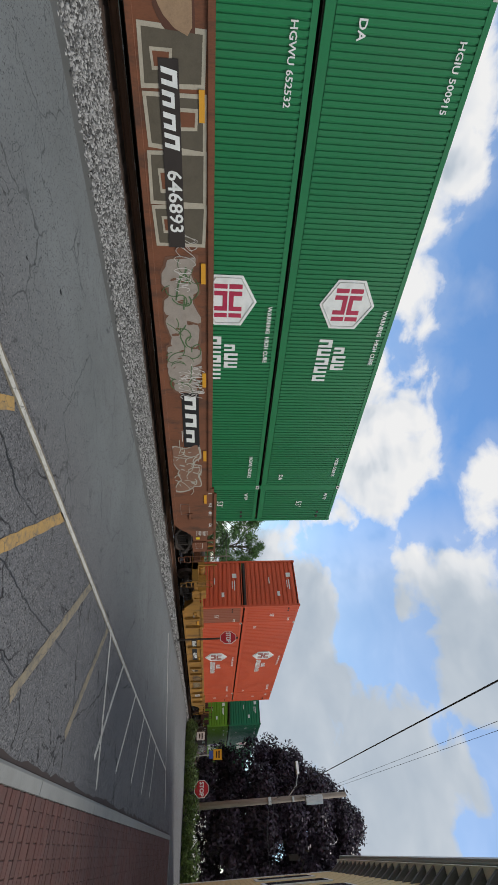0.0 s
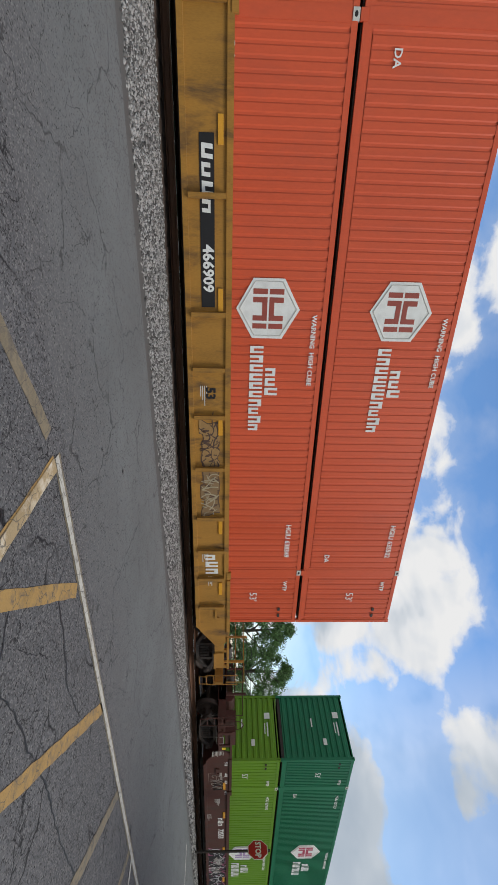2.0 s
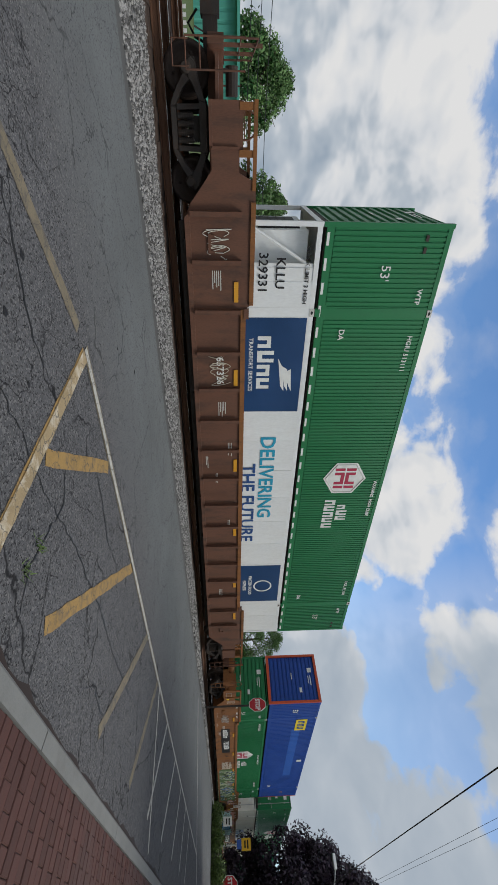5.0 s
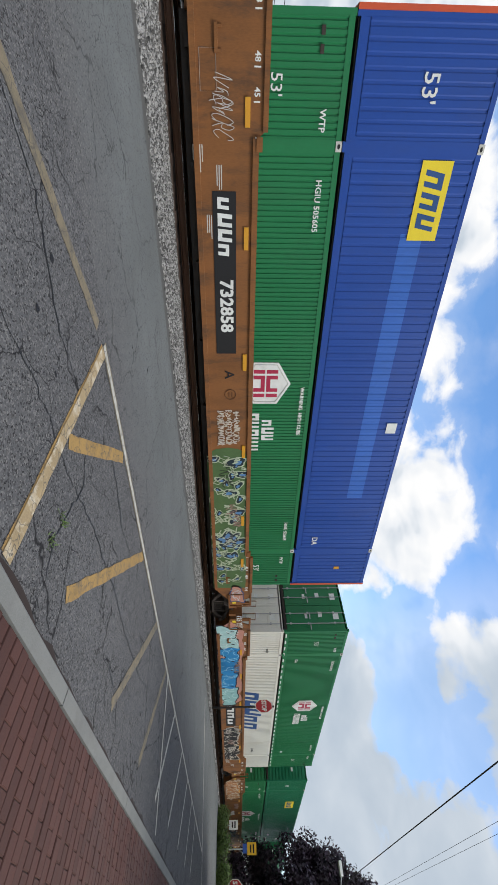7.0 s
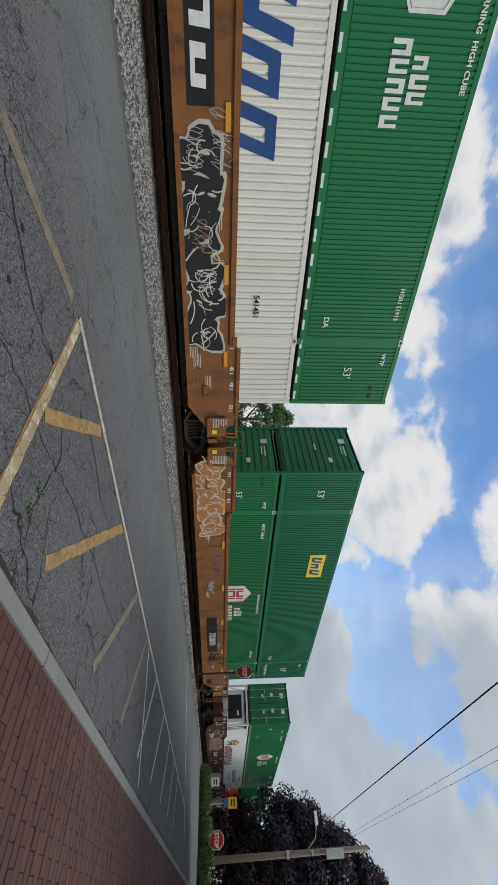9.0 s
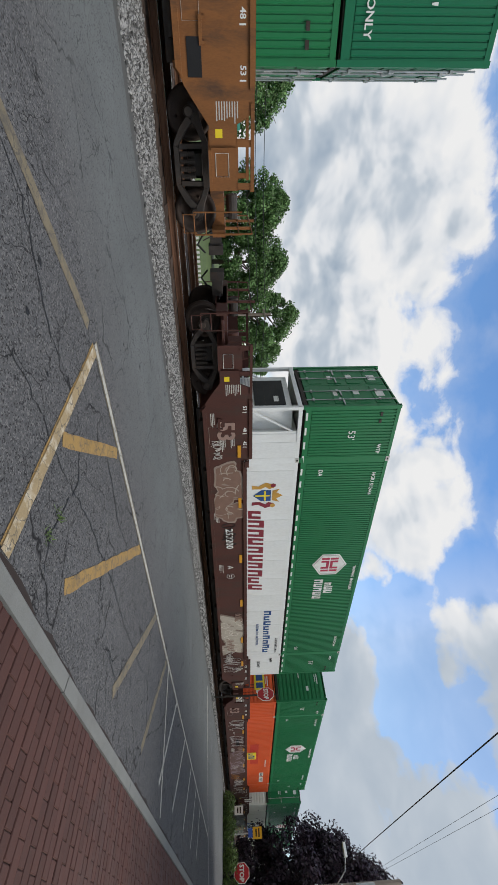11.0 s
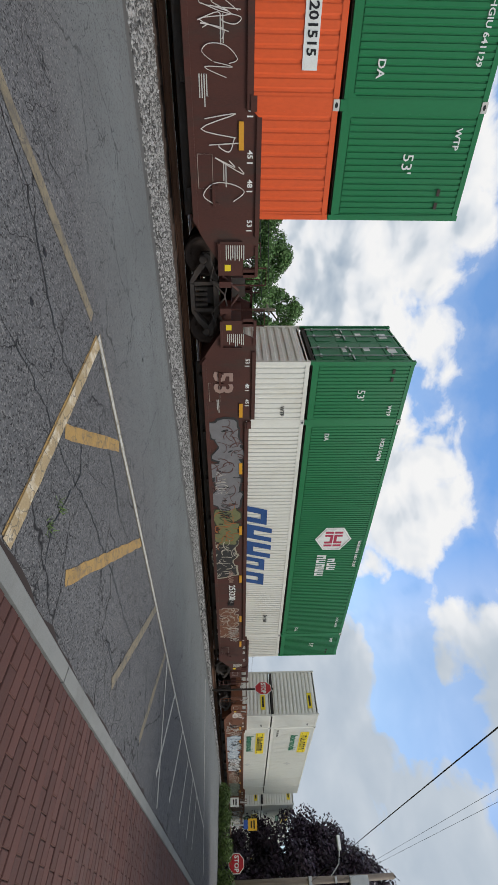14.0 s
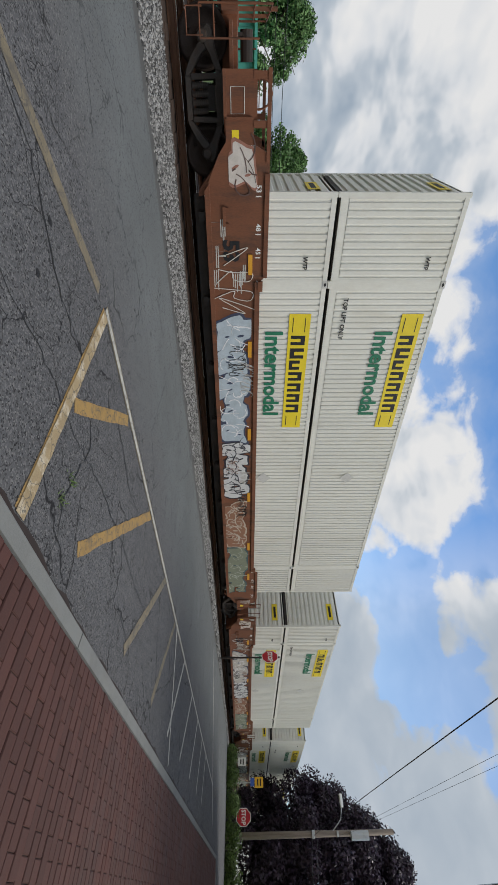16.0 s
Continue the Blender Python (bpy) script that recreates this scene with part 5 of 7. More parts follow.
        if tr_on:
            truck(car, e * (9.62 if end_on else 9.75), wheel_r)
        if end_on:
            b = Build().box(-half - 0.45, -half + 0.2, -0.16, 0.16, 0.72, 1.0).box(-half - 0.62, -half - 0.4, -0.2, 0.2, 0.68, 1.04)
            part("coupler", b, M["iron"], car, "black knuckle coupler", at=turn)
            for s in (-1, 1):
                b = Build().path([(-half + 0.06, s * 1.38, 0.45), (-half + 0.06, s * 1.38, 1.5)], 0.016).path([(-half + 0.5, s * 1.38, 0.45), (-half + 0.5, s * 1.38, 1.5)], 0.016).path([(-half + 0.06, s * 1.38, 0.45), (-half + 0.5, s * 1.38, 0.45)], 0.014).path([(-half + 0.06, s * 1.38, 0.7), (-half + 0.5, s * 1.38, 0.7)], 0.014)
                part("ladder", b, mat, car, at=turn)
            b = Build().path([(-half + 0.06, -1.3, 1.1), (-half + 0.06, -1.3, 1.72), (-half + 0.06, 1.3, 1.72), (-half + 0.06, 1.3, 1.1)], 0.017).path([(-half + 0.06, -1.3, 1.42), (-half + 0.06, 1.3, 1.42)], 0.014)
            part("end_railing", b, mat, car, at=turn)
            b = Build().path([(-half - 0.05, 0.3, 0.8), (-half - 0.15, 0.32, 0.55), (-half - 0.35, 0.3, 0.42), (-half - 0.55, 0.28, 0.6)], 0.025)
            part("air_hose", b, M["rubber"], car, at=turn)
            for s in (-1, 1):
                part("uncoupling_rod", Build().path([(-half - 0.1, s * 0.2, 0.95), (-half + 0.02, s * 0.5, 0.9), (-half + 0.02, s * 1.3, 0.82), (-half - 0.06, s * 1.36, 0.62)], 0.014), M["iron"], car, at=turn)
                part("stirrup_step", Build().path([(-half + 0.1, s * 1.39, 0.5), (-half + 0.1, s * 1.39, 0.22), (-half + 0.46, s * 1.39, 0.22), (-half + 0.46, s * 1.39, 0.5)], 0.016), mat, car, at=turn)
            pieces("end_post", Build().box(-half + 0.02, -half + 0.08, -0.55, -0.48, endz + 0.24, 1.85).box(-half + 0.02, -half + 0.08, 0.48, 0.55, endz + 0.24, 1.72), mat, car, z=turn)
            part("brake_cylinder", Build().tube((-half + 0.25, 0.45, endz + 0.42), (-half + 0.75, 0.45, endz + 0.42), 0.13, 12).box(-half + 0.3, -half + 0.36, 0.3, 0.6, endz + 0.24, endz + 0.34), M["iron"], car, at=turn)
            b = Build().box(-half + 0.25, -half + 0.95, -1.3, -0.75, endz + 0.1, endz + 0.16).box(-half + 0.9, -half + 1.7, -1.37, -1.2, endz + 0.24, endz + 0.62)
            part("step_plate", b, mat, car, at=turn)
        else:
            for s in (-1, 1):
                b = Build().path([(-9.5, s * 1.30, endz + 0.2), (-9.5, s * 1.30, 1.95), (-9.1, s * 1.33, 1.95), (-9.1, s * 1.33, endz + 0.3)], 0.02)
                part("end_handrail", b, mat, car, at=turn)
                b = Build().path([(-9.05, s * 1.2, 0.72), (-9.4, s * 1.22, 0.62), (-9.75, s * 1.2, 0.95), (-10.1, s * 1.15, 1.02)], 0.022)
                part("brake_pipe", b, M["iron"], car, at=turn)
                part("end_stay", Build().tube((-9.3, s * 1.25, endz + 0.05), (-9.75, s * 0.9, 1.3), 0.035, 6), mat, car, at=turn)
            part("center_plate", Build().prism([(-10.05, endz + 0.28), (-9.56, endz + 0.28), (-9.56, endz + 0.62), (-9.8, endz + 0.62)], -0.5, 0.5), M["iron"], car, "dark articulation casting", at=turn)
    if left_end:
        part("brake_box", Build().box(-half + 1.0, -half + 1.5, -0.9, -0.5, endz + 0.24, endz + 0.62), mat, car)
    if left_end:
        part("air_tank", Build().tube((-half + 1.1, 0.1, endz + 0.36), (-half + 1.8, 0.1, endz + 0.36), 0.2, 12), mat, car)
    wheel = Build().lathe((-half + 1.25, -0.93, endz + 0.66), [(0.23, 0.0), (0.25, 0.012), (0.27, 0.0), (0.25, -0.012), (0.23, 0.0)], 16).box(-half + 1.02, -half + 1.48, -0.94, -0.92, endz + 0.65, endz + 0.67)
    if left_end:
        part("brake_wheel", wheel, mat, car)
    car["sill"] = ys
    # stencils and amber reflectors that all the cars carry
    for k in (-6.6, -4.4, -1.45, 1.45, 4.4, 6.6):
        part("reflector", cached("refl", lambda: Build().box(-0.23, 0.23, -ys - 0.022, -ys - 0.001, -0.05, 0.05).mesh("reflector", M["reflector"])), None, car, at=pose(k, 0, top - 0.22))
    b = Build()
    rng = random.Random(int(x))
    for k in range(7):
        a = rng.uniform(-8, 7.4)
        z = rng.uniform(0.45, top - 0.3)
        for j in range(rng.randrange(2, 6)):
            b.box(a, a + rng.uniform(0.25, 0.5), -ys - 0.003, -ys - 0.001, z - j * 0.045, z - j * 0.045 + 0.02)
    tagged(part("small_print", b, spray((0.5, 0.5, 0.46)), car, "pale bars of unreadable small print"), kind="stuff")
    if not ribs:
        for e in (-1, 1):
            for k, text in ((6.15, "40"), (6.9, "45"), (7.4, "48"), (8.15, "53")):
                part("lettering", letters(text, 0.15, M["white_letters"], 0.003, 1.0), None, car, at=pose(e * k, -ys - 0.005, hi - 0.22))
                part("stencil_bar", cached("sbar", lambda: Build().box(-0.012, 0.012, -ys - 0.004, -ys - 0.001, -0.06, 0.06).mesh("stencil_bar", M["white_letters"])), None, car, at=pose(e * k + 0.14, 0, hi - 0.22))
        for k in range(5):
            a, z, w = rng.uniform(-8.0, 7.0), rng.uniform(0.55, top - 0.45), rng.uniform(0.4, 1.1)
            scrawl(car, a, a + w, z, z + rng.uniform(0.2, 0.4), rng.choice(((0.45, 0.42, 0.38), (0.55, 0.52, 0.48), (0.3, 0.2, 0.16), (0.03, 0.03, 0.03))), rng.randrange(9999), -ys - 0.002)
        for e in (-1, 1):
            rows = Build()
            for j in range(9):
                rows.box(e * 8.75 - 0.16, e * 8.75 + rng.uniform(0.05, 0.2), -ys - 0.003, -ys - 0.001, hi - 0.34 - j * 0.05, hi - 0.32 - j * 0.05)
            tagged(part("small_print", rows, spray((0.5, 0.5, 0.46)), car), kind="stuff")
            if (e < 0 and left_end) or (e > 0 and right_end):
                box = Build().path([(e * 9.6 + u * 0.2, -ys - 0.002, 1.12 * (top / 1.58) + v * 0.13 - 0.02) for u, v in ((-1, -1), (1, -1), (1, 1), (-1, 1), (-1, -1))], 0.008, 4)
                part("stencil_frame", box, spray((0.5, 0.5, 0.46)), car)
            part("yellow_label", Build().box(e * 9.08 - 0.07, e * 9.08 + 0.07, -ys - 0.003, -ys - 0.001, endz + 0.12, endz + 0.26), M["label_yellow"], car)
            frame_ = Build().path([(e * 7.2 + u * 0.3, -ys - 0.002, 0.62 + v * 0.15) for u, v in ((-1, -1), (1, -1), (1, 1), (-1, 1), (-1, -1))], 0.006, 4)
            part("stencil_frame", frame_, spray((0.3, 0.24, 0.2)), car)
    for e, k in ((-1, 0.35), (1, 0.35)):
        part("tie_down", cached(("lug", color), lambda: Build().box(-0.12, 0.12, -ys - 0.05, -ys + 0.03, -0.02, 0.1).mesh("tie_down", mat)), None, car, at=pose(e * 6.1, 0, top - 0.02))
        part("jacking_pad", cached(("pad", color), lambda: Build().box(-0.2, 0.2, -ys - 0.03, -ys, 0, 0.06).box(-0.18, -0.14, -ys - 0.03, -ys, 0.06, 0.14).box(0.14, 0.18, -ys - 0.03, -ys, 0.06, 0.14).mesh("jacking_pad", mat)), None, car, at=pose(e * (bend - 0.5), 0, 0.75))
    return car


SILL = -1.402


def stencil_ring(car, x, z, material):
    """A round stencil with two short bars of print in it."""
    ring = Build().path([(x + 0.15 * math.cos(q), SILL - 0.004, z + 0.15 * math.sin(q)) for q in [0.349 * k for k in range(19)]], 0.008, 4)
    ring.box(x - 0.08, x + 0.08, SILL - 0.006, SILL - 0.001, z + 0.03, z + 0.055).box(x - 0.06, x + 0.06, SILL - 0.006, SILL - 0.001, z - 0.05, z - 0.025)
    part("round_stencil", ring, material, car)




def consist():
    green = "dark green corrugated 53-foot container with a white hexagon emblem"
    # car one: rust brown, two green boxes
    c = well_car("rust-brown well car covered in faded graffiti", "rust", 6.0)
    graffiti(c, -8.2, -5.6, 0.45, 1.4, (0.30, 0.20, 0.12), (0.09, 0.04, 0.025), (0.45, 0.42, 0.34), 11, SILL, 2)
    block_graffiti(c, -5.45, -1.95, 0.32, 1.45, (0.40, 0.36, 0.28), (0.10, 0.085, 0.06), (0.165, 0.064, 0.032), 10, SILL, 4)
    graffiti(c, -1.7, 1.75, 0.4, 1.3, (0.30, 0.26, 0.22), (0.16, 0.08, 0.05), (0.08, 0.14, 0.06), 12, SILL, 5)
    graffiti(c, 4.0, 6.0, 0.35, 1.25, (0.22, 0.12, 0.08), (0.36, 0.35, 0.3), (0.4, 0.4, 0.34), 13, SILL, 3)
    plate(c, "number_panel", -5.0, -2.0, 0.64, 0.98, spray((0.035, 0.028, 0.024)), y=SILL - 0.013)
    note(c, "646893", -2.85, 0.81, 0.38, bold=0.006, y=SILL - 0.019)
    pieces("letter_block", word(-4.9, -3.7, 0.68, 0.95, 4, 0.2, 7, SILL - 0.019), M["white_letters"], c)
    plate(c, "mark_panel", 1.9, 4.0, 0.72, 1.2, "black_paint", y=SILL - 0.002)
    pieces("letter_block", word(2.0, 3.9, 0.8, 1.12, 3, 0.1, 8, SILL - 0.006), M["white_letters"], c)
    a = container("green corrugated 53-foot container sunk in the well", "green", 6.0, 0)
    emblem_marks(a, "HGWU 652532", "crimson")
    a = container(green, "green", 6.0, 1)
    emblem_marks(a, "HGIU 500915", "crimson")
    # car two: ochre with ribs, two red boxes
    c = well_car("ochre-yellow well car with upright ribs", "yellow", 29.53, top=1.14, ribs=[-7.2, -6.15, -3.35, -1.15, 0.05, 1.2, 2.6, 4.1, 5.2, 6.2, 7.3])
    plate(c, "number_panel", -4.35, -1.3, 0.52, 0.80, "black_paint", y=SILL - 0.004)
    note(c, "466909", -2.05, 0.66, 0.30, bold=0.01, y=SILL - 0.010)
    pieces("letter_block", word(-4.2, -3.0, 0.56, 0.77, 4, 0.1, 17, SILL - 0.008), M["white_letters"], c)
    note(c, "53", 0.62, 0.68, 0.3, "black_paint", 0.012, y=SILL - 0.006)
    pieces("letter_block", word(5.35, 6.1, 0.5, 0.85, 3, 0.0, 18, SILL - 0.006), M["white_letters"], c)
    graffiti(c, 1.35, 2.5, 0.4, 0.9, (0.30, 0.18, 0.07), (0.10, 0.06, 0.04), (0.08, 0.05, 0.04), 14, SILL, 3)
    graffiti(c, 2.7, 4.0, 0.4, 0.9, (0.22, 0.14, 0.07), (0.10, 0.06, 0.04), (0.35, 0.3, 0.2), 15, SILL, 3)
    for lv, lab in ((0, "HGIU 638349"), (1, "HGIU 635502")):
        a = container("faded red corrugated 53-foot container with a white hexagon", "red", 29.53, lv)
        emblem_marks(a, None, "red_bars", x=-1.28, long_name=True)
        if lv == 0:
            painted_patch(a, "weathered_panel", -HALF + 0.1, -POST - 0.12, 0.26, HIGH - 0.14, PAINT["weathered"], "dull brown weathered end panel")
        note(a, lab, 4.95, 2.42, 0.2)
    # car three: dark brown, lime and deep green
    c = well_car("dark brown well car with black and white graffiti", "brown", 53.12, top=1.30, bot=0.30)
    note(c, "72553", -2.85, 0.94, 0.32, bold=0.01, y=SILL - 0.006)
    pieces("letter_block", word(-4.15, -3.5, 0.82, 1.06, 3, 0, 21, SILL - 0.006), M["white_letters"], c)
    graffiti(c, -1.5, 2.1, 0.25, 1.2, (0.012, 0.012, 0.014), (0.30, 0.09, 0.16), (0.6, 0.6, 0.6), 22, SILL, 5)
    scrawl(c, -7.4, -6.6, 0.6, 1.0, (0.35, 0.3, 0.26), 24, SILL)
    a = container("lime green corrugated 53-foot container in the well", "lime", 53.12, 0)
    emblem_marks(a, "HGIU 639895", "lilac")
    a = container("bluish dark green corrugated container on top", "deep", 53.12, 1)
    emblem_marks(a, "HGIU 651323", "crimson")
    # car four: rust with many ribs, white refrigerated box, green box
    c = well_car("dull brown well car with closely spaced ribs", "dull", 76.69, bot=0.29, lip="orange", ribs=[-8.2 + 0.0, -7.25, -6.15, -5.1, -4.07, -3.07, -2.04, -0.95, 0.2, 1.2, 2.2, 3.2, 4.2, 5.2, 6.2, 7.25])
    scrawl(c, -7.9, -7.35, 0.7, 1.2, (0.6, 0.58, 0.5), 31, SILL)
    scrawl(c, -5.0, -4.2, 0.7, 1.2, (0.5, 0.45, 0.36), 32, SILL)
    note(c, "657326", -4.6, 0.95, 0.26, y=SILL - 0.006)
    a = container("white smooth-sided refrigerated container with blue graphics", "reefer", 76.69, 0, left="reefer", flat=True)
    plate(a, "graphic_panel", -5.97, -3.3, 1.2, 2.74, "navy", label="dark blue graphic panel")
    pieces("letter_block", word(-5.5, -3.95, 1.55, 1.98, 4, 0, 33, -WIDE - 0.007), M["white_letters"], a)
    note(a, "TRANSPORT SERVICES", -4.7, 1.38, 0.15, bold=0.002, y=-WIDE - 0.008)
    b = Build()
    for k in range(3):
        b.prism([(-4.9 + k * 0.2, 2.1 + k * 0.09), (-4.1, 2.2 + k * 0.11), (-3.95, 2.3 + k * 0.1), (-4.6, 2.25 + k * 0.1)], -WIDE - 0.0075 - k * 0.0004, -WIDE - 0.004)
    part("emblem", b, M["white_letters"], a)
    note(a, "DELIVERING", -0.75, 1.95, 0.62, "cyan", 0.012)
    note(a, "THE FUTURE", 0.35, 1.38, 0.62, "blue_letters", 0.012)
    plate(a, "graphic_panel", 3.5, 5.76, 1.2, 2.74, "navy", label="dark blue graphic panel")
    part("emblem", Build().lathe((4.75, -WIDE - 0.006, 2.1), [(0.30, 0), (0.30, -0.002), (0.36, -0.002), (0.36, 0)], 24), M["white_letters"], a)
    note(a, "FROZEN FOOD", 4.7, 1.6, 0.17, y=-WIDE - 0.008)
    note(a, "EXPRESS", 4.7, 1.38, 0.17, y=-WIDE - 0.008)
    note(a, "KLLU", -7.0, 2.0, 0.3, "black_paint")
    note(a, "329331", -7.0, 1.6, 0.3, "black_paint")
    note(a, "STACK LIMIT 3 HIGH", -6.95, 2.62, 0.14, "black_paint", 0.002)
    a = container("dark green corrugated container with white rail dashes", "green", 76.69, 1, dashes=True)
    emblem_marks(a, "HGIU 513111", "crimson")
    # a three-unit articulated car: ochre
    c = well_car("ochre articulated well unit with green camouflage graffiti", "orange", 100.12, bot=0.32, right_truck=False, right_end=False, wheel_r=0.46)
    mural(c, 1.3, 8.1, 0.25, 1.5, (0.075, 0.135, 0.05), (0.42, 0.48, 0.34), (0.015, 0.03, 0.04), (0.10, 0.22, 0.42), 41, SILL)
    graffiti(c, 8.2, 9.0, 0.8, 1.5, (0.45, 0.22, 0.16), (0.03, 0.06, 0.16), (0.5, 0.5, 0.5), 42, SILL, 1)
    note(c, "732858", -2.9, 0.9, 0.42, bold=0.014, y=SILL - 0.012)
    plate(c, "number_panel", -5.3, -1.7, 0.64, 1.14, "black_paint", y=SILL - 0.004)
    pieces("letter_block", word(-5.2, -4.0, 0.74, 1.05, 4, 0.1, 43, SILL - 0.010), M["white_letters"], c)
    note(c, "A", -1.1, 0.95, 0.36, "black_paint", y=SILL - 0.006)
    stencil_ring(c, -0.5, 0.98, spray((0.12, 0.05, 0.02)))
    for zr in (0.62, 0.84, 1.06):
        scrawl(c, 0.0, 1.15, zr, zr + 0.17, (0.62, 0.56, 0.48), 44 + int(zr * 10), SILL)
    a = container("green corrugated 53-foot container in the well", "green", 100.12, 0)
    emblem_marks(a, "HGIU 505605", "crimson")
    a = container("bright blue corrugated 53-foot container with red end frame", "blue", 100.12, 1)
    painted_patch(a, "fresh_panel", -4.6, 3.5, 1.55, 2.05, PAINT["fresh_blue"], "fresher blue repainted stripe")
    for s in (-1, 1):
        f0, f1 = s * HALF - 0.07, s * HALF + 0.02
        part("end_frame", Build().box(f0, f1, -WIDE - 0.008, -WIDE + 0.11, 0.0, HIGH - 0.002).box(f0, f1, WIDE - 0.11, WIDE + 0.008, 0.0, HIGH - 0.002).box(f0, f1, -WIDE + 0.11, WIDE - 0.11, 0.0, 0.15).box(f0, f1, -WIDE + 0.11, WIDE - 0.11, HIGH - 0.14, HIGH - 0.004), PAINT["red"], a, "red end frame")
    plate(a, "logo_panel", -5.9, -4.4, 1.7, 2.35, "label_yellow", label="yellow logo panel with dark blue blocks")
    pieces("letter_block", word(-5.75, -4.55, 1.82, 2.22, 3, 0.2, 45, -WIDE - 0.008), M["blue_letters"], a)
    plate(a, "notice", 0.5, 0.85, 2.3, 2.6, "white_letters")
    note(a, "53'", -7.03, 1.52, 0.42)
    note(a, "DA", 5.55, 0.68, 0.28)
    plate(a, "notice", 7.0, 7.15, 1.6, 1.8, "reflector")
    c = well_car("rust-orange articulated well unit with blue graffiti letters", "orange", 119.65, bot=0.32, right_truck=False, left_end=False, right_end=False, wheel_r=0.46)
    part("graffiti_panel", Build().prism([(-9.1, 0.9), (-8.4, 0.26), (-1.45, 0.26), (-1.5, 1.1), (-1.9, 1.5), (-2.6, 1.3), (-3.1, 1.52), (-4.2, 1.36), (-5.0, 1.54), (-6.0, 1.38), (-6.9, 1.55), (-7.6, 1.4), (-8.3, 1.5)], SILL - 0.0022, SILL + 0.001), spray((0.46, 0.22, 0.17)), c, "pink sprayed background")
    graffiti(c, -8.7, -7.0, 0.27, 1.25, (0.35, 0.55, 0.55), (0.02, 0.02, 0.03), (0.6, 0.7, 0.7), 51, SILL, 2)
    graffiti(c, -7.0, -3.2, 0.27, 1.3, (0.02, 0.22, 0.50), (0.01, 0.02, 0.05), (0.25, 0.55, 0.75), 52, SILL, 5)
    graffiti(c, -3.2, -1.5, 0.25, 1.3, (0.26, 0.48, 0.48), (0.02, 0.03, 0.03), (0.5, 0.7, 0.7), 53, SILL, 2)
    plate(c, "mark_panel", -1.3, 1.3, 0.58, 1.10, "black_paint", y=SILL - 0.003)
    pieces("letter_block", word(-1.2, 1.2, 0.66, 1.02, 3, 0.1, 54, SILL - 0.008), M["white_letters"], c)
    graffiti(c, 1.7, 6.3, 0.3, 1.35, (0.02, 0.02, 0.022), (0.50, 0.46, 0.38), (0.55, 0.52, 0.45), 55, SILL, 6)
    note(c, "125 T", -9.2, 1.25, 0.3, y=SILL - 0.006)
    a = container("off-white corrugated 53-foot container with blue lettering blocks", "white", 119.65, 0, left="doors")
    pieces("letter_block", word(-2.5, 2.1, 1.24, 2.16, 5, 0.3, 56), M["blue_letters"], a, "large slanted blue letter blocks")
    note(a, "541451", 5.2, 1.75, 0.2, "black_paint")
    note(a, "WTP", -6.5, 2.2, 0.16, "black_paint")
    a = container("dark green corrugated container with white rail dashes", "green", 119.65, 1, left="doors", dashes=True)
    emblem_marks(a, "HGIU 51913", "crimson")
    c = well_car("ochre articulated well unit with pale tags", "orange", 138.6, bot=0.32, left_end=False, wheel_r=0.46)
    graffiti(c, -8.6, -5.0, 0.4, 1.4, (0.40, 0.18, 0.07), (0.52, 0.46, 0.36), (0.6, 0.56, 0.46), 61, SILL, 6)
    scrawl(c, 4.6, 5.8, 0.7, 1.3, (0.05, 0.04, 0.04), 62, SILL)
    plate(c, "number_panel", 1.0, 4.4, 0.62, 1.1, "black_paint", y=SILL - 0.004)
    note(c, "732858", 3.0, 0.86, 0.40, bold=0.014, y=SILL - 0.010)
    plate(c, "route_board", 7.7, 8.25, 0.52, 0.78, "black_paint", y=SILL - 0.004)
    a = container("green corrugated 53-foot container in the well", "green", 138.6, 0)
    emblem_marks(a, "HGIU 50661", "crimson")
    a = container("dark green corrugated container with a yellow logo panel", "deep", 138.6, 1)
    plate(a, "logo_panel", -3.5, -1.95, 1.65, 2.3, "label_yellow", label="yellow logo panel with dark blue blocks")
    pieces("letter_block", word(-3.35, -2.1, 1.76, 2.18, 3, 0.2, 63, -WIDE - 0.008), M["blue_letters"], a)
    note(a, "53'", 7.03, 1.52, 0.42)
    note(a, "53'", -7.03, 1.52, 0.36)
    note(a, "TOP LIFT ONLY", 7.0, 0.5, 0.2)
    note(a, "DA", 5.55, 0.68, 0.28)
    note(a, "WTP", 6.6, 2.4, 0.17)
    # a second three-unit car: dark brown
    c = well_car("dark brown articulated well unit with pale faded graffiti", "brown", 162.15, bot=0.34, right_truck=False, right_end=False, wheel_r=0.46)
    note(c, "53", -7.35, 0.95, 0.72, mat="tan_letters", bold=0.02, y=SILL - 0.006)
    graffiti(c, -6.0, -3.6, 0.5, 1.5, (0.20, 0.12, 0.09), (0.28, 0.22, 0.18), (0.4, 0.34, 0.28), 71, SILL, 3)
    note(c, "253200", -2.6, 0.95, 0.36, "white_letters", 0.008, y=SILL - 0.012)
    note(c, "A", -0.95, 0.95, 0.3, y=SILL - 0.006)
    stencil_ring(c, -0.4, 0.95, M["white_letters"])
    graffiti(c, 2.6, 5.6, 0.3, 1.5, (0.42, 0.38, 0.32), (0.22, 0.17, 0.14), (0.6, 0.56, 0.5), 72, SILL, 3)
    scrawl(c, 6.0, 7.4, 0.5, 1.3, (0.6, 0.58, 0.55), 73, SILL)
    a = container("white smooth-sided refrigerated container with maroon lettering blocks", "reefer", 162.15, 0, left="reefer", flat=True)
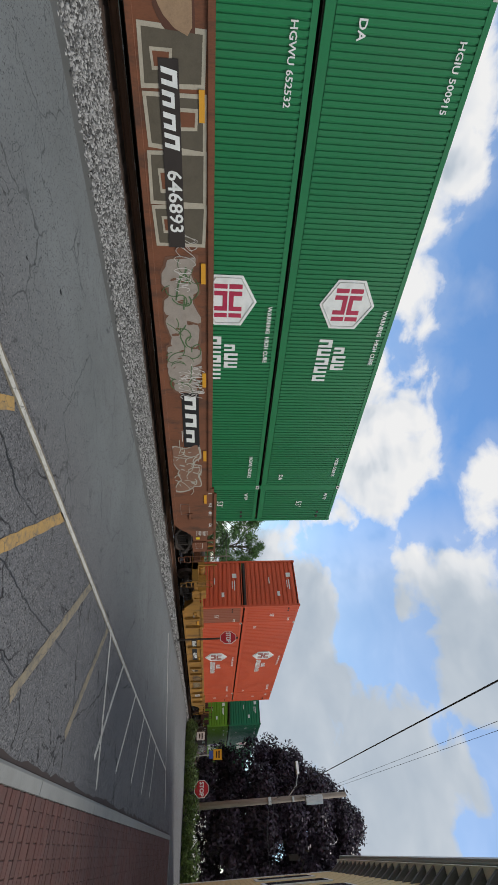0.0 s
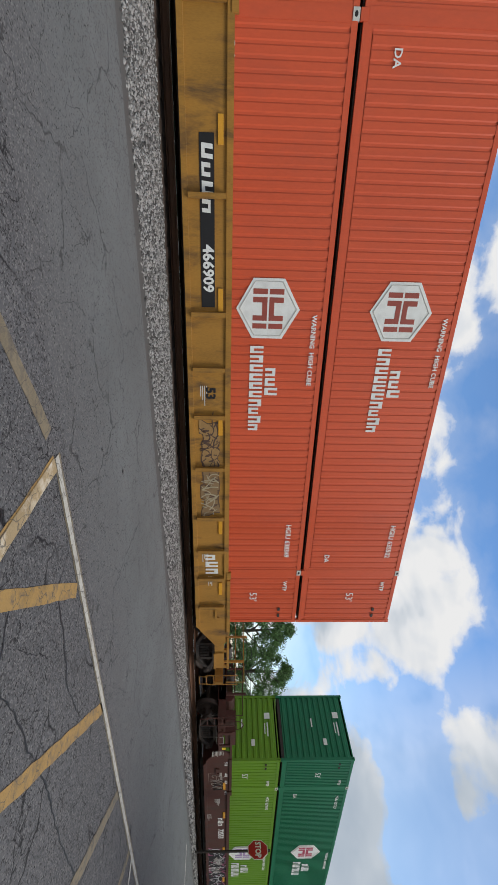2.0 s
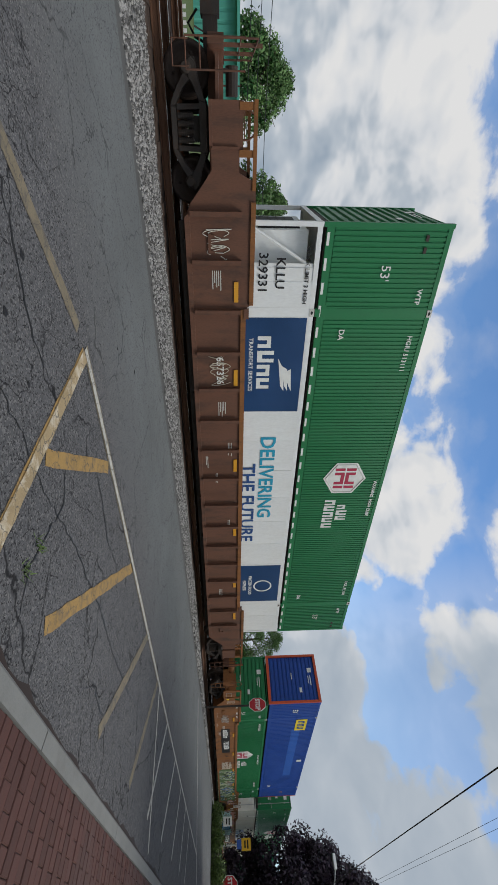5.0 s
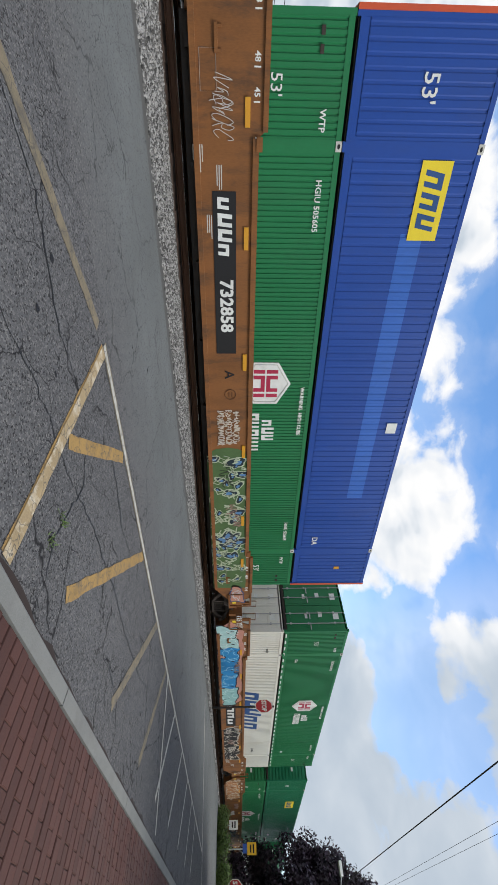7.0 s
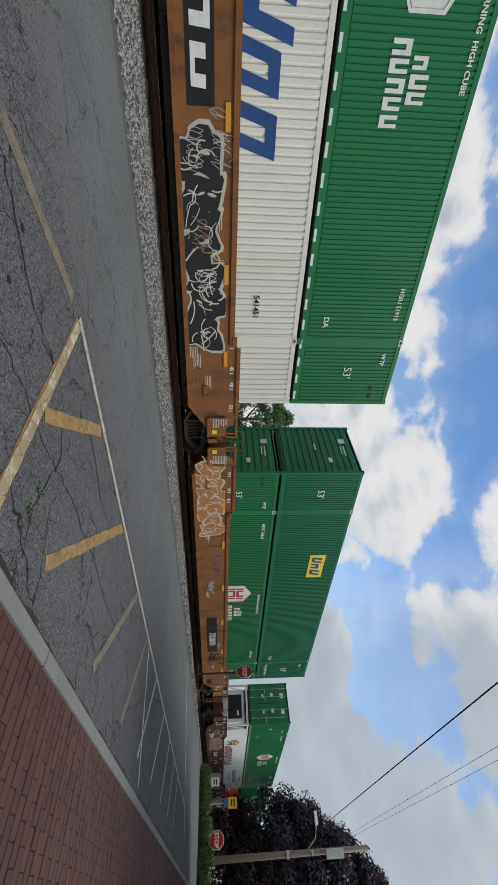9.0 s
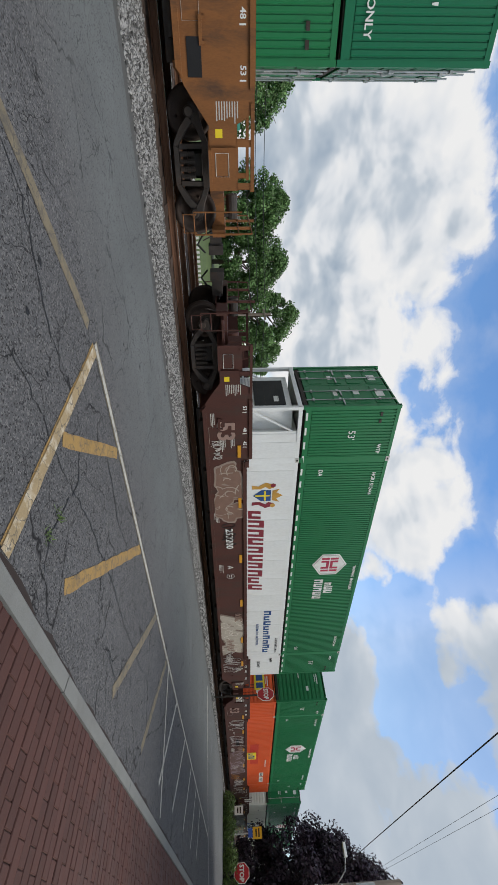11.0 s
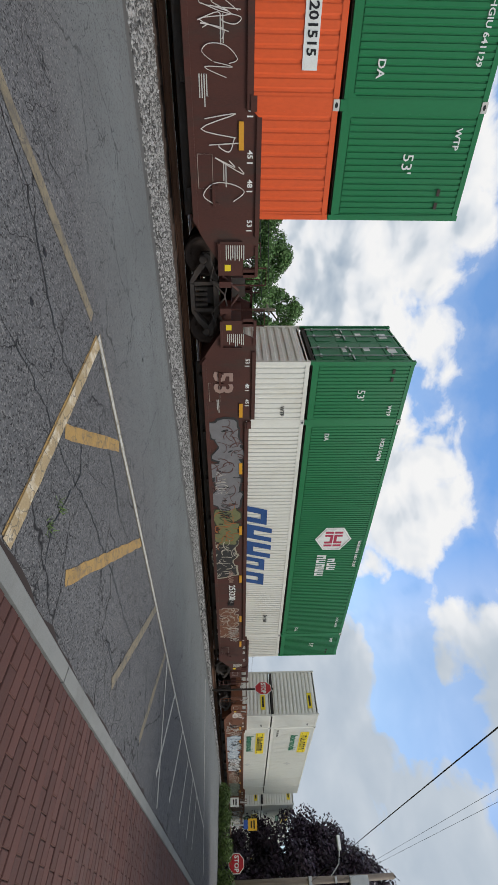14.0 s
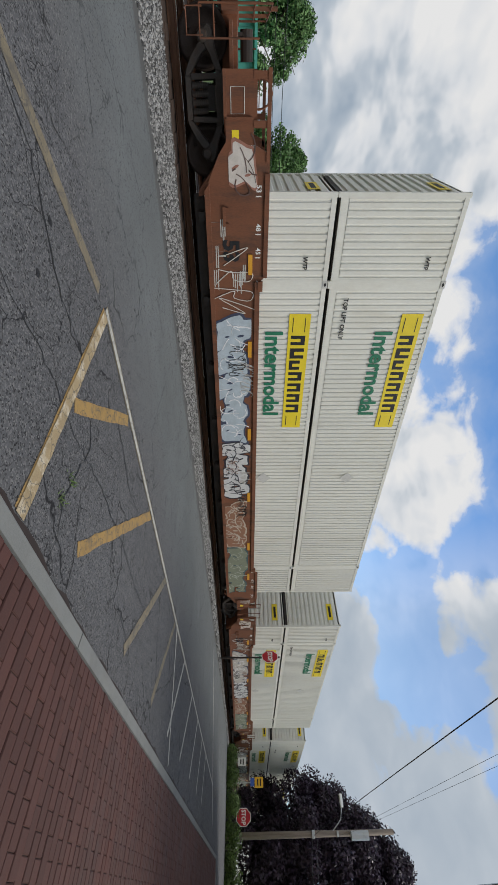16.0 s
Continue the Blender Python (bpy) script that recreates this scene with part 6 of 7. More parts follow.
    crest = part("emblem", Build().prism([(-4.85, 1.72), (-4.6, 1.45), (-4.35, 1.72), (-4.35, 2.05), (-4.85, 2.05)], -WIDE - 0.006, -WIDE), M["blue_letters"], a, "blue crest shield with gold and maroon figures")
    part("crest_band", Build().box(-4.82, -4.38, -WIDE - 0.009, -WIDE - 0.005, 1.82, 1.88).box(-4.63, -4.57, -WIDE - 0.0095, -WIDE - 0.005, 1.52, 2.02), M["label_yellow"], crest)
    part("crest_crown", Build().prism([(-4.82, 2.10), (-4.38, 2.10), (-4.30, 2.34), (-4.46, 2.24), (-4.6, 2.45), (-4.74, 2.24), (-4.90, 2.34)], -WIDE - 0.005, -WIDE), M["gold"], crest)
    for s in (-1, 1):
        pts = [(0.30, 1.42), (0.46, 1.40), (0.42, 1.62), (0.58, 1.86), (0.50, 2.12), (0.36, 2.16), (0.30, 1.98), (0.40, 1.86), (0.30, 1.70)]
        pts = [(-4.6 + s * u, v) for u, v in pts]
        part("crest_figure", Build().prism(pts if s > 0 else pts[::-1], -WIDE - 0.005, -WIDE), M["maroon" if s > 0 else "gold"], crest)
        part("crest_mane", Build().prism([(-4.6 + s * 0.46 + 0.09 * math.cos(q), 2.12 + 0.09 * math.sin(q)) for q in [0.785 * k for k in range(8)]], -WIDE - 0.008, -WIDE - 0.004), M["gold" if s > 0 else "maroon"], crest)
    pieces("letter_block", word(-3.9, 0.8, 1.28, 1.85, 10, 0.1, 74), M["maroon"], a, "maroon letter blocks of a company name")
    pieces("letter_block", word(2.3, 5.9, 1.98, 2.30, 9, 0, 75), M["blue_letters"], a, "blue letter blocks")
    note(a, "INTERMODAL NETWORK", 4.2, 1.7, 0.16, "blue_letters", 0.002)
    note(a, "WTP", 6.6, 2.4, 0.17, "black_paint")
    note(a, "532447", 7.0, 1.8, 0.2, "black_paint")
    note(a, "STACK LIMIT 3 HIGH", 5.2, 2.6, 0.14, "black_paint", 0.002)
    a = container("dark green corrugated container with white rail dashes", "green", 162.15, 1, left="doors", dashes=True)
    emblem_marks(a, "HGIU 512444", "crimson")
    c = well_car("dark brown articulated well unit with white tags", "brown", 181.66, bot=0.34, right_truck=False, left_end=False, right_end=False, wheel_r=0.46)
    note(c, "53", -7.5, 0.85, 0.72, mat="tan_letters", bold=0.02, y=SILL - 0.006)
    note(c, "125 T", -9.0, 1.2, 0.3, y=SILL - 0.006)
    for x0, x1, sd in ((-6.3, -4.8, 81), (-3.8, -2.2, 82)):
        scrawl(c, x0, x1, 0.6, 1.35, (0.6, 0.58, 0.55), sd, SILL)
    graffiti(c, -1.0, 3.0, 0.3, 1.45, (0.12, 0.07, 0.06), (0.30, 0.22, 0.24), (0.36, 0.3, 0.34), 83, SILL, 6)
    for x0, x1, za, zb, sd in ((3.2, 4.3, 0.5, 1.0, 84), (4.4, 5.6, 0.7, 1.3, 85), (6.25, 7.6, 0.55, 1.35, 86)):
        scrawl(c, x0, x1, za, zb, (0.6, 0.56, 0.52) if sd > 84 else (0.4, 0.18, 0.06), sd, SILL)
    a = container("orange-red corrugated 53-foot container in the well", "orange", 181.66, 0)
    painted_patch(a, "patch", -1.9, 1.7, 1.45, 2.0, PAINT["red_patch"], "darker red repaint patch")
    plate(a, "logo_panel", -0.5, 0.75, 1.2, 1.85, "label_yellow", y=-WIDE - 0.009, label="yellow logo panel with dark blue blocks")
    pieces("letter_block", word(-0.4, 0.65, 1.32, 1.75, 3, 0.2, 85, -WIDE - 0.013), M["blue_letters"], a)
    note(a, "WARNING HIGH CUBE", 1.6, 2.5, 0.13)
    plate(a, "number_plate", 3.55, 4.35, 2.12, 2.40, "white_letters")
    plate(a, "number_plate", 4.5, 5.6, 2.12, 2.40, "white_letters")
    note(a, "ENHU", 3.95, 2.26, 0.24, "black_paint", 0.006, y=-WIDE - 0.008)
    note(a, "201515", 5.05, 2.26, 0.24, "black_paint", 0.006, y=-WIDE - 0.008)
    lg = part("end_logo", Build().box(-HALF - 0.012, -HALF - 0.008, -0.6, 0.5, 1.7, 2.3), M["label_yellow"], a, "yellow logo panel on the end wall")
    part("end_logo_mark", Build().box(-HALF - 0.016, -HALF - 0.012, -0.5, -0.2, 1.8, 2.2).box(-HALF - 0.016, -HALF - 0.012, -0.1, 0.4, 1.8, 2.2), M["blue_letters"], lg)
    a = container(green, "green", 181.66, 1)
    emblem_marks(a, "HGIU 641129", "crimson")
    c = well_car("dark brown articulated well unit with grey silver graffiti", "brown", 201.26, bot=0.34, left_end=False, wheel_r=0.46)
    note(c, "53", -7.5, 0.85, 0.72, mat="tan_letters", bold=0.02, y=SILL - 0.006)
    graffiti(c, -6.2, -2.6, 0.36, 1.5, (0.17, 0.165, 0.168), (0.035, 0.028, 0.03), (0.10, 0.05, 0.045), 91, SILL, 5)
    graffiti(c, -2.6, -0.7, 0.36, 1.4, (0.15, 0.155, 0.07), (0.04, 0.04, 0.025), (0.30, 0.11, 0.04), 92, SILL, 3)
    graffiti(c, -0.7, 1.2, 0.25, 1.3, (0.03, 0.027, 0.027), (0.33, 0.31, 0.24), (0.4, 0.36, 0.3), 93, SILL, 3)
    note(c, "253200", 2.4, 1.0, 0.36, "white_letters", 0.008, y=SILL - 0.012)
    graffiti(c, 3.6, 6.0, 0.3, 1.3, (0.16, 0.07, 0.04), (0.30, 0.24, 0.2), (0.4, 0.34, 0.28), 94, SILL, 4)
    a = container("off-white corrugated 53-foot container with blue lettering blocks", "white", 201.26, 0)
    pieces("letter_block", word(-2.6, 2.0, 1.2, 2.15, 5, 0.3, 56), M["blue_letters"], a, "large slanted blue letter blocks")
    note(a, "541709", 4.6, 2.1, 0.2, "black_paint")
    note(a, "WTP", -6.5, 2.2, 0.16, "black_paint")
    a = container(green, "green", 201.26, 1, left="doors")
    emblem_marks(a, "HGIU 64784", "crimson")
    # the white boxes at the end, on rust-coloured units
    for k, x in enumerate((224.78, 244.3, 263.85, 287.2, 306.8)):
        c = well_car("rust-brown well unit covered in pale bubble graffiti", "rust", x, bot=0.40, right_truck=k in (2, 4), left_end=k in (0, 3), right_end=k in (2, 4), wheel_r=0.46)
        if k < 3:
            graffiti(c, -8.9, -8.2, 0.9, 1.5, (0.55, 0.5, 0.45), (0.3, 0.14, 0.1), (0.1, 0.06, 0.05), 100 + k, SILL, 1)
            note(c, "53", -6.9, 0.9, 0.5, "black_paint", 0.02, y=SILL - 0.006)
            scrawl(c, -7.0, -5.6, 0.6, 1.4, (0.62, 0.58, 0.52), 110 + k, SILL)
            graffiti(c, -5.3, -1.2, 0.4, 1.4, (0.40, 0.46, 0.50) if k == 0 else (0.45, 0.42, 0.38), (0.05, 0.06, 0.10), (0.7, 0.7, 0.7), 120 + k, SILL, 5)
            graffiti(c, -1.1, 1.4, 0.4, 1.4, (0.55, 0.55, 0.54), (0.03, 0.03, 0.04), (0.05, 0.05, 0.06), 130 + k, SILL, 5)
            graffiti(c, 1.8, 4.4, 0.4, 1.3, (0.26, 0.13, 0.08), (0.45, 0.38, 0.3), (0.5, 0.44, 0.36), 140 + k, SILL, 4)
            graffiti(c, 4.6, 7.8, 0.35, 1.35, (0.20, 0.22, 0.16), (0.06, 0.10, 0.11), (0.4, 0.42, 0.36), 150 + k, SILL, 4)
        for lv in (0, 1):
            a = container("off-white corrugated container with a yellow panel and green word", "white", x, lv)
            plate(a, "logo_panel", -5.35, -1.65, 2.02, 2.58, "label_yellow", label="yellow panel with dark letter blocks")
            pieces("letter_block", word(-4.75, -2.15, 2.10, 2.48, 7, 0, 160, -WIDE - 0.008), M["black_paint"], a)
            for xa, xb in ((-5.25, -4.85), (-2.1, -1.75)):
                pieces("panel_line", Build().box(xa, xb, -WIDE - 0.008, -WIDE - 0.004, 2.12, 2.14).box(xa, xb, -WIDE - 0.008, -WIDE - 0.004, 2.44, 2.46), M["black_paint"], a)
            panel = part("end_logo", Build().box(-HALF - 0.002, -HALF + 0.001, -0.95, -0.05, 2.28, 2.56), M["label_yellow"], a, "small yellow panel on the end wall")
            part("end_logo_mark", Build().box(-HALF - 0.005, -HALF - 0.002, -0.8, -0.2, 2.36, 2.48), M["black_paint"], panel)
            note(a, "Intermodal", -3.5, 1.62, 0.64, "green_letters", 0.018, 0.98)
            note(a, "WTP", -6.6, 2.3, 0.14, "black_paint")
            note(a, "TOP LIFT ONLY", -5.2, 0.5, 0.16, "black_paint")
            part("label_diamond", Build().prism([(0.35, 1.5), (0.6, 1.25), (0.85, 1.5), (0.6, 1.75)], -WIDE - 0.005, -WIDE), M["casting"], a)


M["gold"] = surface("gold_vinyl", (0.50, 0.28, 0.06), 0.5, bump=0.05)
M["lilac"] = surface("lilac_vinyl", (0.34, 0.24, 0.42), 0.5, bump=0.05)
M["red_bars"] = surface("dull_red_vinyl", (0.30, 0.07, 0.05), 0.5, bump=0.05)
PAINT["fresh_blue"] = container_paint("fresh_blue_paint", (0.03, 0.12, 0.46))
PAINT["weathered"] = container_paint("weathered_red_brown_paint", (0.30, 0.10, 0.058), (0.24, 0.09, 0.06))
PAINT["red_patch"] = container_paint("patch_red_paint", (0.55, 0.05, 0.03))
consist()


# ---- beside the road and behind the tracks ----
def octagon(b, r, x0, x1):
    n = 8
    ring = [(r * math.cos(math.pi / 8 + i * math.pi / 4), r * math.sin(math.pi / 8 + i * math.pi / 4)) for i in range(n)]
    b.add([(x, y, z) for x in (x0, x1) for y, z in ring], [tuple(range(n)), tuple(range(2 * n - 1, n - 1, -1))] + [(i, i + n, (i + 1) % n + n, (i + 1) % n) for i in range(n)])
    return b


def stop_sign(label, x, y, base, zc, size, turn):
    """The face looks along its own -X."""
    s = thing("stop_sign", label, "road sign", "stop signs", at=pose(x, y, base, 0, 0, turn))
    h = zc - base
    part("post", Build().box(-0.005, 0.055, -0.03, 0.03, -0.3, h + size * 0.62), M["iron"], s, "dark steel post")
    r = size / 2 / math.cos(math.pi / 8)
    plate_ = part("sign_plate", octagon(Build(), r, -0.018, -0.008), M["sign_white"], s, "white-edged octagonal plate", at=pose(0, 0, h))
    part("sign_face", octagon(Build(), r * 0.93, -0.022, -0.0185), M["sign_red"], plate_, "red octagonal face")
    part("lettering", letters("STOP", size * 0.40, M["sign_white"], 0.012, 0.85), None, plate_, at=pose(-0.025, 0, 0, 0, 0, -90))


def small_sign(name, label, x, y, base, zc, w, h, mat, turn, extra=None):
    s = thing(name, label, "road sign", at=pose(x, y, base, 0, 0, turn))
    part("post", Build().box(-0.004, 0.05, -0.025, 0.025, -0.3, zc - base + h / 2), M["galv"], s)
    p = part("sign_plate", Build().box(-0.016, -0.006, -w / 2, w / 2, zc - base - h / 2, zc - base + h / 2), M[mat], s)
    if extra:
        part("sign_print", Build().box(-0.02, -0.0165, -w * 0.35, w * 0.35, zc - base + h * 0.1, zc - base + h * 0.25).box(-0.02, -0.0165, -w * 0.3, w * 0.3, zc - base - h * 0.2, zc - base - h * 0.05), M[extra], p, "dark bars of unreadable print")
    return s


def leaf_mesh(name, material, centres, radii, count, leaf, flat, seed):
    """Small pointed leaf faces scattered through and over many lumps."""
    rng = np.random.default_rng(seed)
    c, r = np.repeat(np.array(centres, float), count, 0), np.repeat(np.array(radii, float), count)
    n = len(r)
    d = rng.normal(size=(n, 3))
    d /= np.linalg.norm(d, axis=1)[:, None]
    p = c + d * (r * rng.uniform(0.35, 1.0, n) ** 0.6 * rng.uniform(0.85, 1.15, n))[:, None] * (1, 1, flat)
    nm = d + rng.normal(0, 0.6, (n, 3))
    nm /= np.linalg.norm(nm, axis=1)[:, None]
    a = np.cross(nm, rng.normal(size=(n, 3)))
    a /= np.linalg.norm(a, axis=1)[:, None]
    e = np.cross(nm, a)
    s = (leaf * rng.uniform(0.6, 1.4, n))[:, None]
    v = np.stack([p - a * s, p - e * s * 0.5, p + a * s, p + e * s * 0.5], 1)
    me = bpy.data.meshes.new(name)
    me.vertices.add(n * 4)
    me.vertices.foreach_set("co", v.reshape(-1))
    me.loops.add(n * 4)
    me.loops.foreach_set("vertex_index", np.arange(n * 4))
    me.polygons.add(n)
    me.polygons.foreach_set("loop_start", np.arange(n) * 4)
    me.update(calc_edges=True)
    me.materials.append(M[material])
    return me


def tree(label, x, y, base, height, radius, mat, seed, lumps, per, leaf, low=0.22, size=(0.16, 0.30)):
    rng = random.Random(seed)
    t = thing("tree", label, "tree", at=pose(x, y, base))
    b = Build()
    b.tube((0, 0, -0.3), (0.1, 0, height * 0.35), height * 0.032, 10, height * 0.022).tube((0.1, 0, height * 0.34), (0, 0.1, height * 0.75), height * 0.022, 8, height * 0.008)
    for k in range(9):
        a = k * 2.4 + rng.uniform(-0.3, 0.3)
        z = height * (0.25 + 0.05 * k)
        b.tube((0.1, 0, z), (math.cos(a) * radius * 0.7, math.sin(a) * radius * 0.7, z + height * 0.2), height * 0.011, 6, height * 0.003)
    part("trunk", b, M["bark"], t)
    centres, radii = [], []
    for k in range(lumps):
        u = rng.uniform(low, 0.97)
        ring = math.sin(math.pi * min(1, max(0, (u - low + 0.12) / (1.06 - low)))) ** 0.6
        a = rng.uniform(0, 6.28)
        r = radius * ring * math.sqrt(rng.uniform(0.15, 1.0)) * 0.92
        centres.append((r * math.cos(a), r * math.sin(a), height * u))
        radii.append(radius * rng.uniform(*size))
    part("crown", leaf_mesh("crown", mat, centres, radii, per, leaf, 0.8, seed), None, t, "dense uneven crown of small leaves")
    return t


def cable(name, label, pts, r, sag=0.0):
    b = Build()
    n = 14
    for p, q in zip(pts, pts[1:]):
        p, q = Vector(p), Vector(q)
        line = [p.lerp(q, i / n) - Vector((0, 0, sag * 4 * (i / n) * (1 - i / n))) for i in range(n + 1)]
        b.path(line, r, 5)
    solid(name, b, M["wire"], label, "cable", "overhead cables")


def utility_pole():
    p = thing("utility_pole", "weathered wooden utility pole with a street lamp", "utility pole", at=Matrix.Translation((0, 0, -0.302)) @ Matrix.Scale(1.25, 4) @ pose(29.8, 3.4, -0.95))
    part("shaft", Build().tube((0, 0, -0.4), (0.05, 0.12, 9.9), 0.17, 14, 0.12), M["pole"], p, smooth=True)
    part("transformer", Build().tube((-0.3, -0.05, 7.6), (-0.3, -0.05, 8.5), 0.2, 14).box(-0.2, 0.0, -0.1, 0.05, 7.9, 8.1), M["galv"], p, "grey transformer can", smooth=False)
    arm = part("lamp_arm", Build().path([(0, 0.05, 6.6), (-0.1, 0.6, 7.2), (-0.2, 1.2, 7.35)], 0.03), M["galv"], p)
    part("lamp_head", Build().prism([(-0.35, 7.28), (-0.05, 7.28), (-0.1, 7.42), (-0.3, 7.42)], 1.1, 1.65), M["sign_white"], arm, "pale street lamp head")
    b = Build().box(-0.25, 0.0, -0.12, 0.2, 5.6, 5.75).box(-0.2, 0.0, -0.06, 0.16, 6.9, 7.0)
    part("bracket", b, M["galv"], p)


def hedge():
    rng = random.Random(9)
    h = thing("hedge", "low uneven green hedge with pale flowers", "hedge")
    spots = []
    for k in range(130):
        y = rng.uniform(-6, 8.4)
        spots.append((34.5 + rng.uniform(-0.3, 0.7), y, G + rng.uniform(0.15, 0.56 + 0.06 * (5.3 - y))))
    part("foliage", leaf_mesh("foliage", "hedge", spots, [rng.uniform(0.28, 0.55) for _ in spots], 170, 0.062, 1.0, 9), None, h)
    spots = [(34.0 + rng.uniform(-0.2, 0.2), rng.uniform(-0.7, 3.7), G + rng.uniform(0.6, 1.4)) for _ in range(90)]
    part("blossom", leaf_mesh("blossom", "sign_white", spots, [0.08] * 90, 4, 0.045, 1.0, 10), None, h, "scattered white blossom")


def house():
    """A long clapboard building whose front runs beside the brick pavement."""
    h = thing("house", "cream clapboard building with a bracketed eave", "house", at=Matrix.Translation((0, 0, -0.398)) @ Matrix.Scale(1.33, 4) @ pose(21.3, 0.57, 0, 0, 0, 1.95))
    wall = part("wall", Build().box(-12, 0, -9, 0, -0.3, 6.1), M["siding"], h, "cream clapboard wall")
    board = Build().prism([(-12, 0.0), (0, 0.0), (0, 0.12), (-12, 0.12)], 0.001, 0.02).mesh("clapboard", M["siding"])
    for k in range(40):
        part("clapboard", board, None, wall, at=pose(0, 0, 0.5 + k * 0.138))
    part("corner_board", Build().box(-0.14, 0.03, -0.14, 0.035, -0.3, 6.1), M["trim"], h)
    part("cornice", Build().box(-12.3, 0.3, -9.3, 0.30, 6.1, 6.3), M["trim"], h)
    part("gutter", Build().tube((-12.3, 0.34, 6.26), (0.3, 0.34, 6.26), 0.06, 8), M["galv"], h)
    # dark roof grey on the brackets paints in the shade under the eave
    for k in range(22):
        part("eave_bracket", cached("eaveb", lambda: Build().add([(-0.05, 0.02, 5.72), (-0.05, 0.02, 6.1), (-0.05, 0.28, 6.1), (0.05, 0.02, 5.72), (0.05, 0.02, 6.1), (0.05, 0.28, 6.1)], [(0, 1, 2), (3, 5, 4), (0, 2, 5, 3), (0, 3, 4, 1), (1, 4, 5, 2)]).mesh("eave_bracket", M["roof"])), None, h, at=pose(-0.25 - k * 0.54, 0, 0))
    b = Build().add([(-12.3, -9.3, 6.3), (0.3, -9.3, 6.3), (0.3, 0.3, 6.3), (-12.3, 0.3, 6.3), (-8, -4.5, 8.4), (-4, -4.5, 8.4)], [(0, 1, 5, 4), (1, 2, 5), (2, 3, 4, 5), (3, 0, 4)])
    part("roof", b, M["roof"], h, "grey shingle hip roof")
    for k in range(4):
        x = -2.2 - k * 2.6
        wn = part("window", Build().box(x - 0.55, x + 0.55, 0.021, 0.05, 2.9, 4.7), M["trim"], h)
        part("pane", Build().box(x - 0.45, x + 0.45, 0.051, 0.056, 3.0, 4.6), M["glass"], wn)
    lamp = part("wall_lantern", Build().path([(-0.3, 0.03, 4.6), (-0.3, 0.3, 4.8), (-0.3, 0.45, 4.65)], 0.02).box(-0.38, -0.22, 0.37, 0.53, 4.3, 4.62), M["iron"], h, "black curled wall lantern")


def teal_shed():
    s = thing("metal_shed", "long teal corrugated metal building behind the tracks", "building", at=pose(-13.5, 40, -0.9))
    b = corrugated(-6, 13, 0, 2.9, 0, 0.6, 0.05)
    part("wall", b, M["teal"], s)
    part("body", Build().box(-6, 13, 0.06, 9, 0, 2.85), M["teal"], s)
    part("roof", Build().prism([(-6.3, 2.9), (13.3, 2.9), (13.3, 3.1), (-6.3, 3.1)], -0.4, 9.3), M["teal"], s)
    for x in (3.0, 8.2):
        wn = part("window", Build().box(x, x + 0.9, -0.05, -0.01, 1.2, 2.0), M["trim"], s)
        part("pane", Build().box(x + 0.1, x + 0.8, -0.056, -0.051, 1.3, 1.9), M["glass"], wn)


def low_fence():
    f = thing("picket_fence", "low white slatted fence behind the tracks", "fence")
    slat = Build().box(-0.05, 0.05, -0.012, 0.012, 0, 0.85).mesh("slat", M["fence"])
    for k in range(150):
        part("slat", slat, None, f, at=pose(-12 + k * 0.19, 19.6, -0.95))
    part("fence_rail", Build().box(-12, 16.5, 19.62, 19.66, -0.75, -0.68).box(-12, 16.5, 19.62, 19.66, -0.3, -0.23), M["fence"], f)


def far_poles():
    for x in (-7.5, 9.5, 24.0, 44.0):
        p = thing("telegraph_pole", "thin grey telegraph pole with a crossarm", "utility pole", "poles behind the tracks", at=pose(x, 27, -0.9))
        part("shaft", Build().tube((0, 0, -0.3), (0, 0, 4.7), 0.11, 8, 0.08), M["pole"], p)
        part("crossarm", Build().box(-0.06, 0.06, -0.9, 0.9, 4.2, 4.32), M["pole"], p)
    for k, z in enumerate((3.45, 3.0, 2.55)):
        cable("power_line", "thin dark cable strung behind the tracks", [(-40, 27 + 0.4 * k, z), (-7.5, 27 + 0.4 * k, z), (9.5, 27 + 0.4 * k, z), (24, 27 + 0.4 * k, z), (44, 27 + 0.4 * k, z), (80, 27, z)], 0.016, 0.3)


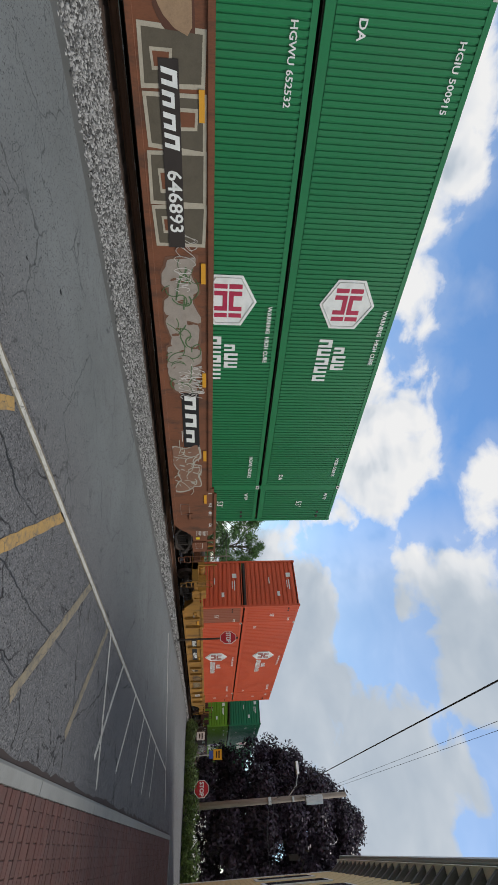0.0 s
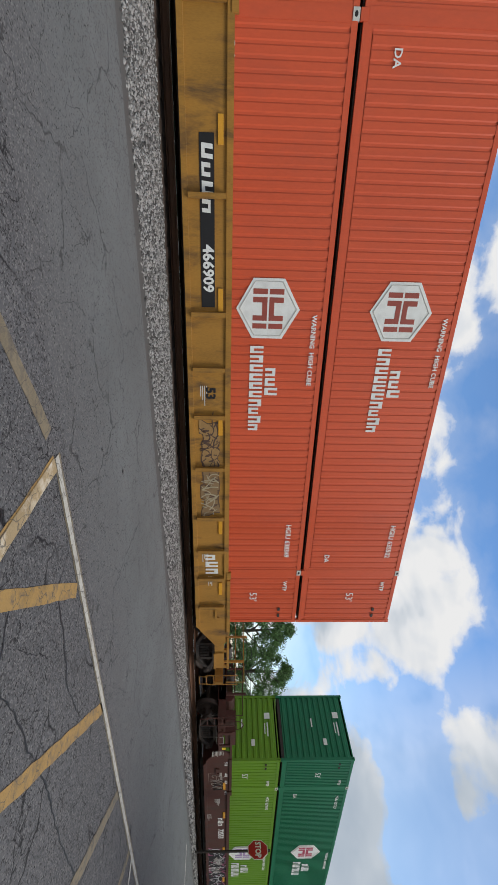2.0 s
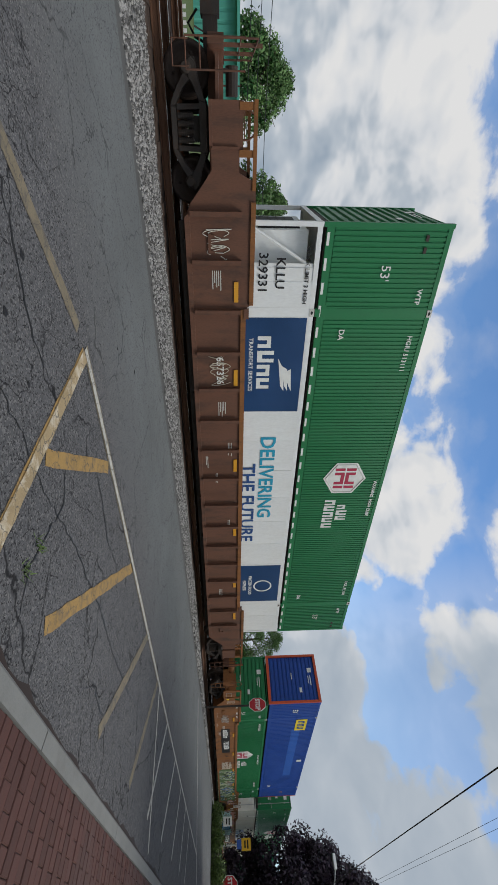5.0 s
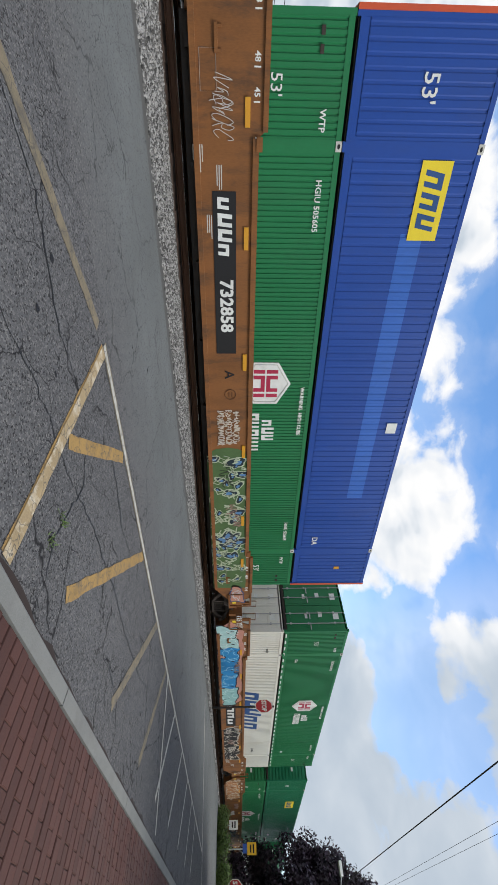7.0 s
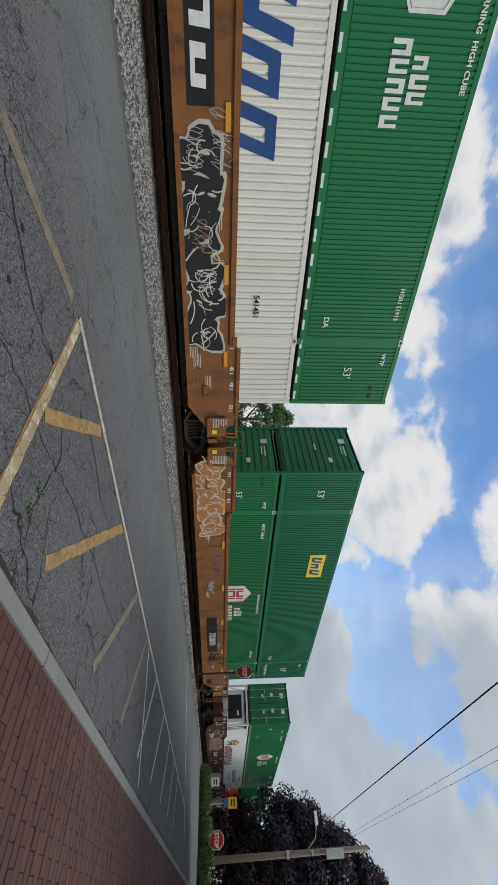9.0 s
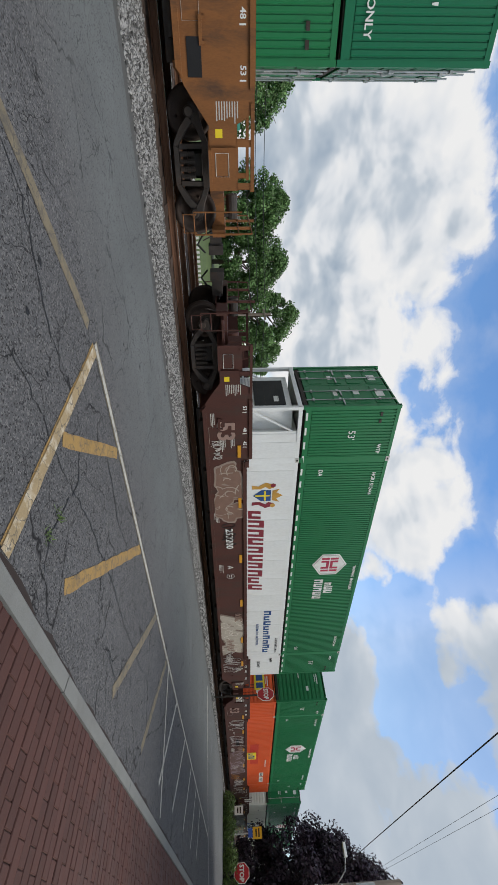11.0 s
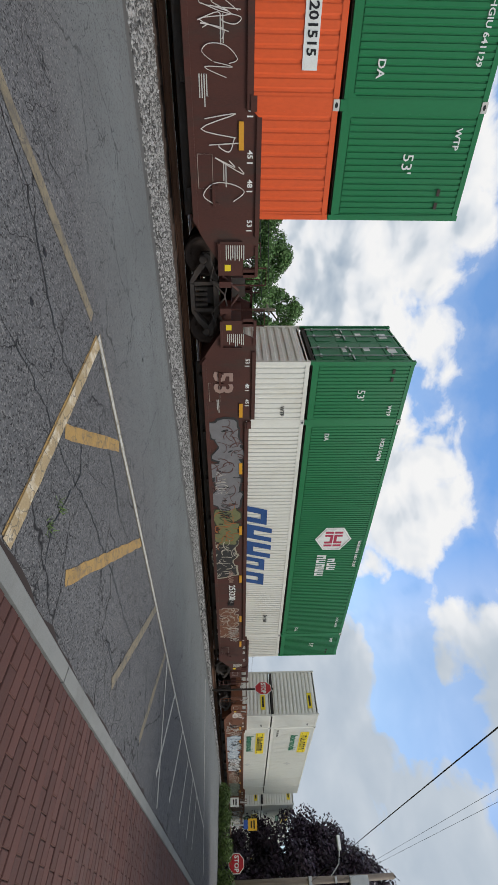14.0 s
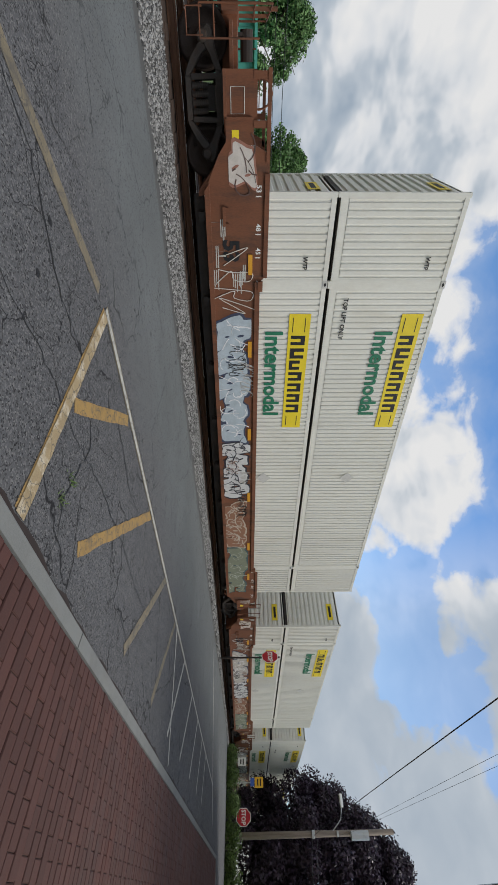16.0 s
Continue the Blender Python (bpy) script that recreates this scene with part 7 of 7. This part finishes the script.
stop_sign("red octagonal stop sign on a dark post by the ballast", 21.55, 8.98, -0.1, 2.435, 0.78, -25)
stop_sign("red octagonal stop sign behind the hedge", 35.4, 4.95, -1.2, 1.065, 0.92, -8)
small_sign("notice_sign", "yellow and black notice sign on a steel post", 36.6, 6.92, -1.2, 2.13, 0.64, 0.585, "sign_yellow", -12, "black_paint")
small_sign("notice_sign", "small blue sign plate on a steel post", 36.53, 6.92, -1.2, 1.68, 0.48, 0.27, "sign_blue", -12)
small_sign("speed_sign", "small white sign with dark bars", 34.6, 7.65, -0.3, 0.97, 0.5, 0.54, "sign_white", -14, "black_paint")
utility_pole()
cable("service_cable", "thick black overhead cable from the pole", [(37.0, 4.25, 5.64), (-17.5, 0.81, 5.07)], 0.011, 0.19)
for dz in (0.0, 0.27):
    cable("service_cable", "thin overhead cable from the pole", [(37.0, 4.25, 7.45 + dz), (-17.5, 1.0, 7.2 + dz * 4)], 0.0045, 0.12)
for dz in (0.0, 0.31):
    cable("service_cable", "thin cable between pole and house", [(37.2, 4.12, 5.57 + dz), (31.0, 1.0, 4.7 + dz)], 0.0125, 0.12)
hedge()
house()
teal_shed()
low_fence()
far_poles()
tree("large copper beech with dark purple leaves", 50.3, 3.5, -1.25, 16.2, 6.9, "beech", 5, 560, 340, 0.14, 0.02, (0.11, 0.21))
ROW = [(-24, 52, 8.2, 4.2), (-19, 53, 8.0, 4.0), (-14, 56, 7.0, 3.5), (-4, 52, 8.2, 4.6), (6, 52, 8.4, 4.4), (12, 52, 8.6, 4.4), (18.5, 52, 10.2, 4.8), (24, 54, 8.6, 4.0),
       (37, 52, 13.2, 5.4), (45, 53, 12.4, 5.2), (53, 54, 13.2, 5.4), (63, 55, 13.5, 5.6), (74, 55, 14.0, 5.8), (88, 56, 15.0, 6.0), (105, 58, 16.0, 6.4), (-30, 54, 9, 4.4)]
for i, (x, y, hgt, rad) in enumerate(ROW):
    tree("full green deciduous tree behind the tracks", x, y, -0.9, hgt, rad, "leaf", 20 + i, 110, 190, 0.16, 0.10, (0.13, 0.27))
track(YC, "brown rusty railway track on dark wooden ties", True)
track(15.8, "second railway track behind the train", False)
brick_pavement()


def motions():
    for ob, (x, y, z) in MOVING:
        walk(ob, [(t, pose(x - SPEED * t + lag, y, z)) for t, lag in LAG])
    steps = 16 * FPS
    for ob, p, r in SPINNING:
        turn = math.degrees(SPEED / FPS / r)
        walk(ob, [(i / FPS, pose(*p, 0, -turn * i, 0)) for i in range(steps + 1)])


motions()
